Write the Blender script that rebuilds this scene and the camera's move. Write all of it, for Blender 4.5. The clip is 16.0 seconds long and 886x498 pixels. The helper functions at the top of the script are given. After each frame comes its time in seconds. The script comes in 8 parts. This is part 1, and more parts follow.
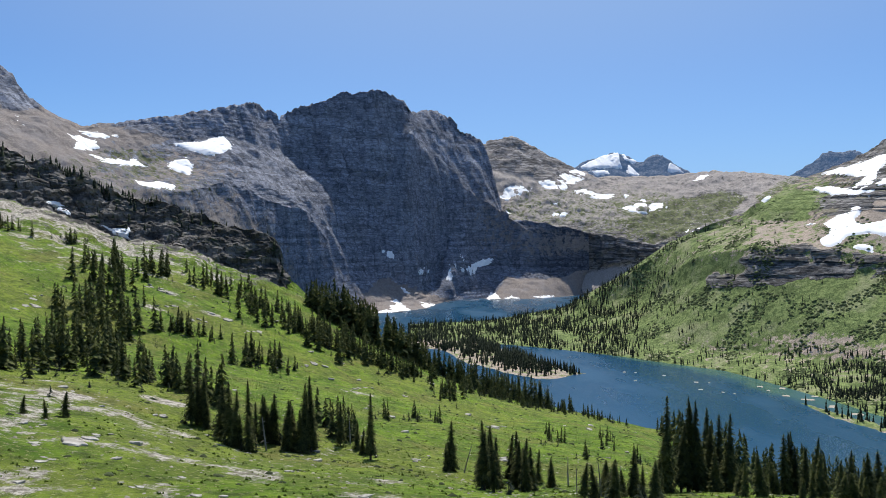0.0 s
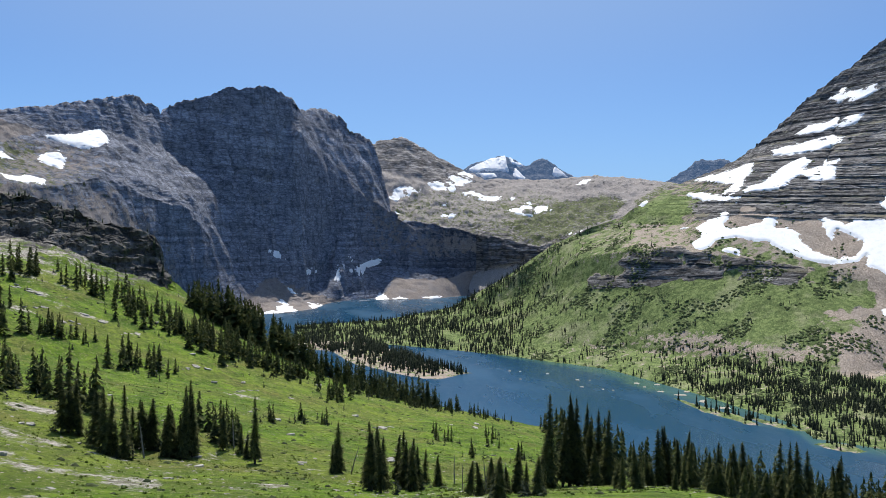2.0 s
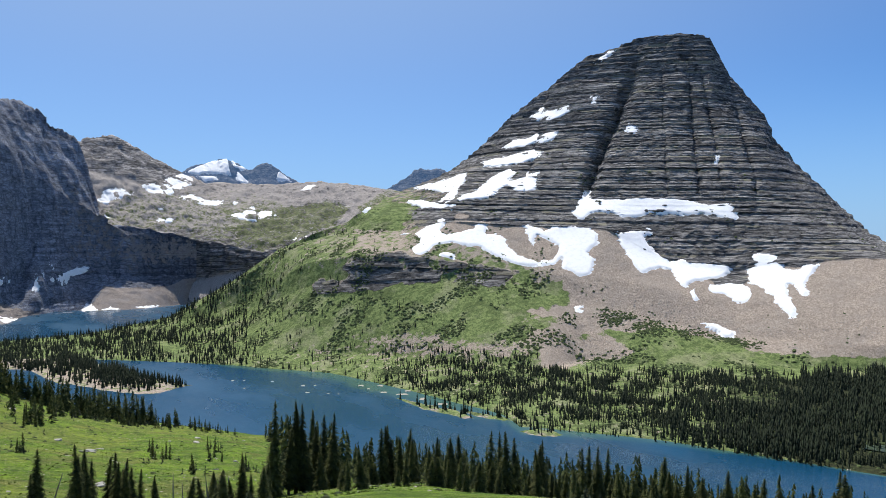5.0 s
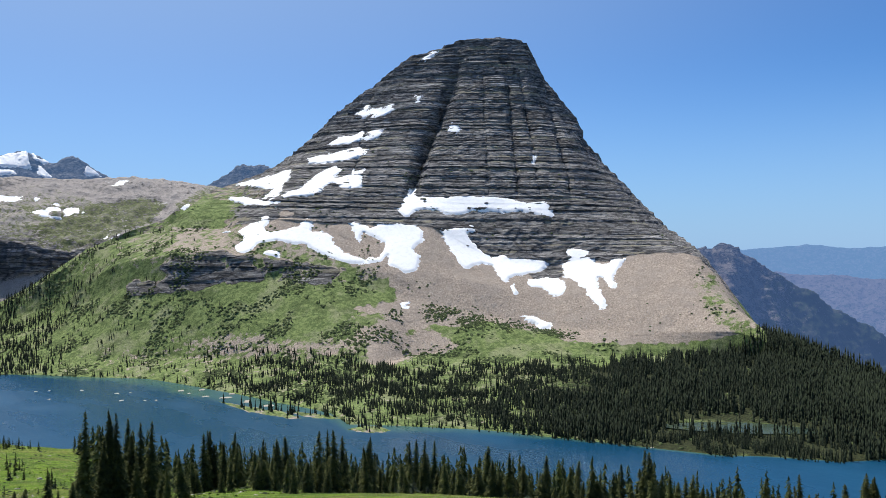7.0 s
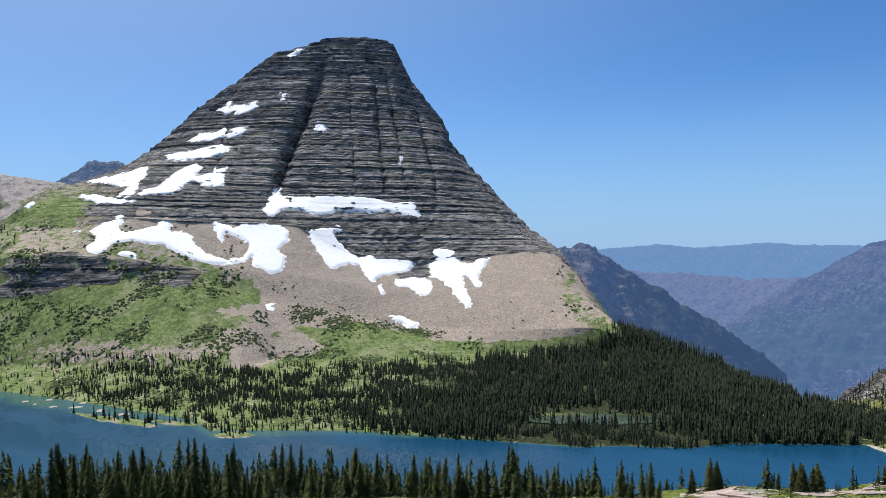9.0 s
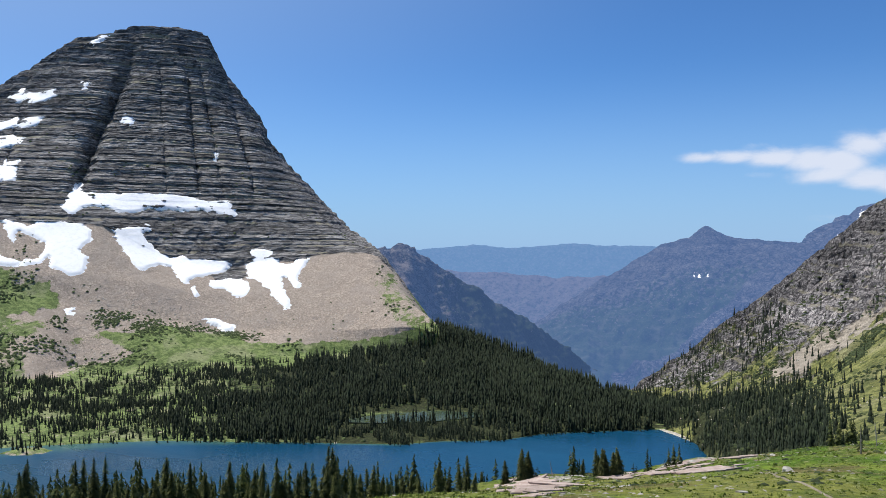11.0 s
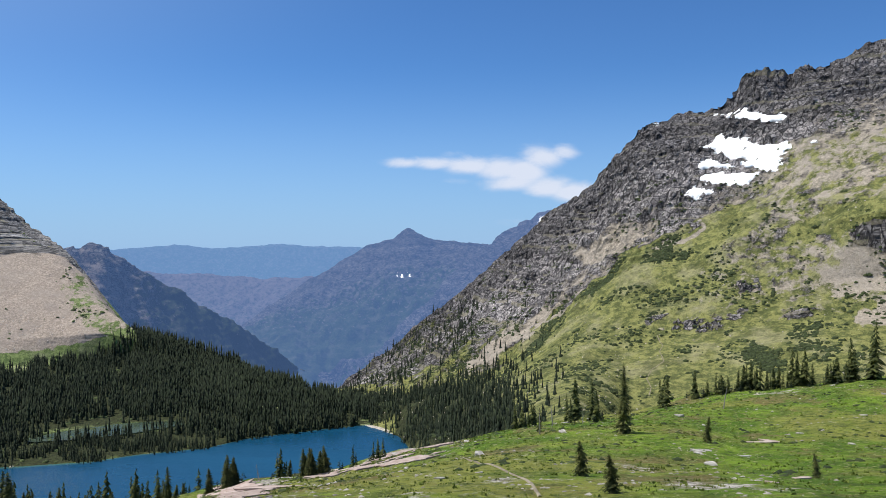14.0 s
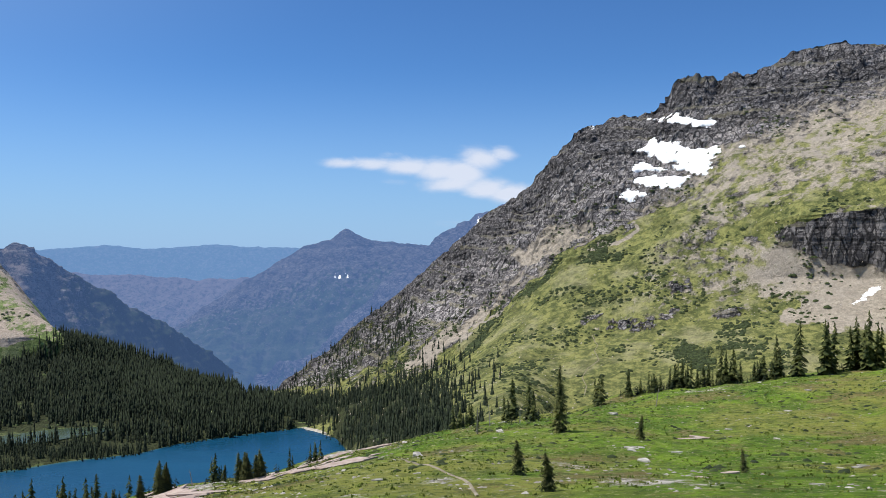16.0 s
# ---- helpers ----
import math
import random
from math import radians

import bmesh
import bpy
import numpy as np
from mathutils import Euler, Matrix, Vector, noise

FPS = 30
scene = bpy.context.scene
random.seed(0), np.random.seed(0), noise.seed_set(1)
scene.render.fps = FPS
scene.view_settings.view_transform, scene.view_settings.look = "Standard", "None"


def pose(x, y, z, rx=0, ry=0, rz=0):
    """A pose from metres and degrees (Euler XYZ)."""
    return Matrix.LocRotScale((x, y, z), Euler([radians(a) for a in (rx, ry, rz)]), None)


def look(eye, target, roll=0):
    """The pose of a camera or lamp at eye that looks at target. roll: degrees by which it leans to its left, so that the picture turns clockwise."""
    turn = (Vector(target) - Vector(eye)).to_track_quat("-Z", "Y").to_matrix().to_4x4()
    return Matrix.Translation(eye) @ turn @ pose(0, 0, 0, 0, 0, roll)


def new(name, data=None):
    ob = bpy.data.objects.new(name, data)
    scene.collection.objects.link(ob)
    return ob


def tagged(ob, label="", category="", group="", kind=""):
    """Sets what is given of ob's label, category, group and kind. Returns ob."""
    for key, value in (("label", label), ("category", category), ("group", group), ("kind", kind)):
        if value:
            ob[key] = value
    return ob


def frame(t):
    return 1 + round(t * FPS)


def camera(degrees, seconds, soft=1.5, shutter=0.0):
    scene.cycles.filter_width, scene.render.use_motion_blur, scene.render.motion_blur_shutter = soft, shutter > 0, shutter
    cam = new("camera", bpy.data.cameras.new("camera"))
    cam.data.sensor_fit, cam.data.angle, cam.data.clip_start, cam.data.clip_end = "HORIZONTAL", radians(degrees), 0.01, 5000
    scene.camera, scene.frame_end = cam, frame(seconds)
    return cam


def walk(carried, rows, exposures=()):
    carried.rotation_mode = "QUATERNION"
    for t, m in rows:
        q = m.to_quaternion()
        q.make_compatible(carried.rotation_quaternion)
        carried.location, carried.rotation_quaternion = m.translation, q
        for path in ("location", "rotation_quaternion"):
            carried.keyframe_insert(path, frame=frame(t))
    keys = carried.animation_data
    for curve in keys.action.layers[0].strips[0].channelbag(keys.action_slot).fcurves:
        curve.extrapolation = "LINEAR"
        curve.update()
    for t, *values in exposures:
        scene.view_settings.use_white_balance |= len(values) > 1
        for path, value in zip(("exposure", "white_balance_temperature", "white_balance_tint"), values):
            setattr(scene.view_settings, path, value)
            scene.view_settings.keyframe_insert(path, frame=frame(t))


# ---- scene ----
EYE = 237.0   # metres above the lake
cam = camera(57.29, 16.0, soft=0.6)
# seconds, bearing, pitch, lean: the viewer stands still and pans to the right
TURNS = [
    (0.0, 0.00, -0.67, 0.30),
    (0.5, 0.48, -0.68, 0.17),
    (1.0, 3.08, -0.70, -0.03),
    (1.5, 5.61, -0.66, -0.18),
    (2.0, 7.84, -0.64, -0.23),
    (2.5, 10.80, -0.58, -0.31),
    (3.0, 14.21, -0.51, -0.31),
    (3.5, 17.62, -0.39, -0.30),
    (4.0, 20.81, -0.24, -0.22),
    (6.5, 36.41, -0.39, 0.19),
    (7.0, 39.32, -0.41, 0.34),
    (7.5, 41.59, -0.44, 0.36),
    (8.0, 43.27, -0.43, 0.29),
    (8.5, 45.83, -0.44, 0.35),
    (11.0, 61.35, -0.52, 0.26),
    (11.5, 64.98, -0.50, 0.22),
    (12.0, 68.44, -0.50, 0.18),
    (12.5, 71.54, -0.51, 0.16),
    (13.0, 74.82, -0.50, 0.04),
    (13.5, 78.51, -0.51, -0.11),
    (14.0, 81.77, -0.50, -0.12),
    (14.5, 84.16, -0.47, -0.16),
    (15.0, 85.01, -0.47, -0.20),
    (15.5, 85.70, -0.47, -0.22),
    (16.0, 86.12, -0.42, -0.25),
]
walk(cam, [(t, pose(0, 0, EYE, 90 + pitch, lean, -bearing)) for t, bearing, pitch, lean in TURNS])

# ---- sky, sun, exposure ----
SUN_BEARING, SUN_HEIGHT = 6.0, 62.0
world = bpy.data.worlds.new("sky")
scene.world = world
world.use_nodes = True
wn = world.node_tree.nodes
sky = wn.new("ShaderNodeTexSky")
sky.sky_type, sky.sun_disc = "NISHITA", False
sky.sun_elevation, sky.sun_rotation = radians(SUN_HEIGHT), radians(SUN_BEARING)
sky.altitude, sky.air_density, sky.dust_density, sky.ozone_density = 2200, 1.0, 0.6, 1.6
wl = world.node_tree.links
# clear mountain air: a little bluer than the plain model, and pale blue where the sky meets the hills
cool = wn.new("ShaderNodeMix")
cool.data_type, cool.blend_type = "RGBA", "MULTIPLY"
cool.inputs[0].default_value, cool.inputs[7].default_value = 1.0, (0.50, 0.86, 1.25, 1)
wl.new(sky.outputs[0], cool.inputs[6])
way = wn.new("ShaderNodeTexCoord")
part_z = wn.new("ShaderNodeSeparateXYZ")
wl.new(way.outputs["Generated"], part_z.inputs[0])
low = wn.new("ShaderNodeMapRange")
low.interpolation_type = "SMOOTHSTEP"
low.inputs[1].default_value, low.inputs[2].default_value, low.inputs[3].default_value, low.inputs[4].default_value = -0.05, 0.22, 0.9, 0.0
wl.new(part_z.outputs[2], low.inputs[0])
pale = wn.new("ShaderNodeMix")
pale.data_type = "RGBA"
wl.new(low.outputs[0], pale.inputs[0])
wl.new(cool.outputs[2], pale.inputs[6])
pale.inputs[7].default_value = (3.3, 5.2, 8.1, 1)
# the brighter, whiter sky round the sun
toward = wn.new("ShaderNodeVectorMath")
toward.operation = "DOT_PRODUCT"
wl.new(way.outputs["Generated"], toward.inputs[0])
s_a, s_e = radians(SUN_BEARING), radians(SUN_HEIGHT)
toward.inputs[1].default_value = (math.sin(s_a) * math.cos(s_e), math.cos(s_a) * math.cos(s_e), math.sin(s_e))
glow = wn.new("ShaderNodeMapRange")
glow.interpolation_type = "SMOOTHSTEP"
glow.inputs[1].default_value, glow.inputs[2].default_value, glow.inputs[3].default_value, glow.inputs[4].default_value = 0.35, 1.15, 0.0, 1.2
wl.new(toward.outputs["Value"], glow.inputs[0])
white = wn.new("ShaderNodeMix")
white.data_type = "RGBA"
wl.new(glow.outputs[0], white.inputs[0])
wl.new(pale.outputs[2], white.inputs[6])
white.inputs[7].default_value = (4.5, 6.0, 8.3, 1)
wl.new(white.outputs[2], wn["Background"].inputs[0])
wn["Background"].inputs[1].default_value = 0.10
sun_data = bpy.data.lights.new("sun", "SUN")
sun_data.energy, sun_data.angle, sun_data.color = 5.0, radians(0.5), (1.0, 0.95, 0.87)
sun = new("sun", sun_data)
sa, se = radians(SUN_BEARING), radians(SUN_HEIGHT)
sun.matrix_world = look((math.sin(sa) * math.cos(se) * 900, math.cos(sa) * math.cos(se) * 900, math.sin(se) * 900), (0, 0, 0))
scene.view_settings.exposure = 0.0


# ---- materials ----
def nodes_of(name, rough=0.9, spec=0.2):
    m = bpy.data.materials.new(name)
    m.use_nodes = True
    n = m.node_tree.nodes
    b = n["Principled BSDF"]
    b.inputs["Roughness"].default_value = rough
    b.inputs["Specular IOR Level"].default_value = spec
    return m, m.node_tree, b


class Graph:
    """Short forms for node graphs in world metres."""

    def __init__(self, tree):
        self.t = tree
        self.co = tree.nodes.new("ShaderNodeTexCoord").outputs["Object"]

    def link(self, a, b):
        self.t.links.new(a, b)

    def put(self, socket, v):
        if isinstance(v, (int, float)):
            socket.default_value = v
        elif isinstance(v, tuple):
            socket.default_value = (*v, 1) if len(v) == 3 and len(socket.default_value) == 4 else v
        else:
            self.link(v, socket)

    def noise(self, size, detail=4, rough=0.55, stretch=(1, 1, 1), dist=0.0):
        mp = self.t.nodes.new("ShaderNodeMapping")
        self.link(self.co, mp.inputs[0])
        mp.inputs["Scale"].default_value = tuple(s / size for s in stretch)
        n = self.t.nodes.new("ShaderNodeTexNoise")
        self.link(mp.outputs[0], n.inputs["Vector"])
        n.inputs["Scale"].default_value = 1
        n.inputs["Detail"].default_value, n.inputs["Roughness"].default_value = detail, rough
        n.inputs["Distortion"].default_value = dist
        return n.outputs[0]

    def blocks(self, size, stretch, warp=0.35):
        """Broken blocks of rock: a random tone for each, and the distance to its joints."""
        mp = self.t.nodes.new("ShaderNodeMapping")
        self.link(self.co, mp.inputs[0])
        mp.inputs["Scale"].default_value = tuple(s / size for s in stretch)
        n = self.t.nodes.new("ShaderNodeTexNoise")
        self.link(mp.outputs[0], n.inputs["Vector"])
        n.inputs["Scale"].default_value, n.inputs["Detail"].default_value = 0.7, 3
        add = self.t.nodes.new("ShaderNodeVectorMath")
        add.operation = "MULTIPLY_ADD"
        self.link(n.outputs["Color"], add.inputs[0])
        add.inputs[1].default_value = (warp * 2, warp * 2, warp * 2)
        self.link(mp.outputs[0], add.inputs[2])
        tone, joint = (self.t.nodes.new("ShaderNodeTexVoronoi") for _ in range(2))
        joint.feature = "DISTANCE_TO_EDGE"
        for v in (tone, joint):
            self.link(add.outputs[0], v.inputs["Vector"])
            v.inputs["Scale"].default_value = 1
        sep = self.t.nodes.new("ShaderNodeSeparateColor")
        self.link(tone.outputs["Color"], sep.inputs[0])
        return sep.outputs[0], joint.outputs["Distance"]

    def math(self, op, a, b=0.0, clamp=False):
        n = self.t.nodes.new("ShaderNodeMath")
        n.operation, n.use_clamp = op, clamp
        self.put(n.inputs[0], a), self.put(n.inputs[1], b)
        return n.outputs[0]

    def step(self, v, lo, hi):
        n = self.t.nodes.new("ShaderNodeMapRange")
        n.interpolation_type = "SMOOTHSTEP"
        self.put(n.inputs[0], v)
        n.inputs[1].default_value, n.inputs[2].default_value = lo, hi
        return n.outputs[0]

    def mix(self, f, a, b, kind="MIX"):
        n = self.t.nodes.new("ShaderNodeMix")
        n.data_type, n.blend_type = "RGBA", kind
        self.put(n.inputs[0], f), self.put(n.inputs[6], a), self.put(n.inputs[7], b)
        return n.outputs[2]

    def attr(self, name):
        n = self.t.nodes.new("ShaderNodeAttribute")
        n.attribute_name = name
        return n.outputs["Fac"]

    def random(self):
        return self.t.nodes.new("ShaderNodeObjectInfo").outputs["Random"]

    def island(self):
        return self.t.nodes.new("ShaderNodeNewGeometry").outputs["Random Per Island"]

    def bump(self, h, strength, dist, to):
        n = self.t.nodes.new("ShaderNodeBump")
        self.put(n.inputs["Height"], h)
        n.inputs["Strength"].default_value, n.inputs["Distance"].default_value = strength, dist
        self.link(n.outputs[0], to.inputs["Normal"])


def mountain_material(name, rock_a, rock_b, scree, grass_a, grass_b, bed=9.0, haze=None, banding=1.0, streaks=0.4, mottle=0.5, blur=1.0, shape=(0.4, 0.4, 1.0), block=5.0, jointed=1.0, ledges=0.0, tones=1.0):
    """Bedded rock, scree and alpine turf, laid out by what grows or lies where (cover values on the mesh)."""
    m, tree, b = nodes_of(name, 0.92, 0.15)
    g = Graph(tree)
    beds = g.noise(bed, 4, 0.7, (0.02, 0.02, 1), 0.15)
    beds2 = g.noise(bed * 0.45, 5, 0.8, (0.04, 0.04, 1), 0.1)
    streak = g.noise(16, 7, 0.7, (1, 1, 0.16))
    patch = g.noise(60, 6, 0.65)
    crack = g.noise(11, 9, 0.78)
    fine = g.noise(4.0, 6, 0.8)
    rock = g.mix(g.step(g.math("ADD", g.math("MULTIPLY", beds, banding), g.math("MULTIPLY", patch, 1 - banding)), 0.38, 0.60), rock_a, rock_b)
    rock = g.mix(g.math("MULTIPLY", g.step(beds2, 0.50, 0.56), 0.6 * banding), rock, tuple(v * 1.45 for v in rock_b))
    rock = g.mix(g.math("MULTIPLY", g.step(beds2, 0.48, 0.42), 0.7 * banding), rock, tuple(v * 0.4 for v in rock_a))
    rock = g.mix(g.math("MULTIPLY", g.step(streak, 0.50, 0.60), streaks), rock, tuple(v * 0.5 for v in rock_a))
    rock = g.mix(g.math("MULTIPLY", g.step(crack, 0.47, 0.40), mottle), rock, tuple(v * 0.4 for v in rock_a))
    rock = g.mix(g.math("MULTIPLY", g.step(crack, 0.53, 0.62), mottle), rock, tuple(v * 1.35 for v in rock_b))
    # joints and broken blocks, large and small
    tone, joint = g.blocks(block * 2.6, shape)
    tone2, joint2 = g.blocks(block, shape)
    rock = g.mix(g.math("MULTIPLY", g.step(tone, 0.35, 0.9), 0.45 * jointed), rock, tuple(v * 0.5 for v in rock_a))
    rock = g.mix(g.math("MULTIPLY", g.step(tone2, 0.55, 0.75), 0.5 * jointed), rock, tuple(v * 1.3 for v in rock_b))
    rock = g.mix(g.math("MULTIPLY", g.step(tone2, 0.35, 0.2), 0.45 * jointed), rock, tuple(v * 0.5 for v in rock_a))
    rock = g.mix(g.math("MULTIPLY", g.step(joint2, 0.10, 0.03), 0.75 * jointed), rock, tuple(v * 0.22 for v in rock_a))
    rock = g.mix(g.math("MULTIPLY", g.step(joint, 0.09, 0.02), 0.8 * jointed), rock, tuple(v * 0.16 for v in rock_a))
    # each bed has a tone of its own, and debris and turf lie on its ledge
    rock = g.mix(1.0, rock, g.math("ADD", 1 - 0.45 * tones, g.math("MULTIPLY", g.attr("tone"), 0.85 * tones)), "MULTIPLY")
    debris = g.mix(g.step(fine, 0.4, 0.6), tuple(0.75 * v for v in scree), tuple(0.45 * v + 0.5 * q for v, q in zip(scree, grass_b)))
    on_ledge = g.math("ADD", g.attr("ledge"), g.math("MULTIPLY", g.math("SUBTRACT", g.noise(9, 6, 0.75), 0.5), 1.2))
    rock = g.mix(g.math("MULTIPLY", g.step(on_ledge, 0.5, 0.75), ledges), rock, debris)
    # darker rock: dark beds, and cliff shade put into the colour
    rock = g.mix(g.math("MULTIPLY", g.attr("dark_bed_shade"), 0.8), rock, g.mix(1.0, rock, (0.42, 0.43, 0.45), "MULTIPLY"))
    sc = g.mix(g.step(fine, 0.4, 0.6), tuple(v * 0.68 for v in scree), tuple(v * 1.2 for v in scree))
    sc = g.mix(g.math("MULTIPLY", g.step(patch, 0.45, 0.6), 0.6), sc, tuple(0.7 * s + 0.25 * r for s, r in zip(scree, rock_b)))
    sc = g.mix(g.math("MULTIPLY", g.step(crack, 0.47, 0.40), 0.4), sc, tuple(v * 0.55 for v in scree))
    tufts = g.noise(9.0, 8, 0.75)
    gr = g.mix(g.step(tufts, 0.42, 0.58), grass_a, grass_b)
    gr = g.mix(g.math("MULTIPLY", g.step(patch, 0.5, 0.64), 0.55), gr, tuple(0.5 * s + 0.6 * q for s, q in zip(scree, grass_b)))
    gr = g.mix(g.math("MULTIPLY", g.step(g.noise(46, 9, 0.72), 0.52, 0.58), 0.5), gr, tuple(v * 0.6 for v in grass_a))
    gr = g.mix(g.math("MULTIPLY", g.step(fine, 0.52, 0.62), 0.5), gr, tuple(v * 0.5 for v in grass_a))
    wob = g.math("MULTIPLY", g.math("SUBTRACT", g.noise(22, 8, 0.75), 0.5), 1.8 * blur)
    sc = g.mix(g.math("MULTIPLY", g.step(streak, 0.46, 0.6), 0.4), sc, tuple(v * 0.72 for v in scree))
    loose = g.step(g.math("ADD", g.attr("scree"), wob), 0.42, 0.58)
    col = g.mix(loose, rock, sc)
    wob2 = g.math("MULTIPLY", g.math("SUBTRACT", g.noise(19, 8, 0.75), 0.5), 2.0 * blur)
    grown = g.step(g.math("ADD", g.attr("green"), wob2), 0.44, 0.60)
    col = g.mix(grown, col, gr)
    solid = g.math("MULTIPLY", g.math("SUBTRACT", 1.0, loose), g.math("SUBTRACT", 1.0, grown))
    # near-black ground in ragged patches among the woods and on the wooded bench
    floor_ = g.math("ADD", g.attr("dark_floor"), g.math("MULTIPLY", g.math("SUBTRACT", g.noise(24, 6, 0.7), 0.5), 0.9))
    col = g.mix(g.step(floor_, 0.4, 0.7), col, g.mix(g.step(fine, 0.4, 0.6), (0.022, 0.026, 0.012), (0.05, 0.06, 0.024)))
    g.link(col, b.inputs["Base Color"])
    h = g.math("ADD", g.math("MULTIPLY", g.math("MULTIPLY", beds2, solid), 1.2 * banding), g.math("ADD", g.math("MULTIPLY", crack, 2.5), g.math("ADD", fine, g.math("MULTIPLY", tufts, 1.0))))
    h = g.math("ADD", h, g.math("MULTIPLY", solid, g.math("ADD", g.math("MULTIPLY", tone, 2.2 * jointed), g.math("MULTIPLY", tone2, 1.3 * jointed))))
    g.bump(h, 0.9, 1.1, b)
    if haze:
        # air towards the distance as painted haze: the far backdrop glows faintly blue
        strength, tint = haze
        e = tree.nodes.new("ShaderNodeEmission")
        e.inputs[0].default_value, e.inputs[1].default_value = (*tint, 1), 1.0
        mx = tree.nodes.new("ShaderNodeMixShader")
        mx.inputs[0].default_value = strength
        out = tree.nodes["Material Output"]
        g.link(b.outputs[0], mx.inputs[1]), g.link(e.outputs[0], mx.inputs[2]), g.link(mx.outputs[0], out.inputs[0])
    return m


GRASS_A, GRASS_B = (0.045, 0.075, 0.016), (0.105, 0.150, 0.030)
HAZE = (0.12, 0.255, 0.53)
m_horn = mountain_material("horn_rock", (0.145, 0.142, 0.148), (0.31, 0.296, 0.28), (0.43, 0.355, 0.29), (0.105, 0.15, 0.05), (0.225, 0.285, 0.10), 5.0, None, 0.95, 0.4, 0.3, 1.0, (0.12, 0.12, 1.0), 3.6, 0.8, 0.6)
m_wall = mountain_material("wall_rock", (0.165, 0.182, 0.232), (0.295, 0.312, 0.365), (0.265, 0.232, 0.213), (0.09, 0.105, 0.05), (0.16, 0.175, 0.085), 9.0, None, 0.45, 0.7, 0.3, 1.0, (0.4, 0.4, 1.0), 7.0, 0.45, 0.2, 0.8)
m_bowl = mountain_material("bowl_rock", (0.205, 0.195, 0.195), (0.385, 0.36, 0.345), (0.37, 0.335, 0.31), (0.10, 0.12, 0.055), (0.20, 0.215, 0.105), 9.0, None, 0.9, 0.3, 0.2, 0.9, (0.15, 0.15, 1.0), 6.0, 0.7, 0.25, 1.3)
m_crag = mountain_material("crag_rock", (0.15, 0.142, 0.152), (0.365, 0.335, 0.32), (0.38, 0.33, 0.265), (0.092, 0.108, 0.036), (0.25, 0.25, 0.085), 3.6, None, 0.75, 0.35, 0.2, 0.7, (1.0, 1.0, 0.35), 5.0, 1.0, 0.55)
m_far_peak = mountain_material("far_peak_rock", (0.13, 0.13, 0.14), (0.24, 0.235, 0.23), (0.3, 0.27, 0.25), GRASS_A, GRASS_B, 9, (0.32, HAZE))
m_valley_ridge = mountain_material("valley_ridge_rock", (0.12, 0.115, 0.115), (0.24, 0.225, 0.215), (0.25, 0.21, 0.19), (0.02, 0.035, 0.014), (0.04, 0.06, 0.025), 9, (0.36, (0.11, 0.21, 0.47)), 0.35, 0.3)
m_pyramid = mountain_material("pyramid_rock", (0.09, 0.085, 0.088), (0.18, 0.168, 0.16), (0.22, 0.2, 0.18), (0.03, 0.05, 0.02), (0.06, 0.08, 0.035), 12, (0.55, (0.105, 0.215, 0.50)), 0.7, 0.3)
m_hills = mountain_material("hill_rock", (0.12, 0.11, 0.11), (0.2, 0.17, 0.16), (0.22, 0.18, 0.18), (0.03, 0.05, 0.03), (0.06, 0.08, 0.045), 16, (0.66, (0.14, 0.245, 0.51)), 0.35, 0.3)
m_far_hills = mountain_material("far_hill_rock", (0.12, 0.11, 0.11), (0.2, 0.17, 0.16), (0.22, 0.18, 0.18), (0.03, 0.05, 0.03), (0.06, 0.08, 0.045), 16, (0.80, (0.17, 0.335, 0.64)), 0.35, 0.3)


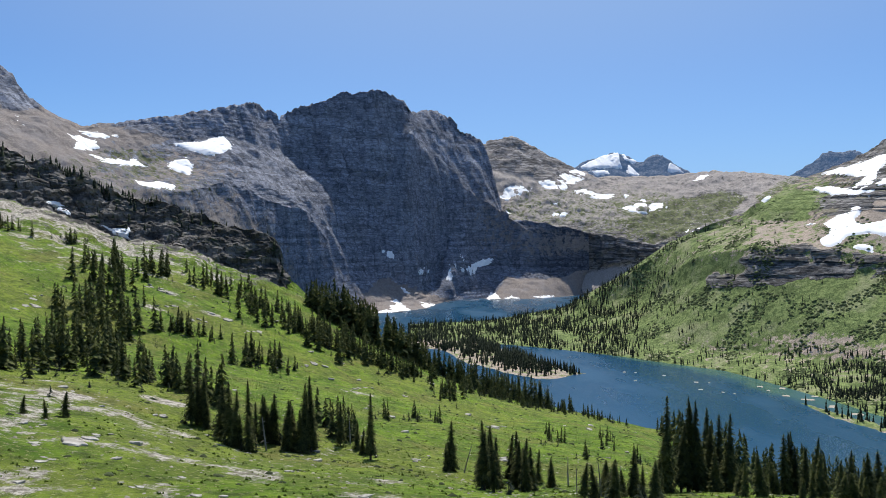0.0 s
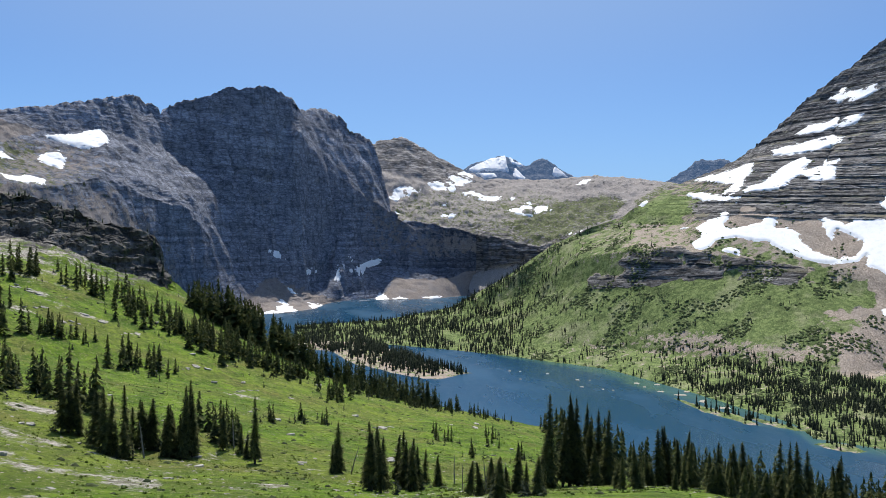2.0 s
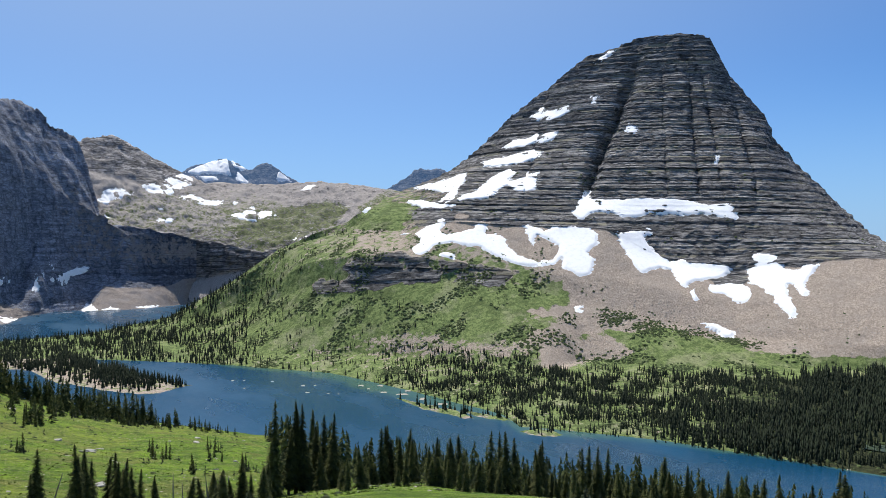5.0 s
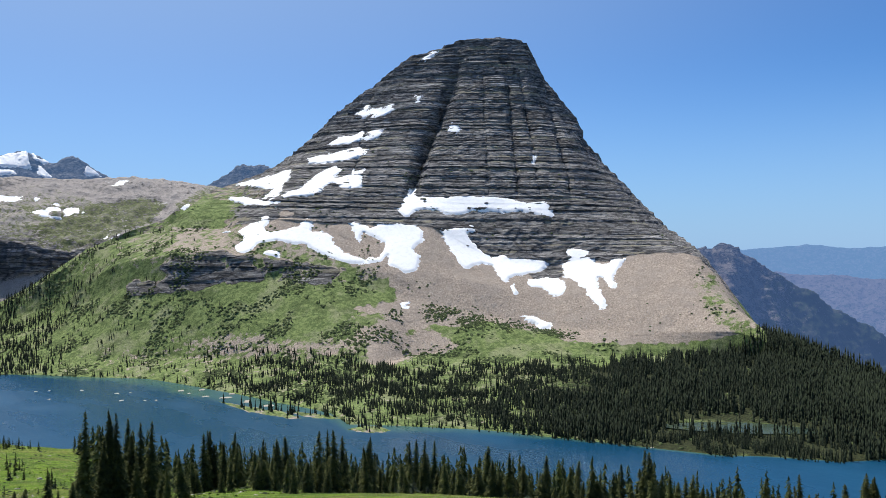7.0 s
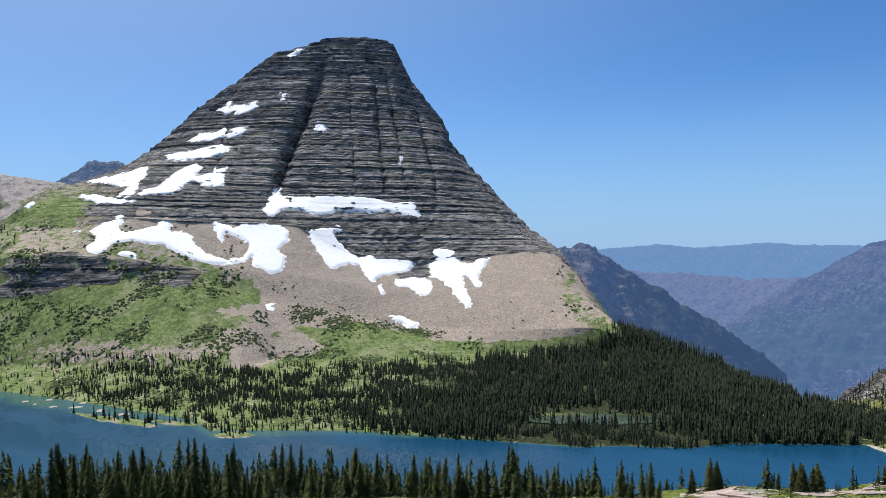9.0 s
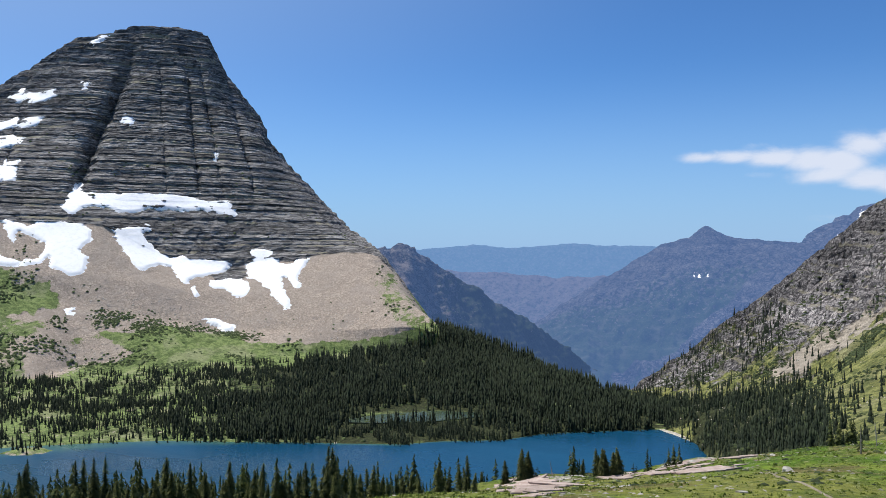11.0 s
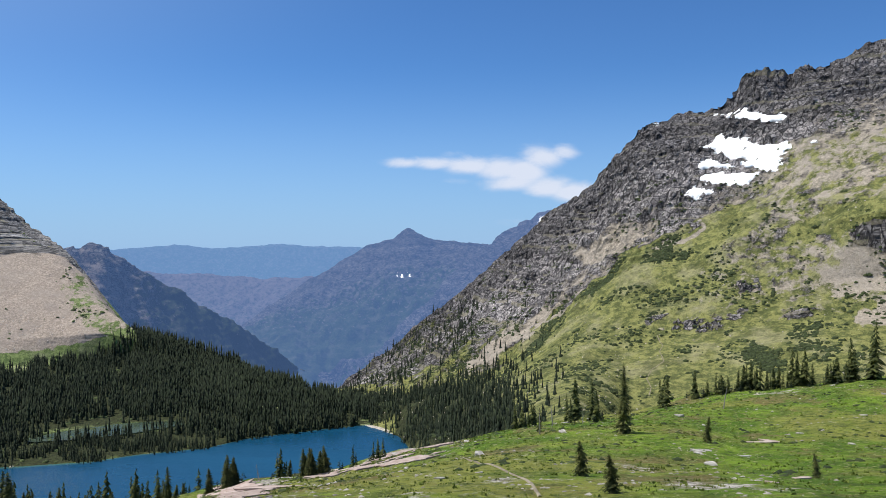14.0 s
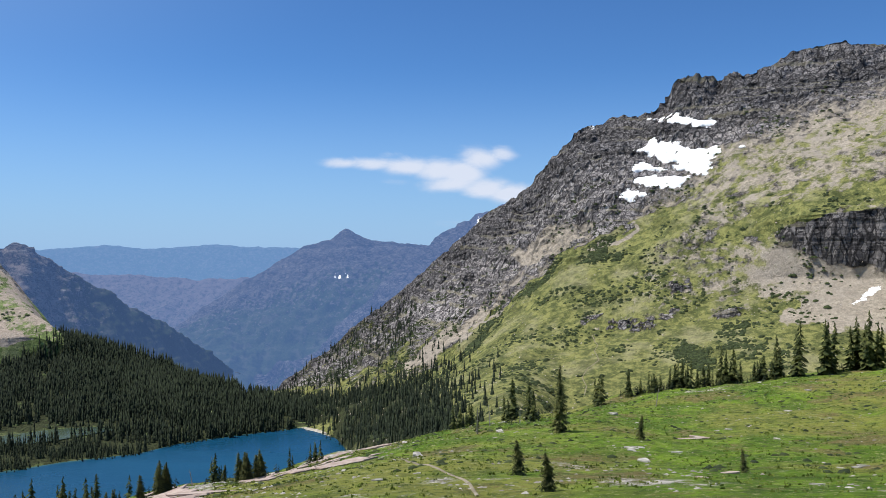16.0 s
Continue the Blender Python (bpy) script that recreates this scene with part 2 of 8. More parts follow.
def meadow_material():
    m, tree, b = nodes_of("meadow", 0.95, 0.12)
    g = Graph(tree)
    wide = g.noise(26, 4, 0.6)
    mid = g.noise(5, 5, 0.65)
    fine = g.noise(1.0, 7, 0.8)
    speck = g.noise(0.5, 5, 0.8)
    col = g.mix(g.step(mid, 0.38, 0.64), (0.068, 0.130, 0.012), (0.165, 0.255, 0.024))
    col = g.mix(g.math("MULTIPLY", g.step(wide, 0.46, 0.62), g.math("ADD", 0.3, g.math("MULTIPLY", g.attr("dry"), 0.4))), col, (0.25, 0.235, 0.06))
    col = g.mix(g.math("MULTIPLY", g.step(g.noise(14, 7, 0.72), 0.52, 0.60), g.math("ADD", 0.45, g.math("MULTIPLY", g.attr("dry"), 0.4))), col, (0.165, 0.125, 0.055))
    col = g.mix(g.math("MULTIPLY", g.step(fine, 0.50, 0.57), 0.7), col, (0.035, 0.06, 0.010))
    col = g.mix(g.math("MULTIPLY", g.step(speck, 0.55, 0.61), 0.7), col, (0.38, 0.38, 0.17))
    col = g.mix(g.math("MULTIPLY", g.step(g.noise(2.6, 7, 0.78), 0.53, 0.60), 0.6), col, (0.05, 0.072, 0.018))
    bare = g.math("ADD", g.attr("scree"), g.math("MULTIPLY", g.math("SUBTRACT", g.noise(9, 8, 0.78), 0.5), 2.0))
    grit = g.mix(g.step(fine, 0.42, 0.58), (0.19, 0.17, 0.135), (0.56, 0.52, 0.46))
    col = g.mix(g.step(bare, 0.46, 0.60), col, grit)
    rock_l = g.noise(6, 4, 0.65, (0.5, 0.5, 1.6), 0.5)
    rk = g.mix(g.step(rock_l, 0.38, 0.62), (0.08, 0.077, 0.073), (0.22, 0.206, 0.19))
    rk = g.mix(g.math("MULTIPLY", g.step(g.noise(3.5, 6, 0.7, (1, 1, 0.15)), 0.5, 0.6), 0.6), rk, (0.04, 0.038, 0.036))
    rk = g.mix(g.math("MULTIPLY", g.step(g.noise(3, 8, 0.8), 0.49, 0.42), 0.6), rk, (0.02, 0.02, 0.02))
    rk = g.mix(g.math("MULTIPLY", g.step(g.noise(5, 5, 0.7), 0.55, 0.68), 0.7), rk, (0.035, 0.055, 0.016))
    col = g.mix(g.step(g.math("ADD", g.attr("rock"), g.math("MULTIPLY", g.math("SUBTRACT", g.noise(7, 5, 0.7), 0.5), 1.0)), 0.45, 0.6), col, rk)
    g.link(col, b.inputs["Base Color"])
    g.bump(g.math("ADD", fine, g.math("MULTIPLY", mid, 1.5)), 0.9, 0.5, b)
    return m


m_meadow = meadow_material()


def snow_material():
    m, tree, b = nodes_of("snow", 0.75, 0.3)
    g = Graph(tree)
    col = g.mix(g.step(g.noise(9, 5, 0.65), 0.42, 0.7), (0.95, 0.96, 0.97), (0.86, 0.865, 0.87))
    g.link(col, b.inputs["Base Color"])
    g.bump(g.noise(3, 4, 0.6), 0.25, 0.3, b)
    return m


m_snow = snow_material()


def water_material(name, deep, shallow):
    m, tree, b = nodes_of(name, 0.2, 0.16)
    g = Graph(tree)
    streaks = g.noise(160, 4, 0.6, (1, 0.35, 1))
    f = g.math("ADD", g.attr("shallow"), g.math("MULTIPLY", g.math("SUBTRACT", g.noise(90, 5, 0.62), 0.5), 0.9))
    col = g.mix(g.step(f, 0.30, 0.85), deep, shallow)
    col = g.mix(g.math("MULTIPLY", g.step(streaks, 0.45, 0.7), 0.45), col, tuple(v * 1.6 for v in deep))
    g.link(col, b.inputs["Base Color"])
    rn = g.math("ADD", 0.20, g.math("MULTIPLY", g.step(streaks, 0.4, 0.65), 0.22))
    g.link(rn, b.inputs["Roughness"])
    g.bump(g.math("ADD", g.noise(2.2, 3, 0.6), g.noise(9, 2, 0.5)), 0.3, 0.5, b)
    return m


m_water = water_material("lake_water", (0.004, 0.050, 0.105), (0.045, 0.115, 0.10))
m_pond = water_material("pond_water", (0.035, 0.055, 0.035), (0.075, 0.10, 0.06))


def plain(name, a, b_, size, rough=0.9, bump=0.3, dist=0.05, rnd=0.0, per_island=False, spec=0.2, through_=0.0):
    m, tree, b = nodes_of(name, rough, spec)
    g = Graph(tree)
    col = g.mix(g.step(g.noise(size, 5, 0.65), 0.35, 0.66), a, b_)
    if rnd:
        src = g.island() if per_island else g.random()
        col = g.mix(g.math("MULTIPLY", src, rnd), col, tuple(v * 0.35 for v in a))
    g.link(col, b.inputs["Base Color"])
    g.bump(g.noise(size * 0.4, 4, 0.7), bump, dist, b)
    if through_:
        # thin foliage passes some light
        tl, mx = tree.nodes.new("ShaderNodeBsdfTranslucent"), tree.nodes.new("ShaderNodeMixShader")
        g.link(col, tl.inputs[0])
        mx.inputs[0].default_value = through_
        g.link(b.outputs[0], mx.inputs[1]), g.link(tl.outputs[0], mx.inputs[2]), g.link(mx.outputs[0], tree.nodes["Material Output"].inputs[0])
    return m


m_needles = plain("fir_needles", (0.045, 0.060, 0.022), (0.215, 0.22, 0.07), 0.7, 0.85, 0.4, 0.05, 0.5, False, 0.2, 0.35)
m_stand = plain("fir_stand_needles", (0.036, 0.056, 0.02), (0.16, 0.175, 0.05), 1.2, 0.85, 0.4, 0.05, 0.6, True, 0.2, 0.3)
m_bark = plain("fir_bark", (0.06, 0.05, 0.042), (0.15, 0.13, 0.11), 0.3, 0.95, 0.6, 0.03)
m_dead = plain("bleached_wood", (0.22, 0.20, 0.18), (0.42, 0.39, 0.36), 0.4, 0.9, 0.5, 0.02)
m_forest = plain("forest_needles", (0.014, 0.023, 0.014), (0.040, 0.055, 0.027), 6.0, 0.9, 0.3, 0.3, 0.6, True)
m_shrub = plain("shrub_leaves", (0.05, 0.076, 0.028), (0.12, 0.15, 0.055), 2.0, 0.9, 0.4, 0.2, 0.45, True)
m_scrub = plain("juniper_scrub", (0.026, 0.04, 0.016), (0.075, 0.095, 0.034), 2.0, 0.9, 0.4, 0.2, 0.5, True)
m_slab = plain("pale_limestone", (0.30, 0.28, 0.245), (0.54, 0.51, 0.46), 0.7, 0.9, 0.5, 0.04, 0.35)
m_red = plain("red_argillite", (0.33, 0.245, 0.205), (0.52, 0.425, 0.37), 0.9, 0.9, 0.5, 0.04, 0.3)
m_path = plain("worn_earth", (0.17, 0.145, 0.10), (0.30, 0.26, 0.19), 1.5, 0.95, 0.4, 0.05)
m_beach = plain("pale_gravel", (0.30, 0.27, 0.22), (0.50, 0.46, 0.39), 3.0, 0.95, 0.4, 0.1)


# ---- numbers: fractal noise over arrays ----
PERM = np.random.RandomState(7).permutation(512)
GRAD = np.random.RandomState(9).normal(size=(512, 3))
GRAD /= np.linalg.norm(GRAD, axis=1)[:, None]


def perlin(x, y, z):
    xi, yi, zi = (np.floor(v).astype(np.int64) for v in (x, y, z))
    xf, yf, zf = x - xi, y - yi, z - zi
    u, v, w = (f * f * f * (f * (f * 6 - 15) + 10) for f in (xf, yf, zf))
    total = 0
    for dx in (0, 1):
        px = PERM[(xi + dx) & 511]
        for dy in (0, 1):
            py = PERM[(px + yi + dy) & 511]
            for dz in (0, 1):
                gr = GRAD[PERM[(py + zi + dz) & 511]]
                dot = gr[..., 0] * (xf - dx) + gr[..., 1] * (yf - dy) + gr[..., 2] * (zf - dz)
                total = total + dot * (u if dx else 1 - u) * (v if dy else 1 - v) * (w if dz else 1 - w)
    return total * 1.5


def fbm(x, y, z, size, octaves=4, gain=0.5, ridged=False):
    total, amp = 0, 1.0
    for o in range(octaves):
        n = perlin(x / size + 11.3 * o, y / size - 7.7 * o, z / size + 3.1 * o)
        total = total + amp * (1 - 2.4 * np.abs(n) if ridged else n)
        size, amp = size / 2.05, amp * gain
    return total


def smooth(v, lo, hi):
    t = np.clip((v - lo) / (hi - lo), 0, 1)
    return t * t * (3 - 2 * t)


BEDS = np.cumsum(np.random.RandomState(3).uniform(0.4, 1.6, 400))


def bedding(z, thick):
    """Ledges: a rising saw of hard and soft beds of uneven thickness."""
    q = np.clip(z / thick + 100, BEDS[0] + 0.01, BEDS[-2])
    k = np.maximum(np.searchsorted(BEDS, q), 1)
    lo, hi = BEDS[np.maximum(k - 1, 0)], BEDS[k]
    f = (q - lo) / (hi - lo)
    hard = np.random.RandomState(5).uniform(0.3, 1.0, 401)[k]
    return (smooth(f, 0.0, 0.2) - f) * hard


def bed_tone(z, thick):
    """How pale each bed is, and how far up in its bed a place lies."""
    q = np.clip(z / thick + 100, BEDS[0] + 0.01, BEDS[-2])
    k = np.maximum(np.searchsorted(BEDS, q), 1)
    return np.random.RandomState(17).uniform(0, 1, 401)[k], (q - BEDS[k - 1]) / (BEDS[k] - BEDS[k - 1])


class Terrain:
    """A sheet lofted through crest, bench and shore lines, each given as bearing, distance and height, with rock and turf relief."""

    def __init__(self, az, lines, counts, soft):
        rows_r, rows_z = [], []
        pts = []
        for ln, s in zip(lines, soft):
            a = np.array(ln)
            r, z = np.interp(az, a[:, 0], a[:, 1]), np.interp(az, a[:, 0], a[:, 2])
            if s > 0:
                k = np.exp(-0.5 * (np.arange(-30, 31) * np.median(np.diff(az)) / s) ** 2)
                k /= k.sum()
                r, z = (np.convolve(np.pad(v, 30, mode="edge"), k, "valid") for v in (r, z))
            pts.append((r, z))
        self.band = []
        for k in range(len(pts) - 1):
            n = counts[k]
            for i in range(n + (k == len(pts) - 2)):
                f = i / n
                rows_r.append(pts[k][0] * (1 - f) + pts[k + 1][0] * f)
                rows_z.append(pts[k][1] * (1 - f) + pts[k + 1][1] * f)
                self.band.append(k + f)
        self.band = np.array(self.band)
        self.az, self.r, self.z = np.asarray(az), np.array(rows_r), np.array(rows_z)
        a = np.radians(self.az)[None, :]
        self.p = np.stack([self.r * np.sin(a), self.r * np.cos(a), self.z], -1)
        self.thickest, self.tone, self.ledge = 0.0, 0.5 + 0 * self.r, 0 * self.r

    def per_line(self, values):
        """A value for each line (a number, or bearing-value pairs), blended between the lines."""
        cols = [np.interp(self.az, *zip(*v)) if isinstance(v, (list, tuple)) else np.full(len(self.az), float(v)) for v in values]
        cols = np.array(cols)
        k = np.minimum(self.band.astype(int), len(cols) - 2)
        f = (self.band - k)[:, None]
        return cols[k] * (1 - f) + cols[k + 1] * f

    def normals(self):
        du, dv = np.gradient(self.p, axis=1), np.gradient(self.p, axis=0)
        n = np.cross(du, dv)
        n /= np.linalg.norm(n, axis=-1)[..., None] + 1e-9
        way = -self.p.copy()
        way[..., 2] = 0
        way /= np.linalg.norm(way, axis=-1)[..., None] + 1e-9
        way[..., 2] = 0.8
        n *= np.sign((n * way).sum(-1))[..., None]
        return n

    def relief(self, crag, roll, thick=8.0, gully=40.0, rib=0.55, ledge=1.1, chip=0.3, upright=0.22, bend=3.5, gain=0.55, level=1.0):
        """crag: metres of ledges, ribs and gullies; roll: metres of soft swells."""
        x, y, z = self.p[..., 0], self.p[..., 1], self.p[..., 2]
        warp = fbm(x, y, z, 120, 3) * bend
        led = bedding(z + warp + 0.02 * x, thick)
        if thick > self.thickest:
            self.thickest = thick
            self.tone, f = bed_tone(z + warp + 0.02 * x, thick)
            self.tone = 0.5 + (self.tone - 0.5) * smooth(fbm(x + 900, y, z, 160, 3, 0.6), -0.5, 0.35)
            self.ledge = smooth(f, 0.62, 0.85) * smooth(fbm(x, y, z * 2, 90, 4, 0.6), -0.25, 0.3)
        ribs = fbm(x, y, z * upright, gully, 5, gain, True)
        chips = fbm(x * 0.7, y * 0.7, z * 1.8, gully * 0.2, 4, 0.65)
        swell = fbm(x, y, z * 0.3, 60, 5, 0.5)
        d = crag * (ledge * led + rib * ribs + chip * chips) + roll * swell
        n = self.normals()
        n[..., 2] *= level
        self.p = self.p + n * d[..., None]

    def notch(self, amount, lo, hi, size=9.0):
        """Teeth and notches along a crest line: metres for each bearing, between two bands."""
        x, y = self.p[..., 0], self.p[..., 1]
        teeth = fbm(x, y, 0 * x, size, 4, 0.45, True) - 0.4
        self.p[..., 2] += teeth * amount[None] * (smooth(self.band, lo, hi) * (1 - smooth(self.band, hi, hi + 0.8)))[:, None]

    def mesh(self, name, material, sharp=None, **attrs):
        h, w = self.p.shape[:2]
        me = grid_mesh(name, self.p.reshape(-1, 3), h, w)
        for key, v in {"tone": self.tone, "ledge": self.ledge, **attrs}.items():
            at = me.attributes.new(key, "FLOAT", "POINT")
            at.data.foreach_set("value", np.ascontiguousarray(v, dtype=np.float32).ravel())
        me.materials.append(material)
        if sharp is not None:
            # broken rock keeps its facets
            me.polygons.foreach_set("use_smooth", (sharp[:-1, :-1] < 0.3).ravel())
        return new(name, me)

    def spot(self, i, j):
        """The place at a fractional row and column."""
        i0, j0 = np.minimum(i.astype(int), self.p.shape[0] - 2), np.minimum(j.astype(int), self.p.shape[1] - 2)
        fi, fj = (i - i0)[..., None], (j - j0)[..., None]
        q = self.p
        return (q[i0, j0] * (1 - fi) + q[i0 + 1, j0] * fi) * (1 - fj) + (q[i0, j0 + 1] * (1 - fi) + q[i0 + 1, j0 + 1] * fi) * fj

    def ground(self, bearing, dist, lo=0, hi=None):
        """The height of the sheet at a bearing and distance."""
        j = int(np.clip(np.searchsorted(self.az, bearing), 1, len(self.az) - 1))
        f = (bearing - self.az[j - 1]) / (self.az[j] - self.az[j - 1])
        col = self.p[lo:hi, j - 1] * (1 - f) + self.p[lo:hi, j] * f
        rr = np.hypot(col[:, 0], col[:, 1])
        o = np.argsort(rr)
        return float(np.interp(dist, rr[o], col[o, 2]))


def sight(p):
    """Bearing and elevation in degrees of places seen from the overlook."""
    d = np.hypot(p[..., 0], p[..., 1])
    return np.degrees(np.arctan2(p[..., 0], p[..., 1])), np.degrees(np.arctan2(p[..., 2] - EYE, d))


def inside(px, py, poly):
    res = np.zeros(px.shape, bool)
    for (x0, y0), (x1, y1) in zip(poly, poly[1:] + poly[:1]):
        hit = ((y0 > py) != (y1 > py)) & (px < (x1 - x0) * (py - y0) / ((y1 - y0) or 1e-9) + x0)
        res ^= hit
    return res


def area(terrain, poly, rag=1.0, size=35.0):
    """Where a sheet lies inside an outline of bearings and elevations, with a ragged, softened edge."""
    x, y, z = (terrain.p[..., k] for k in range(3))
    a, e = sight(terrain.p)
    d = np.hypot(x, y)
    on = inside(a + np.degrees(rag * 14 * fbm(x, y, z, size, 4, 0.6) / d), e + np.degrees(rag * 9 * fbm(x + 300, y, z, size, 4, 0.6) / d), poly).astype(float)
    for _ in range(2):
        q = np.pad(on, 1, mode="edge")
        on = 0.2 * (on + q[:-2, 1:-1] + q[2:, 1:-1] + q[1:-1, :-2] + q[1:-1, 2:])
    return on


def cover(terrain, green, scree, spots, rag=1.0):
    """Turf and scree values over a sheet, changed inside each outline: green, scree, outline."""
    for g_, s_, poly in spots:
        on = area(terrain, poly, rag)
        green, scree = green * (1 - on) + g_ * on, scree * (1 - on) + s_ * on
    return green, scree


def grid_mesh(name, verts, h, w, keep=None):
    i = np.arange(h * w).reshape(h, w)
    quads = np.stack([i[:-1, :-1], i[:-1, 1:], i[1:, 1:], i[1:, :-1]], -1).reshape(-1, 4)
    if keep is not None:
        quads = quads[keep.ravel()]
        used, inv = np.unique(quads, return_inverse=True)
        verts, quads = verts[used], inv.reshape(-1, 4)
    return quad_mesh(name, verts, quads)


def quad_mesh(name, verts, faces):
    me = bpy.data.meshes.new(name)
    n, k = faces.shape
    me.vertices.add(len(verts))
    me.vertices.foreach_set("co", np.ascontiguousarray(verts, dtype=np.float32).ravel())
    me.loops.add(n * k)
    me.loops.foreach_set("vertex_index", np.ascontiguousarray(faces, dtype=np.int32).ravel())
    me.polygons.add(n)
    me.polygons.foreach_set("loop_start", np.arange(0, n * k, k, dtype=np.int32))
    me.polygons.foreach_set("loop_total", np.full(n, k, dtype=np.int32))
    me.update(calc_edges=True)
    me.validate()
    me.polygons.foreach_set("use_smooth", np.ones(len(me.polygons), dtype=bool))
    return me


def at(bearing, dist, z=0.0):
    a = radians(bearing)
    return Vector((dist * math.sin(a), dist * math.cos(a), z))


def shifted(line, dr, z=None, dz=0.0):
    return [(a, r + dr, (h + dz) if z is None else z) for a, r, h in line]


def scaled(line, k, dr, dz):
    return [(a, r * k + dr, h + dz) for a, r, h in line]


# ---- lines of the land: bearing in degrees, distance and height in metres ----
G1 = [(-28.8, 55.0, 221.4), (-15.12, 55.0, 219.8), (4.54, 58.0, 218.1), (23.22, 66.0, 217.1), (27.05, 75.0, 214.3), (50.35, 72.0, 213.9), (57.17, 55.0, 219.6), (69.03, 45.0, 222.5), (90.83, 42.0, 223.6), (114.88, 42.0, 225.3)]
G2 = [(-28.73, 100.0, 221.0), (-22.24, 100.0, 218.1), (-17.29, 95.0, 215.6), (-13.21, 92.0, 213.9), (-5.43, 90.0, 212.3), (3.75, 86.0, 210.5), (16.13, 100.0, 207.0), (26.52, 105.0, 206.5), (27.06, 100.0, 207.3), (31.83, 105.0, 203.9), (50.34, 100.0, 203.9), (57.17, 62.0, 217.5), (65.03, 62.0, 217.8), (73.02, 62.0, 218.4), (88.22, 70.0, 218.5), (102.38, 70.0, 218.8), (114.86, 72.0, 220.4)]
G3 = [(-28.71, 130.0, 220.2), (-22.21, 125.0, 218.2), (-15.06, 130.0, 213.9), (-7.38, 130.0, 210.5), (-1.03, 130.0, 207.4), (4.56, 130.0, 204.3), (12.38, 140.0, 200.9), (16.14, 145.0, 198.3), (23.52, 150.0, 192.4), (27.06, 150.0, 193.3), (31.83, 150.0, 189.7), (42.36, 140.0, 190.7), (61.92, 120.0, 198.6), (62.64, 74.0, 213.8), (67.43, 78.0, 213.6), (76.97, 85.0, 213.4), (88.22, 95.0, 214.0), (97.1, 100.0, 214.8), (102.36, 100.0, 214.0), (114.85, 108.0, 215.8)]
G4 = [(-28.68, 180.0, 224.2), (-22.19, 175.0, 218.6), (-15.04, 180.0, 211.7), (-8.93, 180.0, 207.3), (-3.41, 180.0, 202.5), (4.57, 180.0, 196.7), (10.46, 185.0, 193.5), (14.28, 190.0, 191.0), (21.52, 185.0, 183.9), (27.06, 180.0, 185.2), (31.84, 175.0, 182.0), (42.36, 170.0, 180.8), (61.92, 140.0, 192.1), (62.64, 80.0, 211.9), (67.43, 86.0, 211.7), (76.97, 96.0, 210.9), (88.22, 115.0, 210.3), (97.1, 122.0, 211.7), (102.35, 130.0, 211.2), (114.83, 140.0, 214.2)]
G5 = [(-28.61, 300.0, 252.3), (-25.45, 300.0, 247.5), (-21.44, 290.0, 238.3), (-17.55, 285.0, 234.5), (-14.24, 280.0, 227.8), (-10.83, 275.0, 222.1), (-8.12, 270.0, 213.8), (-5.77, 262.0, 207.0), (-3.39, 255.0, 201.4), (-1.0, 250.0, 196.8), (2.59, 245.0, 191.5), (6.16, 240.0, 188.4), (10.46, 235.0, 186.1), (15.4, 225.0, 185.0), (17.52, 220.0, 181.8), (23.51, 205.0, 178.1), (23.56, 205.0, 180.5), (28.51, 200.0, 179.2), (31.84, 195.0, 176.1), (42.36, 190.0, 174.6), (61.92, 160.0, 186.1), (62.64, 85.0, 210.4), (67.43, 95.0, 209.4), (74.22, 105.0, 207.5), (78.92, 120.0, 205.9), (81.98, 125.0, 205.1), (87.5, 140.0, 205.5), (91.68, 145.0, 206.2), (94.74, 150.0, 206.4), (98.6, 160.0, 207.5), (104.17, 165.0, 209.7), (109.4, 175.0, 211.6), (114.82, 190.0, 212.3)]
G6 = [(-28.57, 318.0, 271.6), (-25.43, 315.0, 264.3), (-22.1, 308.0, 255.9), (-18.61, 302.0, 251.1), (-14.96, 296.0, 244.6), (-12.33, 290.0, 239.7), (-11.38, 286.0, 235.8), (-10.75, 282.0, 224.2)]
B1 = [(-2.51, 1930.0, 1.0), (0.61, 1881.0, 1.0), (3.4, 1849.0, 1.0), (6.96, 1778.0, 1.0), (12.4, 1669.0, 1.0), (15.41, 1596.0, 1.0), (19.09, 1532.0, 1.0), (23.49, 1374.0, 1.0), (27.85, 1235.0, 1.0), (31.37, 1148.0, 1.0), (32.63, 1069.0, 1.0), (33.29, 1071.0, 1.0), (36.87, 1052.0, 1.0), (42.39, 1028.0, 1.0), (46.39, 1000.0, 1.0), (54.32, 962.0, 1.0), (58.18, 951.0, 1.0), (61.08, 963.0, 1.0), (65.56, 970.0, 1.0), (68.24, 1005.0, 1.0), (75.8, 1052.0, 1.0), (77.37, 1056.0, 1.0)]
B2 = [(-2.51, 2005.0, 3.0), (3.4, 1915.0, 6.0), (8.54, 1865.0, 12.0), (16.15, 1678.0, 20.0), (23.48, 1558.0, 28.0), (29.41, 1450.0, 28.0), (34.57, 1400.0, 30.0), (37.01, 1492.0, 32.0), (42.43, 1447.0, 30.0), (50.41, 1499.0, 30.0), (54.35, 1537.0, 30.0), (60.1, 1545.0, 28.0), (65.57, 1363.0, 24.0), (68.25, 1071.0, 8.0), (73.83, 1058.0, 4.0), (77.37, 1064.0, 2.0)]
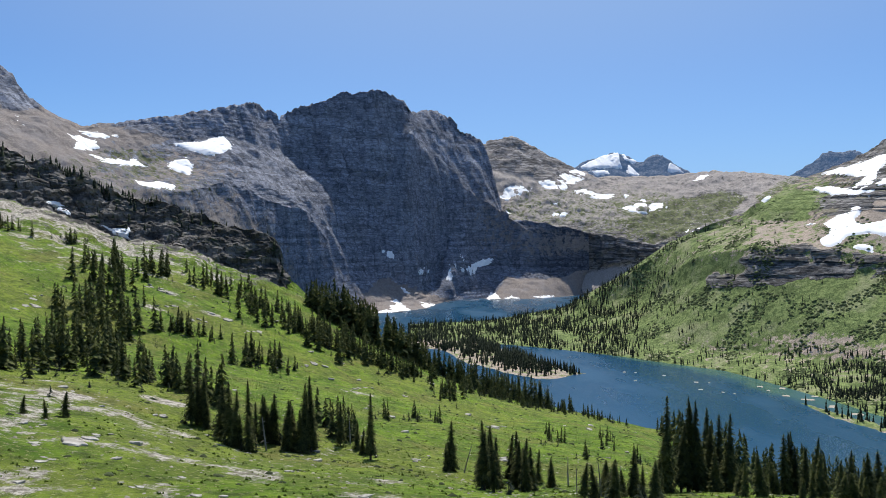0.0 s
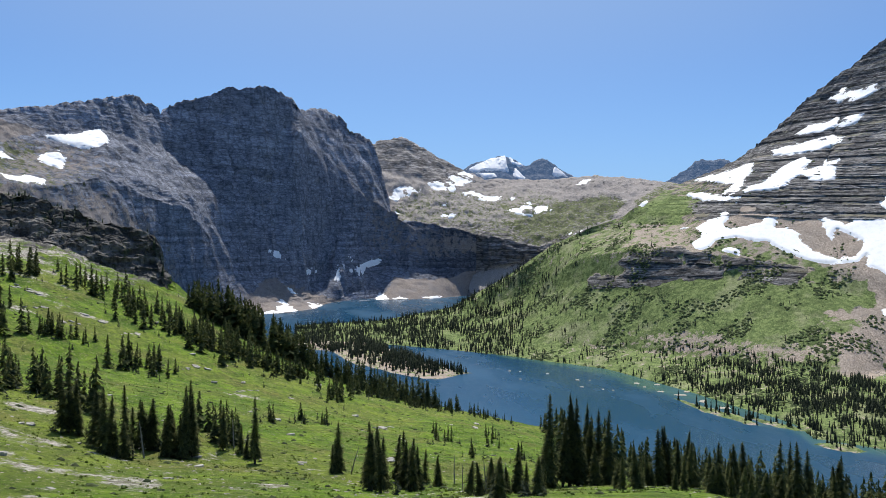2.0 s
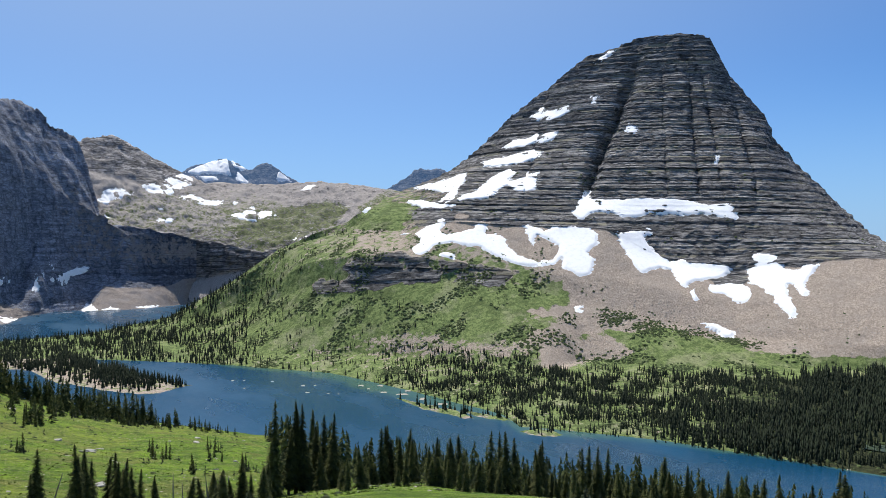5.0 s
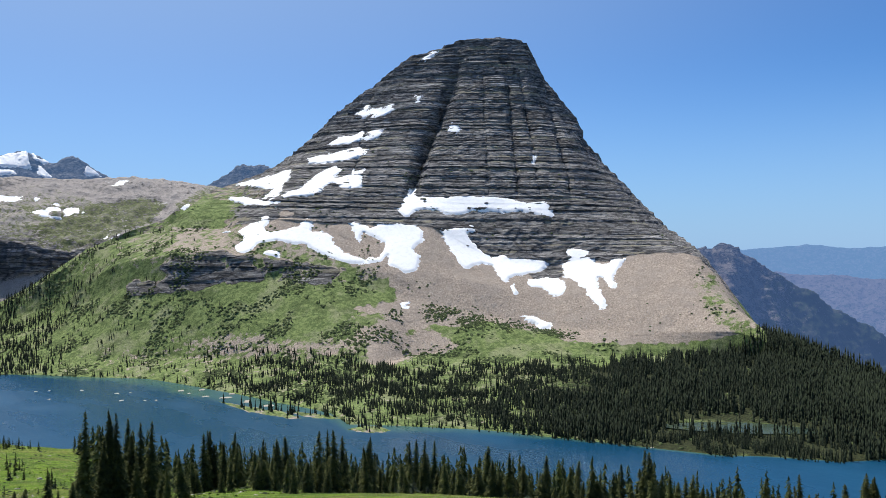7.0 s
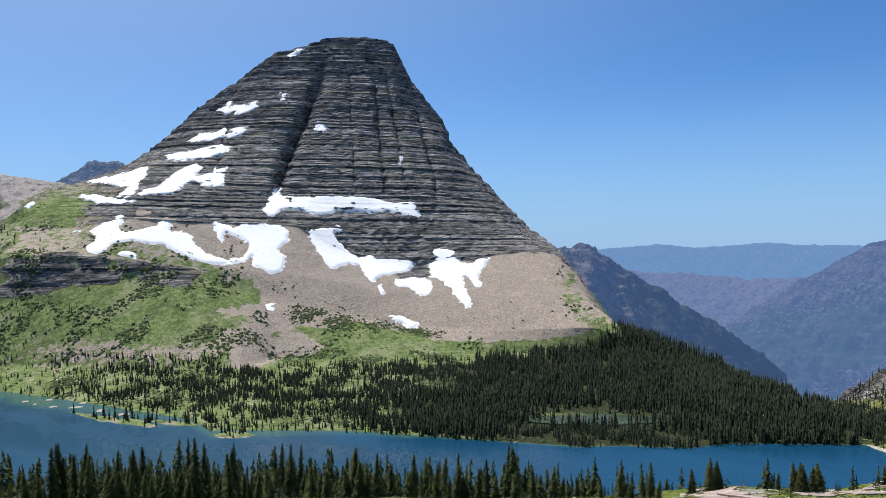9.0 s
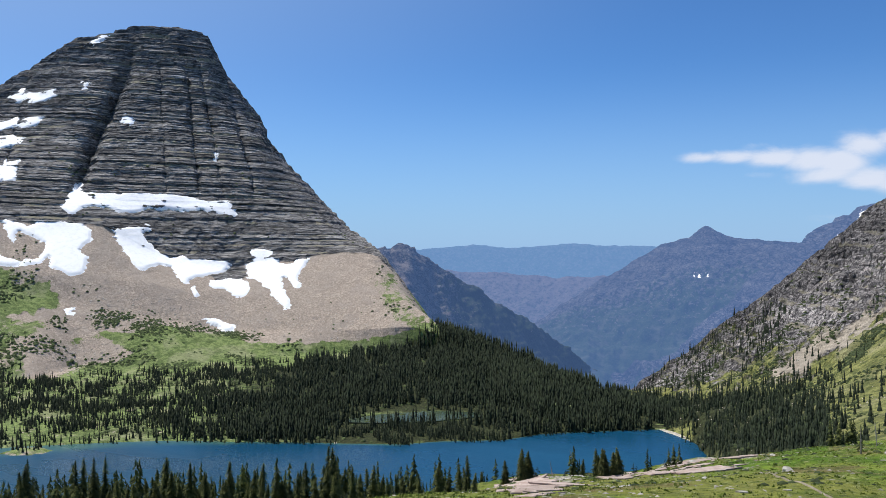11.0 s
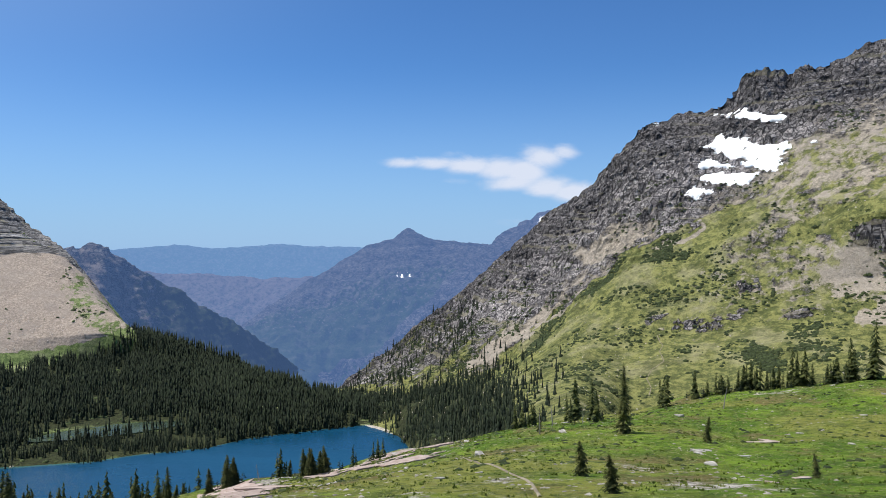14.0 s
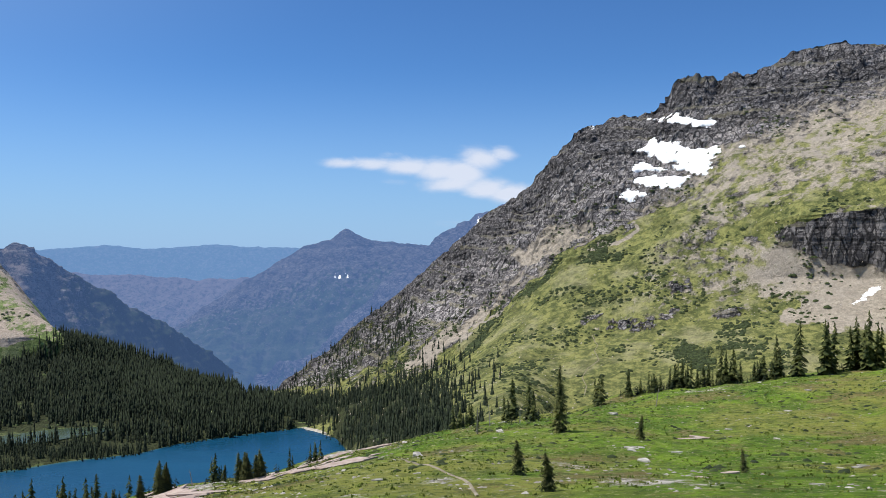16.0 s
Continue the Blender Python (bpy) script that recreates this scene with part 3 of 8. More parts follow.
B3 = [(-2.51, 2050.0, 6.3), (3.4, 2080.0, 7.8), (8.54, 2080.0, 33.4), (13.52, 2000.0, 79.9), (17.48, 1850.0, 145.3), (21.46, 1760.0, 157.5), (25.44, 1720.0, 163.6), (31.71, 1690.0, 170.1), (35.13, 1650.0, 138.4), (40.61, 1610.0, 105.1), (46.43, 1600.0, 69.6), (54.36, 1580.0, 66.8), (59.36, 1560.0, 74.1), (61.96, 1500.0, 51.6), (67.32, 1420.0, 21.9), (68.2, 1340.0, 14.8), (71.59, 1230.0, 8.2), (74.03, 1140.0, 6.8), (76.17, 1085.0, 5.3)]
B4 = [(-2.51, 2110, 4.0), (3.4, 2120, 10.8), (8.54, 2120, 42.7), (13.52, 2041, 102.1), (17.47, 1892, 198.6), (21.45, 1797, 219.7), (25.44, 1757, 212.0), (31.7, 1726, 194.7), (35.13, 1692, 175.9), (40.6, 1690, 161.8), (46.45, 1690, 125.1), (50.43, 1680, 125.4), (56.7, 1680, 131.6), (59.36, 1620, 108.5), (61.97, 1520, 56.3), (67.32, 1430, 25.0), (68.2, 1370, 12.5), (71.59, 1260, 7.0), (74.03, 1170, 4.7), (76.17, 1100, 4.4)]
B5 = [(-2.51, 2150, 4.1), (3.4, 2150, 13.6), (8.54, 2150, 48.8), (12.41, 2100, 133.4), (16.16, 2050, 228.8), (20.65, 1995, 269.1), (24.24, 1956, 274.3), (25.08, 1894, 278.1), (27.57, 1878, 292.8), (30.86, 1858, 283.8), (34.65, 1848, 279.6), (38.53, 1848, 274.3), (41.68, 1818, 212.6), (46.46, 1808, 184.0), (50.44, 1818, 200.8), (54.38, 1826, 214.0), (56.71, 1811, 204.0), (58.23, 1747, 151.5), (60.48, 1600, 61.9), (67.32, 1440, 28.2), (68.2, 1390, 12.0), (71.59, 1290, 5.9), (74.03, 1200, 2.9), (76.17, 1120, 3.3)]
B6 = [(-2.5, 2170, 5.0), (3.41, 2170, 14.6), (8.54, 2170, 50.1), (12.41, 2110, 137.3), (16.16, 2060, 231.5), (20.65, 2010, 274.9), (22.02, 2039, 307.1), (25.1, 2045, 328.1), (27.58, 1971, 347.8), (30.88, 1962, 356.3), (35.82, 1952, 350.3), (38.55, 1952, 335.7), (46.48, 1942, 315.4), (50.46, 1952, 297.0), (54.39, 1918, 241.9), (56.71, 1851, 209.6), (58.23, 1774, 156.3), (60.48, 1615, 64.6), (67.32, 1450, 28.6), (68.2, 1400, 12.3), (71.59, 1300, 6.7), (74.03, 1210, 3.4), (76.17, 1130, 3.5)]
B7 = [(-2.5, 2190, 5.9), (3.41, 2190, 15.6), (8.54, 2190, 51.4), (12.41, 2120, 139.7), (16.16, 2070, 234.3), (20.65, 2042, 279.8), (22.02, 2101, 329.3), (25.1, 2185, 377.0), (27.23, 2177, 410.8), (29.05, 2192, 445.5), (32.78, 2192, 489.9), (37.02, 2182, 536.3), (42.54, 2182, 553.1), (46.51, 2182, 528.5), (48.5, 2182, 491.3), (50.47, 2162, 408.5), (54.39, 2058, 260.7), (56.71, 1923, 211.2), (58.23, 1812, 158.2), (60.48, 1630, 66.3), (67.33, 1460, 29.1), (68.2, 1410, 12.6), (71.59, 1310, 6.7), (74.03, 1220, 3.2), (76.17, 1140, 3.1)]
B8 = [(-2.5, 2210, 5.3), (3.41, 2210, 16.6), (6.97, 2210, 41.6), (8.54, 2210, 54.3), (10.1, 2190, 91.0), (12.41, 2140, 143.1), (15.42, 2100, 223.1), (17.99, 2060, 266.7), (20.37, 2085, 297.6), (20.83, 2072, 311.6), (23.04, 2207, 369.9), (25.11, 2329, 407.5), (27.24, 2417, 447.5), (29.06, 2425, 498.4), (31.67, 2425, 608.9), (33.95, 2425, 685.9), (37.05, 2425, 787.7), (39.41, 2425, 815.2), (40.79, 2415, 838.8), (43.37, 2415, 845.1), (45.16, 2425, 825.7), (46.54, 2425, 715.9), (48.51, 2425, 603.9), (48.98, 2415, 538.4), (50.68, 2395, 448.5), (52.83, 2343, 348.7), (54.39, 2230, 278.0), (56.71, 2005, 214.1), (58.04, 1860, 161.2), (60.67, 1650, 67.7), (65.58, 1500, 34.1), (68.2, 1430, 11.3), (71.59, 1330, 5.0), (74.03, 1240, 1.0), (76.17, 1160, 0.6)]
M1 = [(-28.69, 1500, 116.2), (-18.67, 1700, 87.4), (-8.9, 2560, -6), (-5.76, 2596, 1), (-3.38, 2641, 1), (-0.98, 2805, 1), (0.82, 3109, 1), (3.41, 3192, 1), (6.98, 3257, 1), (9.72, 3466, 1), (10.3, 3616, 1)]
M2 = [(-28.62, 1750, 288.7), (-22.13, 1850, 245.7), (-14.96, 2260, 307.2), (-13.1, 2330, 246.4), (-11.21, 2420, 163.9), (-8.89, 2560, 87.6), (-7.33, 2640, 45.4), (-5.76, 2680, 27), (-3.77, 2800, 26), (-1.78, 2890, 14.1), (0.02, 3060, -6), (3.41, 3330, 0.1), (4.22, 3380, 81.1), (6.59, 3400, 75.4), (9.72, 3550, 117.3), (10.3, 3555, 97.7)]
M3 = [(-28.59, 1950, 389.9), (-22.1, 2050, 372.2), (-17.52, 2150, 360.6), (-14.94, 2330, 406.5), (-13.07, 2390, 373.1), (-11.17, 2470, 347.9), (-9.44, 2570, 327.6), (-7.7, 2690, 224.3), (-5.74, 2790, 115.2), (-4.76, 2830, 73.3), (-3.37, 2860, 47), (-1.78, 2930, 25.4), (0.22, 3090, 0.3), (3.42, 3400, 80.3), (4.22, 3440, 116.6), (6.59, 3460, 115.7), (9.72, 3560, 158.6), (10.3, 3560, 158.5)]
M4 = [(-28.56, 2150, 517.1), (-26.05, 2200, 502.2), (-22.08, 2300, 462.8), (-17.51, 2400, 438.6), (-14.94, 2380, 438.9), (-13.07, 2440, 408.9), (-11.17, 2520, 384.5), (-9.43, 2630, 369.8), (-8.27, 2730, 312.8), (-7.3, 2800, 256.5), (-5.34, 2850, 151.9), (-3.76, 2900, 91.1), (-1.78, 2965, 49.9), (-0.58, 3180, 69.2), (0.64, 3300, 292.3), (2.63, 3430, 222.3), (4.22, 3465, 197.6), (6.6, 3490, 184.7), (9.73, 3565, 195.2), (10.31, 3565, 182.8)]
M5 = [(-28.56, 2280, 561.9), (-26.04, 2300, 560.1), (-24.09, 2350, 528.8), (-21.38, 2420, 536.6), (-18.57, 2500, 528.3), (-14.91, 2600, 562.4), (-12.29, 2750, 550.7), (-11.14, 2850, 555.7), (-10.38, 2860, 512.4), (-9.42, 2890, 485.8), (-7.27, 2925, 493.9), (-5.3, 2980, 495.1), (-3.32, 3070, 502.9), (-2.23, 3150, 695.4), (-1.91, 3190, 646.2), (-0.73, 3300, 552.4), (0.66, 3390, 494.3), (1.85, 3445, 445.3), (2.65, 3480, 415.7), (4.03, 3520, 366.1), (6.6, 3520, 250), (9.73, 3570, 231.9), (10.31, 3570, 219.5)]
M6 = [(-30.32, 2420, 771.8), (-28.53, 2420, 695.4), (-27.91, 2420, 677.2), (-27.15, 2420, 620.3), (-26.1, 2430, 590.4), (-24.09, 2450, 552.1), (-22.06, 2500, 569.3), (-18.56, 2560, 606.1), (-16.38, 2625, 638.7), (-14.9, 2660, 655.6), (-12.95, 2785, 695.4), (-12.72, 2860, 704.3), (-12.35, 2870, 681.3), (-11.82, 2880, 681.8), (-11.36, 2890, 654), (-10.94, 2915, 679.9), (-9.78, 2960, 714.8), (-8.8, 2990, 726.6), (-8.22, 3000, 741.2), (-8.02, 3000, 741.7), (-7.04, 3030, 781.1), (-6.26, 3050, 772.6), (-4.87, 3085, 803.2), (-3.88, 3130, 798.5), (-2.7, 3200, 778.2), (-2.38, 3230, 759), (-2.18, 3300, 752), (-1.71, 3420, 770.7), (-0.71, 3510, 794.2), (0.68, 3580, 765), (1.28, 3610, 719.3), (1.87, 3640, 702.6), (2.67, 3680, 681.7), (3.37, 3650, 550.6), (4.23, 3540, 322.2), (6.6, 3550, 306.6), (9.73, 3575, 271.1), (10.31, 3575, 243.9)]
W1 = [(0.63, 3500.0, 51.9), (4.21, 3580.0, 66.9), (8.55, 3590.0, 83.8), (12.41, 3550.0, 127.2), (16.16, 3500.0, 183.2), (23.23, 3400.0, 239.1)]
W2 = [(0.64, 3600.0, 247.3), (3.84, 3620.0, 316.7), (6.6, 3630.0, 303.1), (10.5, 3620.0, 266.3), (14.31, 3540.0, 213.8), (16.16, 3550.0, 222.8), (23.23, 3450.0, 283.3)]
W3 = [(0.66, 3680.0, 426.9), (2.65, 3760.0, 477.1), (4.64, 3800.0, 425.8), (8.57, 3830.0, 398.0), (12.42, 3820.0, 352.7), (16.17, 3800.0, 323.5), (19.78, 3850.0, 346.7), (23.23, 3850.0, 406.9)]
W4 = [(1.95, 4100.0, 698.6), (4.85, 4180.0, 763.0), (7.02, 4250.0, 692.7), (9.36, 4300.0, 600.1), (10.9, 4330.0, 561.8), (14.32, 4350.0, 557.6), (17.27, 4350.0, 571.9), (18.43, 4350.0, 580.8), (20.83, 4350.0, 566.2), (23.23, 4350.0, 540.2), (25.22, 4350.0, 518.2)]
F1 = [(8.18, 4620.0, 565.2), (8.97, 4620.0, 621.3), (10.13, 4640.0, 672.0), (12.05, 4650.0, 713.5), (12.62, 4650.0, 696.4), (13.27, 4650.0, 666.6), (13.94, 4650.0, 658.8), (14.81, 4660.0, 701.6), (15.81, 4660.0, 642.8), (16.72, 4660.0, 600.2), (17.63, 4660.0, 551.7)]
F2 = [(22.89, 4650.0, 532.2), (23.5, 4650.0, 569.2), (24.56, 4650.0, 633.6), (25.28, 4660.0, 678.6), (26.19, 4660.0, 669.0), (27.14, 4660.0, 676.5), (27.46, 4660.0, 640.6), (28.39, 4660.0, 579.7), (29.61, 4660.0, 490.6)]
C1 = [(72.67, 1330.0, -27.4), (76.32, 1058.0, 0.9), (78.86, 982.0, 0.2), (82.83, 720.0, 64.0), (86.82, 560.0, 105.1), (90.8, 520.0, 122.4), (94.74, 700.0, 90.4), (100.49, 720.0, 99.3), (105.96, 720.0, 110.7), (114.83, 720.0, 124.2), (124.05, 720.0, 136.1)]
C2 = [(72.67, 1400.0, -31.8), (76.31, 1180.0, 1.3), (78.86, 1050.0, 24.6), (82.82, 900.0, 60.3), (86.81, 800.0, 91.1), (90.78, 840.0, 109.1), (94.72, 880.0, 121.4), (98.57, 900.0, 140.1), (102.32, 900.0, 151.0), (105.92, 900.0, 161.9), (109.38, 900.0, 169.7), (114.8, 890.0, 168.4), (124.02, 890.0, 176.0)]
C3 = [(72.67, 1430.0, -33.7), (76.31, 1260.0, -4.3), (78.85, 1150.0, 15.5), (82.81, 1020.0, 52.4), (86.8, 930.0, 88.2), (90.77, 930.0, 127.8), (94.71, 950.0, 152.8), (98.56, 965.0, 175.8), (102.3, 960.0, 187.1), (105.91, 950.0, 195.1), (109.36, 955.0, 202.2), (114.78, 945.0, 203.4), (124.0, 945.0, 208.6)]
C4 = [(72.67, 1440.0, -33.6), (76.31, 1290.0, -6.5), (78.85, 1210.0, 10.7), (82.81, 1120.0, 43.7), (86.8, 1070.0, 80.7), (89.18, 1040.0, 116.7), (90.77, 1020.0, 144.2), (94.69, 1010.0, 185.8), (98.54, 1035.0, 217.2), (102.28, 1035.0, 245.5), (105.89, 1020.0, 255.5), (109.34, 985.0, 267.4), (111.97, 968.0, 271.9), (114.75, 960.0, 276.8), (123.96, 960.0, 292.6)]
C5 = [(72.67, 1450.0, -32.5), (76.31, 1340.0, -3.0), (78.85, 1330.0, 25.1), (82.8, 1290.0, 84.5), (86.78, 1240.0, 125.1), (89.17, 1190.0, 146.6), (90.76, 1130.0, 167.1), (94.68, 1110.0, 222.8), (98.53, 1120.0, 261.3), (102.26, 1130.0, 299.2), (105.86, 1140.0, 343.6), (109.3, 1150.0, 371.8), (114.7, 1170.0, 404.2), (123.91, 1180.0, 435.0)]
C6 = [(72.67, 1455.0, -31.5), (74.96, 1460.0, -23.5), (78.84, 1460.0, 39.8), (82.79, 1460.0, 105.1), (86.77, 1460.0, 191.8), (89.55, 1420.0, 242.8), (92.71, 1330.0, 293.3), (94.65, 1290.0, 353.7), (96.58, 1270.0, 377.5), (98.5, 1250.0, 374.6), (102.24, 1240.0, 396.4), (105.84, 1240.0, 426.0), (109.28, 1260.0, 449.1), (114.69, 1280.0, 466.8), (123.9, 1280.0, 487.0)]
C7 = [(72.67, 1460.0, -31.4), (74.19, 1470.0, -32.7), (77.28, 1500.0, 19.4), (80.41, 1530.0, 79.8), (82.79, 1560.0, 128.6), (86.76, 1580.0, 225.5), (89.54, 1550.0, 290.7), (90.73, 1520.0, 308.7), (92.11, 1480.0, 332.5), (92.89, 1455.0, 359.0), (93.67, 1435.0, 383.9), (95.8, 1400.0, 434.4), (96.96, 1390.0, 436.2), (98.49, 1370.0, 443.6), (99.62, 1360.0, 440.4), (101.04, 1355.0, 455.8), (102.22, 1350.0, 491.7), (102.95, 1350.0, 498.0), (104.04, 1350.0, 498.4), (104.76, 1355.0, 484.9), (105.82, 1350.0, 495.8), (108.25, 1360.0, 510.4), (109.26, 1375.0, 532.6), (111.25, 1375.0, 538.6), (112.54, 1375.0, 543.2), (113.8, 1375.0, 538.2), (114.67, 1375.0, 532.5), (123.89, 1375.0, 520.7)]
P1 = [(54.58, 2500.0, 168.7), (56.87, 2550.0, 209.9), (57.64, 2580.0, 218.2), (58.22, 2600.0, 232.2), (58.8, 2600.0, 223.2), (59.65, 2620.0, 197.7), (61.92, 2680.0, 123.8), (65.08, 2750.0, 22.2), (68.27, 2850.0, -66.0), (71.05, 2950.0, -194.1), (74.03, 3050.0, -305.1)]
Q0 = [(65.07, 3200.0, -189.1), (71.05, 3000.0, -216.0), (73.83, 2900.0, -290.7), (76.98, 2900.0, -267.6), (80.85, 2950.0, -190.1), (88.22, 3000.0, -103.9)]
Q1 = [(66.67, 3700.0, -204.9), (70.26, 3650.0, -123.3), (73.05, 3600.0, -92.9), (76.21, 3550.0, -13.4), (79.32, 3500.0, 15.7), (82.75, 3500.0, 65.2), (88.22, 3500.0, 115.0)]
Q2 = [(66.67, 4100.0, -247.0), (67.87, 4100.0, -187.4), (70.27, 4120.0, -60.5), (73.06, 4150.0, 58.6), (76.42, 4180.0, 219.3), (78.17, 4200.0, 244.8), (79.33, 4200.0, 293.3), (80.1, 4200.0, 264.3), (81.05, 4200.0, 235.5), (82.75, 4200.0, 223.7), (85.34, 4200.0, 209.3), (88.22, 4200.0, 200.7)]
S0 = [(73.04, 2500.0, -187.0), (76.99, 2450.0, -121.6), (80.85, 2400.0, -12.3), (84.6, 2400.0, 120.0), (92.34, 2400.0, 185.7)]
S1 = [(73.04, 2520.0, -183.4), (76.99, 2560.0, -120.0), (80.85, 2650.0, 25.0), (82.75, 2750.0, 120.6), (84.61, 2800.0, 179.2), (85.41, 2900.0, 217.8), (86.86, 2950.0, 279.8), (88.22, 3000.0, 305.5), (89.27, 3000.0, 345.8), (91.16, 3000.0, 384.5), (93.0, 3000.0, 420.1)]
H1 = [(53.46, 4500.0, 84.7), (61.13, 4500.0, 84.9), (63.1, 4500.0, 65.0), (65.88, 4500.0, 60.6), (69.08, 4500.0, 34.6), (71.87, 4500.0, 43.6), (77.0, 4500.0, 13.1)]
H2 = [(49.81, 4900.0, 217.7), (59.57, 4900.0, 190.5), (61.14, 4900.0, 196.6), (63.51, 4900.0, 216.2), (65.89, 4900.0, 195.0), (70.68, 4900.0, 221.0), (73.06, 4900.0, 206.8), (75.43, 4900.0, 202.9), (79.33, 4900.0, 188.7), (84.61, 4900.0, 178.5), (91.67, 4900.0, 194.7)]

# stands of firs: bearing, distance, half width, half depth, number, height
STANDS_LEFT_0 = [(-23.2, 185, 7.7, 12.9, 41, 8.4), (-22.2, 219, 6.9, 20.1, 35, 8.4), (-19.5, 237, 4.1, 11.0, 12, 8.3), (-28.0, 257, 4.5, 5.0, 11, 5.0), (-24.5, 259, 2.7, 4.5, 8, 5.1), (-26.8, 125, 3.5, 11.1, 19, 7.5), (-23.9, 133, 5.6, 12.1, 35, 7.5), (-20.8, 126, 4.4, 8.8, 24, 5.8), (-18.7, 125, 1.7, 4.5, 8, 6.2), (-17.6, 190, 5.3, 3.6, 24, 5.3), (-13.5, 181, 2.5, 4.3, 9, 7.0), (-12.0, 182, 3.8, 5.2, 14, 5.8)]
STANDS_MID_0 = [(-17.1, 124, 1.3, 2.7, 5, 7.0), (-15.6, 114, 1.6, 3.7, 5, 7.7), (-16.4, 98, 1.2, 2.1, 5, 6.6), (-14.3, 88, 1.3, 3.0, 5, 7.6), (-15.5, 94, 0.8, 2.0, 3, 6.1), (-12.3, 95, 1.0, 1.6, 7, 5.8), (-9.7, 93, 1.6, 1.7, 8, 8.3), (-10.9, 93, 0.6, 1.6, 4, 5.7), (-8.2, 108, 1.1, 2.6, 5, 5.4), (-7.0, 102, 1.8, 2.4, 9, 5.5), (-5.2, 92, 0.2, 1.5, 1, 7.6), (-5.8, 96, 1.3, 1.8, 4, 3.8), (-4.0, 130, 0.7, 2.5, 4, 3.3), (-2.0, 135, 0.8, 5.4, 4, 2.4), (-0.6, 138, 0.8, 5.6, 4, 2.5)]
STANDS_MID_1 = [(0.4, 91, 0.5, 1.5, 3, 5.6), (3.4, 83, 1.5, 5.8, 11, 6.7), (5.3, 87, 1.5, 5.6, 9, 6.3), (2.6, 89, 0.6, 1.6, 3, 3.9), (-27.5, 86, 0.4, 1.5, 1, 1.7), (-26.2, 84, 0.2, 1.5, 1, 1.8), (-25.1, 84, 0.4, 1.5, 1, 2.5)]
STANDS_SLOPE_0 = [(-15.0, 239, 8.3, 8.4, 24, 7.0), (-12.4, 230, 8.0, 8.2, 30, 6.8), (-9.7, 218, 7.6, 8.1, 38, 6.9), (-7.3, 222, 6.2, 11.5, 35, 7.8), (-5.0, 217, 6.1, 11.2, 32, 6.9), (-2.6, 215, 5.2, 8.8, 24, 5.8), (-5.8, 262, 5.5, 1.5, 19, 7.7), (1.4, 226, 4.7, 13.1, 22, 5.1), (3.8, 230, 4.8, 11.3, 22, 4.6), (6.2, 230, 4.8, 11.2, 19, 4.4), (8.5, 231, 4.0, 8.3, 12, 3.8), (11.2, 233, 4.9, 4.6, 12, 2.3), (7.7, 152, 2.1, 11.2, 8, 3.0), (10.1, 124, 0.9, 3.3, 4, 2.5), (11.2, 155, 1.6, 8.1, 7, 3.1)]
STANDS_SLOPE_1 = [(13.5, 132, 0.9, 6.2, 4, 2.9), (15.4, 225, 2.4, 6.4, 8, 6.1), (0.2, 200, 2.8, 9.5, 14, 5.7)]
STANDS_FRONT_0 = [(7.5, 88, 0.7, 5.7, 2, 3.3), (11.2, 68, 1.7, 6.3, 10, 3.2), (12.8, 69, 0.7, 5.2, 3, 3.9), (14.6, 64, 0.8, 3.7, 4, 3.3), (16.5, 115, 2.2, 5.9, 10, 10.2), (18.1, 112, 2.3, 10.3, 15, 8.2), (19.8, 148, 2.5, 30.7, 11, 9.4), (21.2, 210, 4.4, 7.1, 13, 10.0), (23.2, 206, 5.2, 13, 15, 10.5), (25.6, 198, 6.6, 12.7, 18, 10.1), (27.8, 201, 6.7, 1.5, 15, 10.2)]
STANDS_BELOW_0 = [(26.7, 150, 3.1, 10, 12, 5.7), (29.4, 160, 3.4, 10, 10, 8.5), (31.6, 165, 3.5, 10, 12, 11.0), (34.1, 160, 4.7, 10, 17, 9.3), (37, 160, 4.7, 10, 19, 9.7), (39.6, 150, 3.7, 10, 14, 9.4), (42.1, 140, 3.5, 10, 10, 8.6), (44.8, 140, 4.1, 10, 13, 8.4), (47.4, 140, 4.1, 10, 14, 8.2), (29.3, 150, 2.8, 10, 10, 8.6), (31.1, 155, 2.9, 10, 10, 10.2), (33.4, 150, 3.1, 10, 12, 9.0), (36.1, 150, 3.7, 10, 14, 8.8), (38.4, 150, 3.5, 10, 13, 8.9), (40.4, 145, 3.4, 10, 12, 8.4)]
STANDS_BELOW_1 = [(43.2, 145, 3.4, 10, 13, 8.5), (45.6, 145, 3.4, 10, 12, 7.7), (48, 140, 3.2, 10, 12, 7.3), (50.4, 135, 3.1, 10, 10, 6.3), (53.5, 120, 1.0, 10, 3, 7.3), (54.3, 130, 2.8, 10, 8, 5.6), (56.6, 125, 2.6, 10, 7, 4.7), (58.9, 120, 2.2, 10, 6, 4.8), (60.8, 115, 1.9, 10, 5, 4.7), (62.9, 110, 1.3, 10, 3, -2.8), (64.1, 105, 1.8, 10, 5, -2.1)]
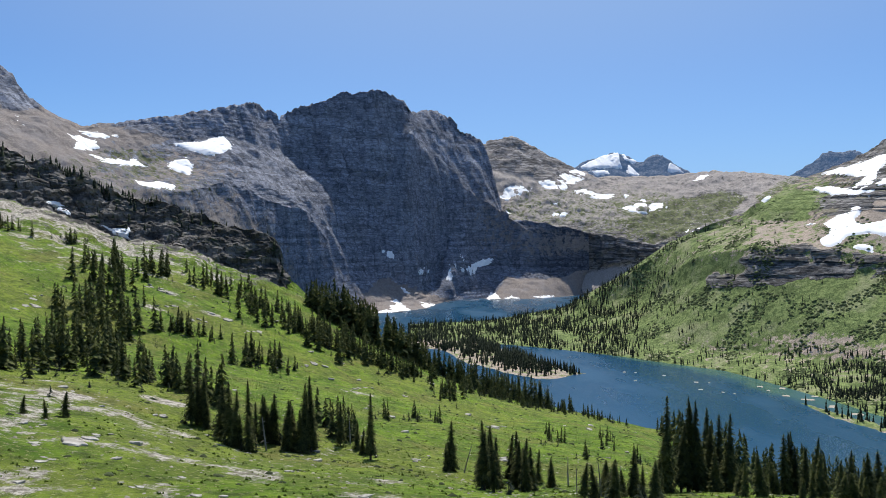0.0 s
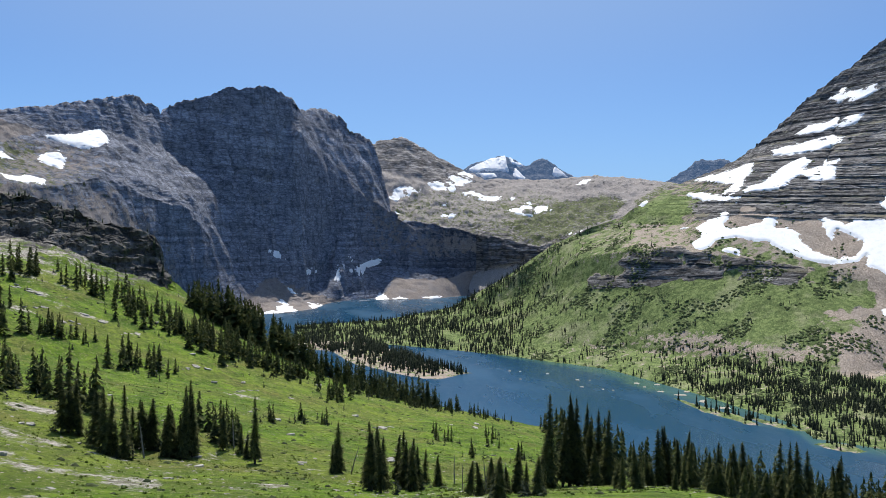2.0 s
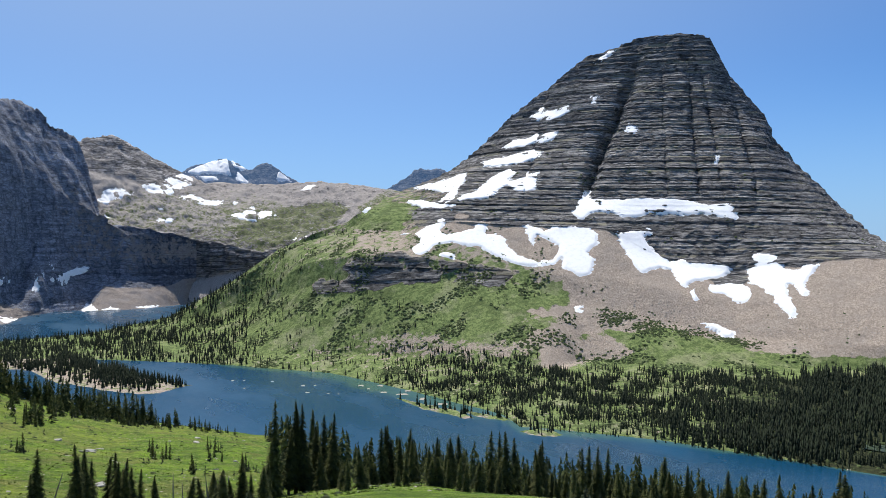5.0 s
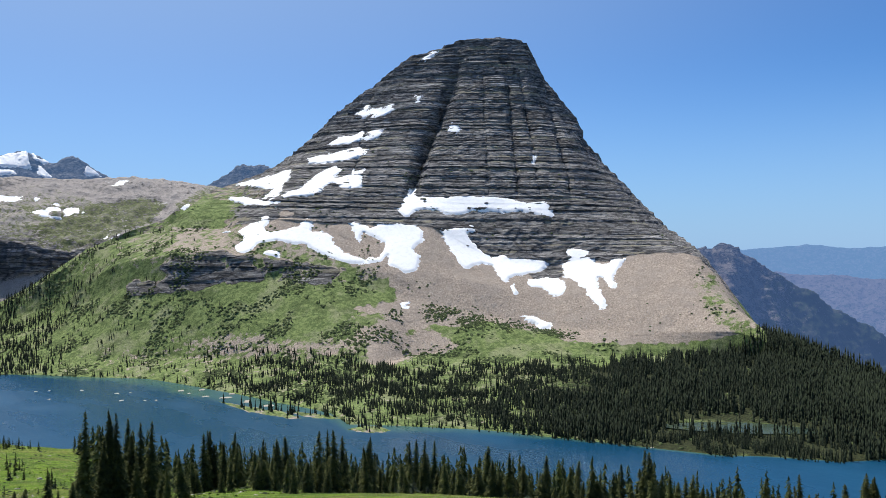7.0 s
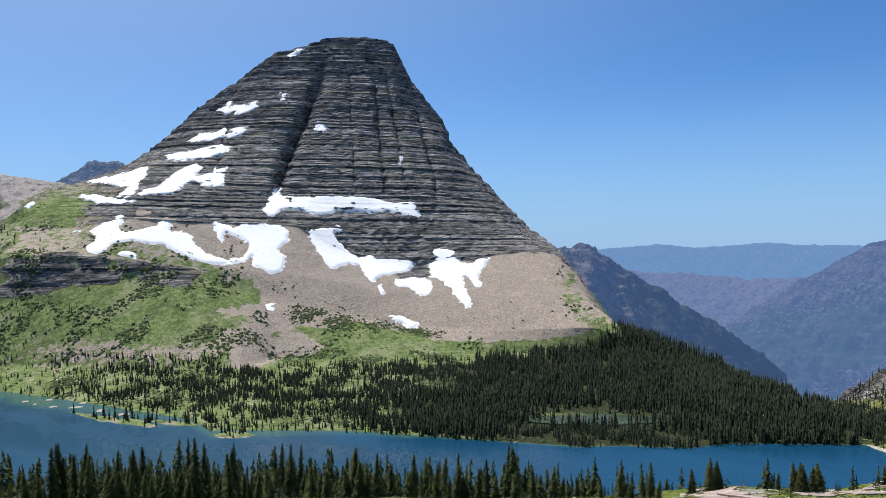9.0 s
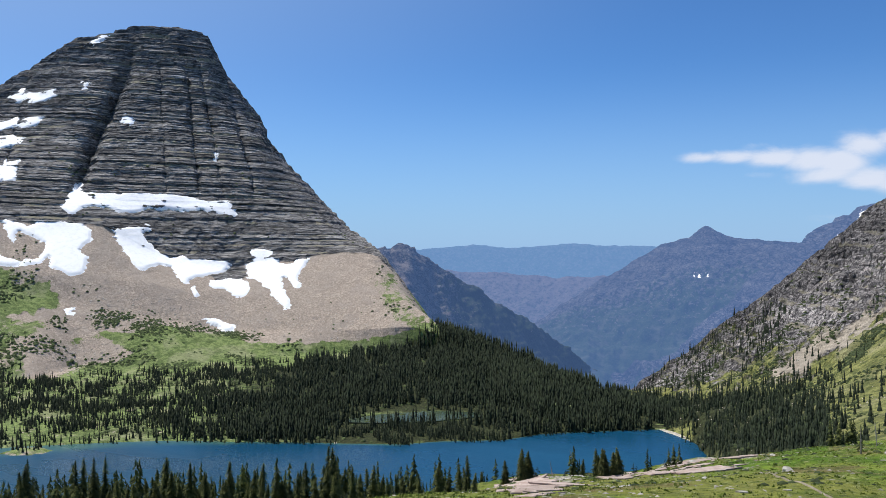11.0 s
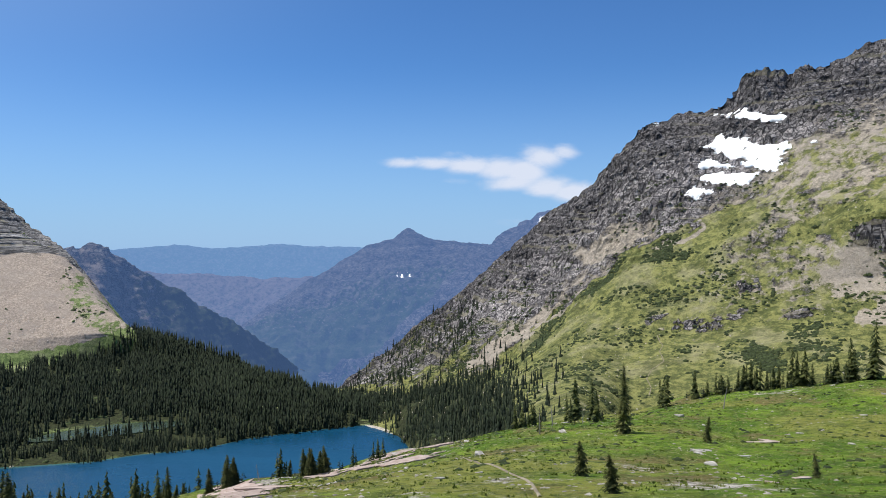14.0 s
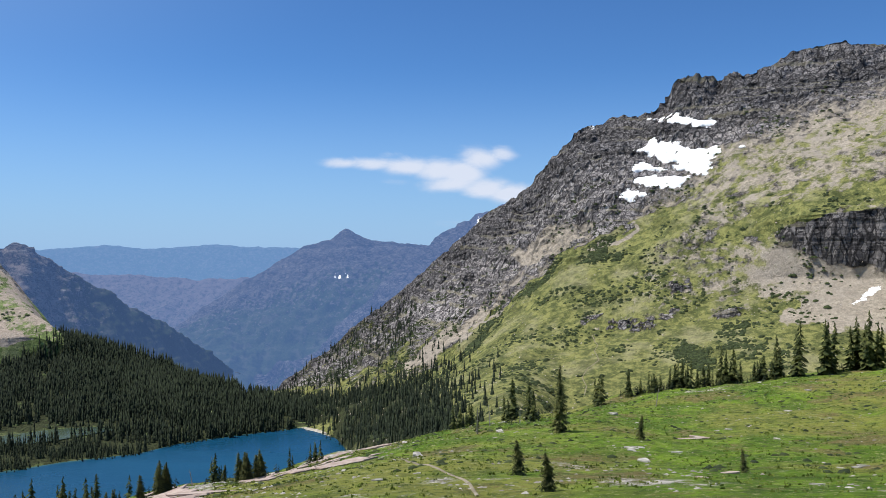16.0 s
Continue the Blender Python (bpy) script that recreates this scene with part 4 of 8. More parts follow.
STANDS_NEARROW_0 = [(17.4, 120, 1.5, 5, 4, 4.5), (19.3, 108, 1.4, 5, 4, 5.6), (21.3, 114, 1.4, 5, 4, 4.7), (23.4, 114, 1.4, 5, 4, 6.6), (25.6, 120, 1.5, 5, 4, 6.3), (27.8, 114, 1.4, 5, 4, 3.9), (30.1, 108, 1.4, 5, 4, 4.5), (32.4, 114, 1.4, 5, 4, 4.6), (34.8, 114, 1.4, 5, 4, 7.5), (37.2, 120, 1.5, 5, 4, 5.5), (39.6, 126, 1.6, 5, 4, 7.6), (42.1, 108, 1.4, 5, 4, 6.4), (44.5, 126, 1.6, 5, 4, 7.8), (47.0, 114, 1.4, 5, 4, 7.0), (49.5, 108, 1.4, 5, 4, 7.7)]
STANDS_NEARROW_1 = [(52.0, 114, 1.4, 5, 4, 6.9), (54.4, 114, 1.4, 5, 4, 6.8), (56.8, 120, 1.5, 5, 4, 6.4), (59.2, 114, 1.4, 5, 4, 6.9), (61.5, 114, 1.4, 5, 4, 7.0)]
STANDS_RIGHT_0 = [(94.4, 94, 0.1, 1.5, 1, 7.9), (91.5, 56, 0.0, 1.5, 1, 2.5), (93.6, 46, 0.0, 1.5, 1, 2.2), (99.9, 86, 0.2, 1.5, 1, 2.6), (106.6, 60, 0.1, 1.5, 1, 1.7), (91.2, 137, 1.4, 8.0, 5, 7.3), (92.2, 135, 1.1, 8.8, 4, 6.7), (87.6, 140, 1.5, 1.5, 8, 4.5), (97.1, 150, 1.3, 6.5, 4, 5.9), (99.0, 160, 1.1, 2.3, 4, 5.5), (100.5, 162, 3.4, 1.5, 14, 4.3), (102.3, 163, 2.8, 1.5, 14, 6.0), (104.2, 165, 2.9, 1.5, 12, 4.4), (105.8, 168, 1.4, 1.5, 7, 7.7), (107.4, 171, 3.0, 1.5, 15, 5.8)]
STANDS_RIGHT_1 = [(108.4, 173, 1.4, 1.5, 4, 8.5), (109.7, 175, 0.7, 1.7, 3, 11.1), (111.6, 178, 1.2, 3.5, 4, 11.2), (113.3, 183, 1.9, 3.3, 5, 12.2), (114.3, 186, 1.6, 3.5, 5, 9.8), (67.2, 94, 0.7, 1.5, 5, 3.8), (70.6, 100, 1.0, 1.5, 5, 4.2), (72.3, 91, 1.1, 1.5, 9, 2.8), (73.3, 92, 0.6, 1.5, 5, 2.4), (77.3, 115, 1.2, 1.5, 5, 2.1), (75.6, 109, 0.5, 1.5, 3, 1.4), (65.7, 91, 0.3, 1.5, 1, 2.8), (88.6, 103, 0.1, 2.8, 1, 3.3), (61.0, 105, 1.0, 8, 6, 5.3), (62.8, 105, 0.7, 8, 4, -1.7)]
STANDS_RIGHT_2 = [(59.2, 110, 1.4, 8, 6, 5.5), (64.2, 100, 0.4, 6, 3, -0.5)]
STANDS_EDGE_0 = [(-8.9, 262, 4, 6, 12, 10), (-7.9, 262, 4, 6, 16, 12), (-6.9, 262, 4, 7, 20, 14), (-6.1, 260, 4, 8, 20, 13), (-5.2, 258, 4, 8, 22, 13), (-4.3, 256, 4, 8, 24, 13), (-3.4, 255, 4, 8, 24, 12), (-2.5, 254, 4, 7, 22, 11), (-1.6, 250, 4, 6, 16, 10), (-0.7, 250, 4, 5, 12, 8)]
STANDS_EDGE_1 = [(0.5, 247, 4, 4, 14, 8), (1.6, 246, 4, 4, 16, 9), (2.7, 245, 4, 4, 16, 9), (3.8, 244, 4, 4, 16, 9), (5.0, 243, 4, 4, 16, 8.5), (6.1, 241, 3, 3, 12, 9), (7.2, 240, 2, 3, 8, 7), (8.5, 238, 2, 3, 7, 5.5), (9.8, 236, 3, 3, 6, 3.5)]
STANDS_CLOSE_0 = [(14.34, 88, 1.6, 3, 2, 6.2), (16.72, 91, 1.6, 3, 3, 10.3), (17.92, 95, 0.6, 3, 1, 9.3), (19.52, 100, 1.0, 3, 3, 8.3), (23.11, 94, 0.6, 3, 3, 6.8), (24.69, 94, 1.6, 3, 3, 6.5), (26.46, 91, 0.6, 3, 2, 5.3), (27.63, 95, 1.6, 3, 3, 5.7), (30.5, 97, 1.6, 3, 1, 7.7), (31.64, 87, 1.6, 3, 1, 6.9), (33.88, 89, 0.6, 3, 3, 6.6), (35.34, 93, 1.6, 3, 3, 6.6), (37.14, 97, 1.0, 3, 3, 7.2), (38.55, 97, 1.6, 3, 3, 7.3), (40.62, 101, 0.6, 3, 3, 7.4), (42.29, 86, 0.6, 3, 3, 5.8)]
STANDS_CLOSE_1 = [(16.41, 88, 1.6, 3, 3, 10.3), (17.6, 98, 1.0, 3, 3, 9.6), (18.82, 93, 1.0, 3, 3, 8.7), (23.5, 94, 1.0, 3, 2, 6.9), (24.99, 100, 1.6, 3, 1, 5.1), (27.65, 99, 1.6, 3, 2, 6.4), (31.14, 97, 1.0, 3, 1, 8.1), (32.12, 97, 0.6, 3, 3, 7.0), (33.89, 89, 0.6, 3, 3, 5.6), (36.68, 99, 1.0, 3, 1, 7.3), (38.28, 90, 0.6, 3, 3, 6.8), (40.47, 100, 0.6, 3, 3, 7.3), (42.27, 92, 1.0, 3, 1, 6.2), (43.86, 85, 1.6, 3, 1, 5.0), (45.45, 91, 1.6, 3, 3, 5.7), (48.59, 94, 1.0, 3, 2, 6.2)]
STANDS_CLOSE_2 = [(50.52, 102, 1.0, 3, 1, 6.7), (53.57, 85, 1.6, 3, 1, 6.5), (56.89, 101, 1.0, 3, 3, 3.8), (59.04, 95, 0.6, 3, 1, 3.0), (61.14, 102, 1.0, 3, 3, 2.9), (62.84, 90, 0.6, 3, 3, 2.6), (65.8, 91, 1.6, 3, 3, 2.8), (67.38, 96, 1.6, 3, 1, 3.4), (57.92, 95, 1.6, 3, 3, 2.6), (60.72, 92, 1.6, 3, 2, 3.0), (62.72, 70, 1.0, 3, 3, 2.3), (53.57, 93, 1.6, 3, 3, 7.3)]
STANDS_ROW_0 = [(19.0, 87, 1.3, 4, 2, 4.3), (20.3, 81, 1.3, 4, 2, 2.9), (21.4, 83, 1.3, 4, 2, 3.9), (22.7, 89, 1.3, 4, 2, 3.4), (24.0, 81, 1.3, 4, 2, 2.8), (25.0, 94, 1.3, 4, 2, 2.1), (26.4, 79, 1.3, 4, 2, 3.0), (27.5, 85, 1.3, 4, 2, 3.4), (28.4, 79, 1.3, 4, 2, 3.3), (29.6, 80, 1.3, 4, 2, 3.4), (31.1, 80, 1.3, 4, 2, 2.7), (32.1, 84, 1.3, 4, 2, 3.3), (33.1, 91, 1.3, 4, 2, 2.8), (34.1, 93, 1.3, 4, 4, 3.5)]
STANDS_ROW_1 = [(35.2, 89, 1.3, 4, 4, 3.4), (36.4, 79, 1.3, 4, 4, 3.1), (37.9, 96, 1.3, 4, 4, 4.2), (39.0, 85, 1.3, 4, 4, 3.5), (40.3, 80, 1.3, 4, 4, 2.5), (41.4, 87, 1.3, 4, 4, 4.0), (42.6, 79, 1.3, 4, 4, 3.5), (43.7, 87, 1.3, 4, 4, 3.4), (44.9, 85, 1.3, 4, 4, 4.2), (45.9, 88, 1.3, 4, 4, 3.6), (47.2, 79, 1.3, 4, 4, 3.2), (48.3, 89, 1.3, 4, 4, 3.8), (49.5, 82, 1.3, 4, 4, 3.7), (50.7, 95, 1.3, 4, 4, 5.2)]
STANDS_ROW_2 = [(52.1, 81, 1.3, 4, 4, 4.8), (53.2, 81, 1.3, 4, 4, 4.6), (54.7, 78, 1.3, 4, 4, 3.6), (56.1, 84, 1.3, 4, 4, 3.6), (57.0, 79, 1.3, 4, 4, 3.5)]
STANDS = STANDS_ROW_0 + STANDS_ROW_1 + STANDS_ROW_2 + STANDS_CLOSE_0 + STANDS_CLOSE_1 + STANDS_CLOSE_2 + STANDS_EDGE_0 + STANDS_EDGE_1 + STANDS_LEFT_0 + STANDS_MID_0 + STANDS_MID_1 + STANDS_SLOPE_0 + STANDS_SLOPE_1 + STANDS_FRONT_0 + STANDS_BELOW_0 + STANDS_BELOW_1 + STANDS_NEARROW_0 + STANDS_NEARROW_1 + STANDS_RIGHT_0 + STANDS_RIGHT_1 + STANDS_RIGHT_2

# snow outlines: bearing and elevation from the overlook, in degrees
SNOW = [
    ("horn", [(33.14, 8.99), (34.05, 9.54), (34.76, 9.51), (35.95, 9.71), (36.03, 9.32), (35.23, 8.93), (34.44, 8.65), (33.65, 8.65)]),
    ("horn", [(31.08, 6.83), (32.07, 7.43), (33.64, 7.71), (35.23, 8.07), (35.15, 7.64), (34.43, 7.25), (33.24, 7.09), (32.06, 6.84)]),
    ("horn", [(29.71, 5.89), (30.88, 6.17), (32.26, 6.46), (33.04, 6.7), (34.23, 6.66), (34.03, 6.19), (33.43, 5.99), (32.45, 5.79), (30.88, 5.59), (29.91, 5.58)]),
    ("horn", [(24.97, 4.05), (25.87, 4.33), (26.82, 4.53), (27.78, 4.89), (28.82, 5.21), (28.7, 4.71), (28.35, 4.2), (28, 3.42), (27.53, 2.75), (27, 2.56), (25.86, 2.67), (24.74, 2.93), (24.44, 3.24), (25.49, 3.24), (26.55, 3.06), (27.16, 3.41), (27.39, 3.8), (26.63, 3.87), (25.87, 3.94)]),
    ("horn", [(27.46, 2.83), (28.15, 3.46), (29.31, 3.85), (29.9, 4.33), (30.48, 4.84), (31.07, 5.12), (31.74, 5.44), (32.29, 5.24), (31.97, 4.81), (31.69, 4.53), (32.52, 4.77), (33.23, 5.13), (33.98, 5.33), (33.66, 4.74), (33.86, 4.22), (33.22, 3.79), (32.24, 3.91), (31.57, 4.3), (31.1, 3.98), (30.67, 3.59), (29.89, 3.27), (28.92, 3.34), (28.15, 3.07), (27.61, 2.52)]),
    ("horn", [(24.09, 0.89), (25.1, 1), (26.23, 1.5), (27.22, 2.21), (27.26, 1.66), (26.95, 1.08), (27.22, 0.92), (28.13, 0.99), (29.1, 1.23), (29.92, 1.82), (30.23, 1.46), (30.1, 0.83), (30.85, 0.83), (31.47, 0.59), (31.66, 0.07), (32.25, -0.52), (33.03, -0.89), (34.06, -1.09), (33.62, -1.49), (32.4, -1.4), (31.22, -0.95), (30.45, -0.55), (29.67, -0.03), (28.51, 0.05), (27.75, 0.25), (27.17, 0.14), (26.45, 0.07), (26.06, -0.52), (25.46, -0.63), (24.97, -0.51), (24.86, -0.08), (25.43, 0.3), (25.24, 0.65)]),
    ("horn", [(26.6, -0.52), (27.36, -0.29), (28.2, -0.69), (27.97, -0.92), (26.97, -0.8)]),
    ("horn", [(32.65, 1.61), (33.6, 1.37), (34.19, 1.09), (35.19, 1.49), (35.98, 1.56), (37.41, 1.28), (38.01, 0.83), (37.92, 0.24), (37.52, -0.24), (37.12, -0.36), (37.4, -0.64), (37.8, -0.84), (37.67, -1.56), (37.39, -2.11), (36.55, -2.19), (35.96, -1.78), (35.32, -1.5), (35.53, -0.82), (35.21, -0.98), (35.01, -1.38), (34.18, -1.37), (33.58, -1.49), (33.98, -0.93), (34.69, -0.94), (35.17, -0.38), (35.18, 0.05), (34.39, 0.46), (33.64, 0.82), (33.51, 0.02), (33.04, 0.46), (32.97, 1.06)]),
    ("horn", [(35.95, 2.28), (36.47, 2.83), (36.71, 3.47), (37.19, 3.9), (37.79, 3.54), (38.38, 3.26), (39.58, 3.18), (40.78, 3.37), (41.97, 3.24), (43.16, 3.23), (44.15, 3.02), (45.34, 2.81), (46.33, 2.92), (46.76, 2.67), (46.95, 2.16), (47.34, 1.6), (46.52, 1.69), (45.73, 1.97), (44.74, 2.22), (43.95, 2.11), (42.76, 2.2), (41.57, 2.25), (40.37, 1.94), (39.77, 2.02), (39.17, 2.26), (37.98, 2.43), (37.42, 2.27), (36.82, 1.76), (36.42, 2)]),
    ("horn", [(39.13, 1.03), (40.36, 1.06), (41.4, 1.25), (41.6, 0.81), (41, 0.62), (41.39, 0.02), (41.99, -0.58), (42.74, -1.07), (43.54, -0.83), (44.33, -1.07), (45.52, -1.16), (46.3, -1.24), (46.74, -1.6), (46.34, -2.03), (45.12, -2.27), (44.17, -2.39), (43.73, -2.86), (43.29, -2.42), (42.7, -1.62), (42.14, -1.46), (41.54, -1.66), (40.75, -1.97), (40.39, -1.41), (39.92, -0.61), (39.44, 0.19)]),
    ("horn", [(47.88, -0.5), (48.66, -0.38), (49.66, -0.7), (49.85, -1.37), (50.77, -1.56), (51.35, -0.98), (51.96, -1.18), (51.58, -1.84), (51.19, -2.42), (51.38, -3.01), (50.96, -3.44), (50.73, -2.85), (50.54, -2.43), (50.04, -2.43), (50.23, -3.17), (50.69, -3.95), (50.72, -4.73), (50.15, -4.54), (49.57, -3.8), (49.19, -3.21), (48.41, -2.66), (47.83, -2.47), (47.64, -1.6), (48.03, -1.21)]),
    ("horn", [(45.08, -2.59), (46.3, -2.55), (47.28, -2.35), (47.9, -2.78), (48.02, -3.41), (47.47, -3.85), (46.84, -3.61), (46.26, -3.22), (45.47, -3.14)]),
    ("horn", [(43.89, -2.86), (44.32, -2.94), (44.75, -3.58), (44.24, -3.85)]),
    ("horn", [(44.67, -5.12), (45.69, -5.12), (46.91, -5.7), (46.91, -6.17), (46.04, -5.9)]),
    ("horn", [(39.77, 8.96), (40.37, 8.96), (40.25, 8.53), (40.64, 8.14), (40.52, 7.51), (39.77, 7.83), (39.57, 8.54)]),
    ("horn", [(37.56, 12.47), (38.64, 13.3), (39.2, 13.37), (38.84, 13), (38.04, 12.62)]),
    ("horn", [(37.39, 10.33), (37.99, 10.33), (37.74, 9.79), (37.47, 9.79)]),
    ("horn", [(36.18, -4.17), (36.9, -4.1), (36.86, -4.58), (36.38, -4.57)]),
    ("horn", [(21.32, 2.48), (21.97, 2.91), (22.08, 2.57), (21.6, 2.3)]),
    ("horn", [(45.59, 6.04), (45.91, 6.03), (45.83, 5.48), (45.51, 5.49)]),
    ("horn", [(35.29, -6.61), (35.69, -6.46), (36.01, -6.66), (35.61, -6.81)]),
    ("bowl", [(3.8, 2.89), (4.24, 3.13), (4.4, 3.68), (5.23, 3.75), (6.34, 3.62), (6.06, 3.31), (5.43, 3.07), (4.83, 2.96), (4.63, 2.69)]),
    ("bowl", [(6.69, 4.01), (7.59, 4.19), (8.57, 4.57), (9.39, 4.9), (9.78, 4.66), (10.36, 4.34), (9.74, 4.08), (8.96, 3.7), (8.57, 3.43), (7.98, 3.32), (7.2, 3.53)]),
    ("bowl", [(9.11, 3.27), (9.93, 3.49), (10.51, 3.36), (11.09, 3.08), (11.97, 3.07), (11.81, 2.72), (10.89, 2.73), (10.12, 2.9)]),
    ("bowl", [(12.31, 2.01), (12.99, 2.35), (13.9, 2.72), (14.16, 2.33), (13.97, 1.95), (14.16, 1.68), (13.18, 1.8)]),
    ("bowl", [(14.27, 2.33), (15.06, 2.51), (15.5, 2.12), (14.68, 1.86), (14.2, 1.91)]),
    ("bowl", [(7.63, 1.71), (8.17, 1.98), (8.76, 1.78), (8.56, 1.54), (7.78, 1.51)]),
    ("bowl", [(7.43, 2.5), (7.98, 2.73), (8.41, 2.53), (7.98, 2.41)]),
    ("bowl", [(16.61, 3.55), (17.27, 3.91), (17.56, 4.21), (18.14, 4.26), (18.03, 3.89), (17.45, 3.72)]),
    ("bowl", [(4.35, 2.09), (4.83, 1.77), (5.14, 1.61), (4.63, 1.77)]),
    ("bowl", [(16.53, 0.54), (17.77, 0.68), (17.63, 0.49), (16.71, 0.38)]),
    ("bowl", [(12.58, 3.05), (12.92, 2.97), (12.65, 2.74)]),
    ("bowl", [(13.09, -1.81), (13.85, -1.3), (14.41, -1.23), (14, -1.69), (13.36, -1.93)]),
    ("massif", [(-18.54, 6.54), (-17.5, 6.61), (-16.4, 6.72), (-15.48, 7.01), (-15.11, 7.17), (-14.51, 6.69), (-14.59, 6.08), (-15.49, 5.72), (-16.41, 5.85), (-17.14, 6.05), (-17.86, 6.26)]),
    ("massif", [(-18.73, 5.08), (-18.23, 5.39), (-17.43, 5.6), (-17.11, 5.11), (-17.3, 4.39), (-17.95, 4.57), (-18.59, 4.85)]),
    ("massif", [(-24.96, 6.86), (-24.1, 6.72), (-23.6, 6.6), (-22.9, 6.49), (-23.13, 6.29), (-22.56, 6.14), (-23.44, 5.85), (-23.94, 5.83), (-24.44, 6.02), (-24.3, 6.5)]),
    ("massif", [(-24.13, 7.08), (-22.92, 7.06), (-21.67, 6.83), (-22.59, 6.64), (-23.43, 6.75)]),
    ("massif", [(-23.64, 5.66), (-22.77, 5.44), (-21.58, 5.29), (-20.71, 5.39), (-19.94, 4.93), (-21.23, 4.97), (-22.26, 5.02)]),
    ("massif", [(-21.69, 4), (-20.37, 3.92), (-18.96, 3.98), (-18.13, 3.77), (-18.21, 3.43), (-19.14, 3.42), (-20.38, 3.59)]),
    ("massif", [(-27.82, 7.88), (-27.57, 7.83), (-27.01, 7.31), (-27.2, 7.26)]),
    ("massif", [(-5.84, -5), (-4.65, -5.09), (-3.78, -4.74), (-3.73, -4.19), (-3.37, -4.15), (-2.9, -4.56), (-2.18, -4.96), (-3.78, -5.22), (-5.17, -5.24)]),
    ("massif", [(-1.74, -4.37), (-0.98, -4.49), (-0.3, -4.61), (-1.38, -4.85)]),
    ("massif", [(0.18, -2.87), (0.47, -1.83), (0.83, -1.71), (0.91, -2.03), (0.58, -2.87)]),
    ("massif", [(1.19, -2.03), (2.03, -1.8), (2.63, -1.48), (3.58, -1.29), (3.26, -1.76), (2.42, -1.96), (2.06, -2.59), (1.58, -2.47)]),
    ("massif", [(3.09, -4.27), (3.33, -3.79), (3.81, -3.87), (4.24, -4.27)]),
    ("massif", [(9.29, -3.39), (9.71, -3.35), (9.83, -3.89), (9.48, -4.01)]),
    ("massif", [(-4.47, -0.8), (-3.75, -0.81), (-3.08, -1.37), (-3.75, -1.29)]),
    ("massif", [(-1.81, -1.98), (-1.01, -2.14), (-1.29, -2.42), (-1.73, -2.34)]),
    ("massif", [(5.17, -1.73), (5.6, -1.73), (5.72, -2.09)]),
    ("massif", [(1.19, -1.08), (1.55, -1.2), (1.35, -1.55)]),
    ("massif", [(-3.13, -3.24), (-2.81, -3.4), (-2.34, -3.84), (-2.65, -3.76)]),
    ("massif", [(4.21, -4.15), (4.8, -3.99), (5.4, -4.19), (4.8, -4.31)]),
    ("massif", [(6.19, -4.07), (7.17, -3.91), (7.96, -4.02), (6.97, -4.18)]),
    ("crag", [(100.67, 8.4), (101.68, 8.62), (102.04, 8.87), (102.6, 8.55), (103.51, 8.29), (104.49, 8.29), (104.92, 7.97), (104.24, 7.78), (103.33, 7.85), (102.42, 8.11), (101.49, 8.22)]),
    ("crag", [(99.48, 6.45), (100.38, 6.7), (100.64, 7.3), (101.2, 6.94), (101.87, 7.04), (102.79, 6.52), (103.89, 6.37), (104.5, 6.58), (105.18, 6.44), (104.82, 6.04), (104.39, 5.68), (104.26, 5.01), (103.93, 4.64), (103.28, 4.77), (102.8, 5.01), (102.25, 4.94), (101.85, 5.18), (102.43, 5.43), (101.88, 5.63), (101.51, 5.41), (100.76, 5.74), (100.16, 6.13)]),
    ("crag", [(98.93, 4.89), (99.45, 5.42), (100.02, 5.56), (100.77, 5.28), (101.66, 5.07), (100.96, 4.93), (100.02, 4.98), (99.27, 4.76)]),
    ("crag", [(99.12, 4.42), (99.83, 4.64), (100.77, 4.66), (101.7, 4.5), (102.44, 4.63), (103.1, 4.62), (102.59, 4.02), (101.89, 3.73), (100.96, 3.86), (100.03, 3.91), (99.16, 4.07)]),
    ("crag", [(98.37, 3.23), (98.89, 3.8), (99.65, 3.68), (100.48, 3.48), (99.47, 3.14), (99.09, 2.83), (98.52, 3.07)]),
    ("crag", [(105.99, 6.41), (106.55, 6.65), (106.52, 6.32)]),
    ("crag", [(112.88, -3.82), (113.6, -2.84), (114.07, -2.55), (114.44, -2.57), (114.11, -3.07), (113.29, -3.63)]),
    ("crag", [(100.15, 8.56), (100.49, 8.44), (100.23, 8.26)]),
    ("crag", [(96.34, 8.17), (96.65, 8.09), (96.46, 7.9)]),
    ("ground", [(-26.1, 2.57), (-25.45, 2.58), (-24.87, 2.2), (-24.71, 1.8), (-25.3, 1.97)]),
    ("ground", [(-22.88, 1.04), (-22.13, 0.86), (-21.24, 0.93), (-21, 0.04), (-21.62, 0.3), (-22.2, 0.68)]),
]
# bare bedrock at the edge of the meadow: outlines by bearing and elevation
LEDGES = [
    [(74.67, -15.55), (75.74, -14.72), (77.3, -14.22), (78.86, -14.05), (80.84, -14.01), (82.59, -14.04), (81.56, -14.51), (79.85, -14.85), (78.47, -15.04), (77.3, -15.37), (75.75, -15.68)],
    [(65.25, -16.57), (66.16, -15.89), (67.16, -15.77), (68.6, -15.96), (69.4, -16.3), (68.31, -16.43), (67.52, -16.78)],
    [(65.03, -17.23), (66.17, -16.66), (68.09, -16.47), (70.04, -16.7), (69.65, -17.19), (68.09, -17.41)],
    [(71.93, -15.77), (73.82, -15.37), (74.97, -15.2), (74.82, -15.63), (73.06, -15.91)],
]
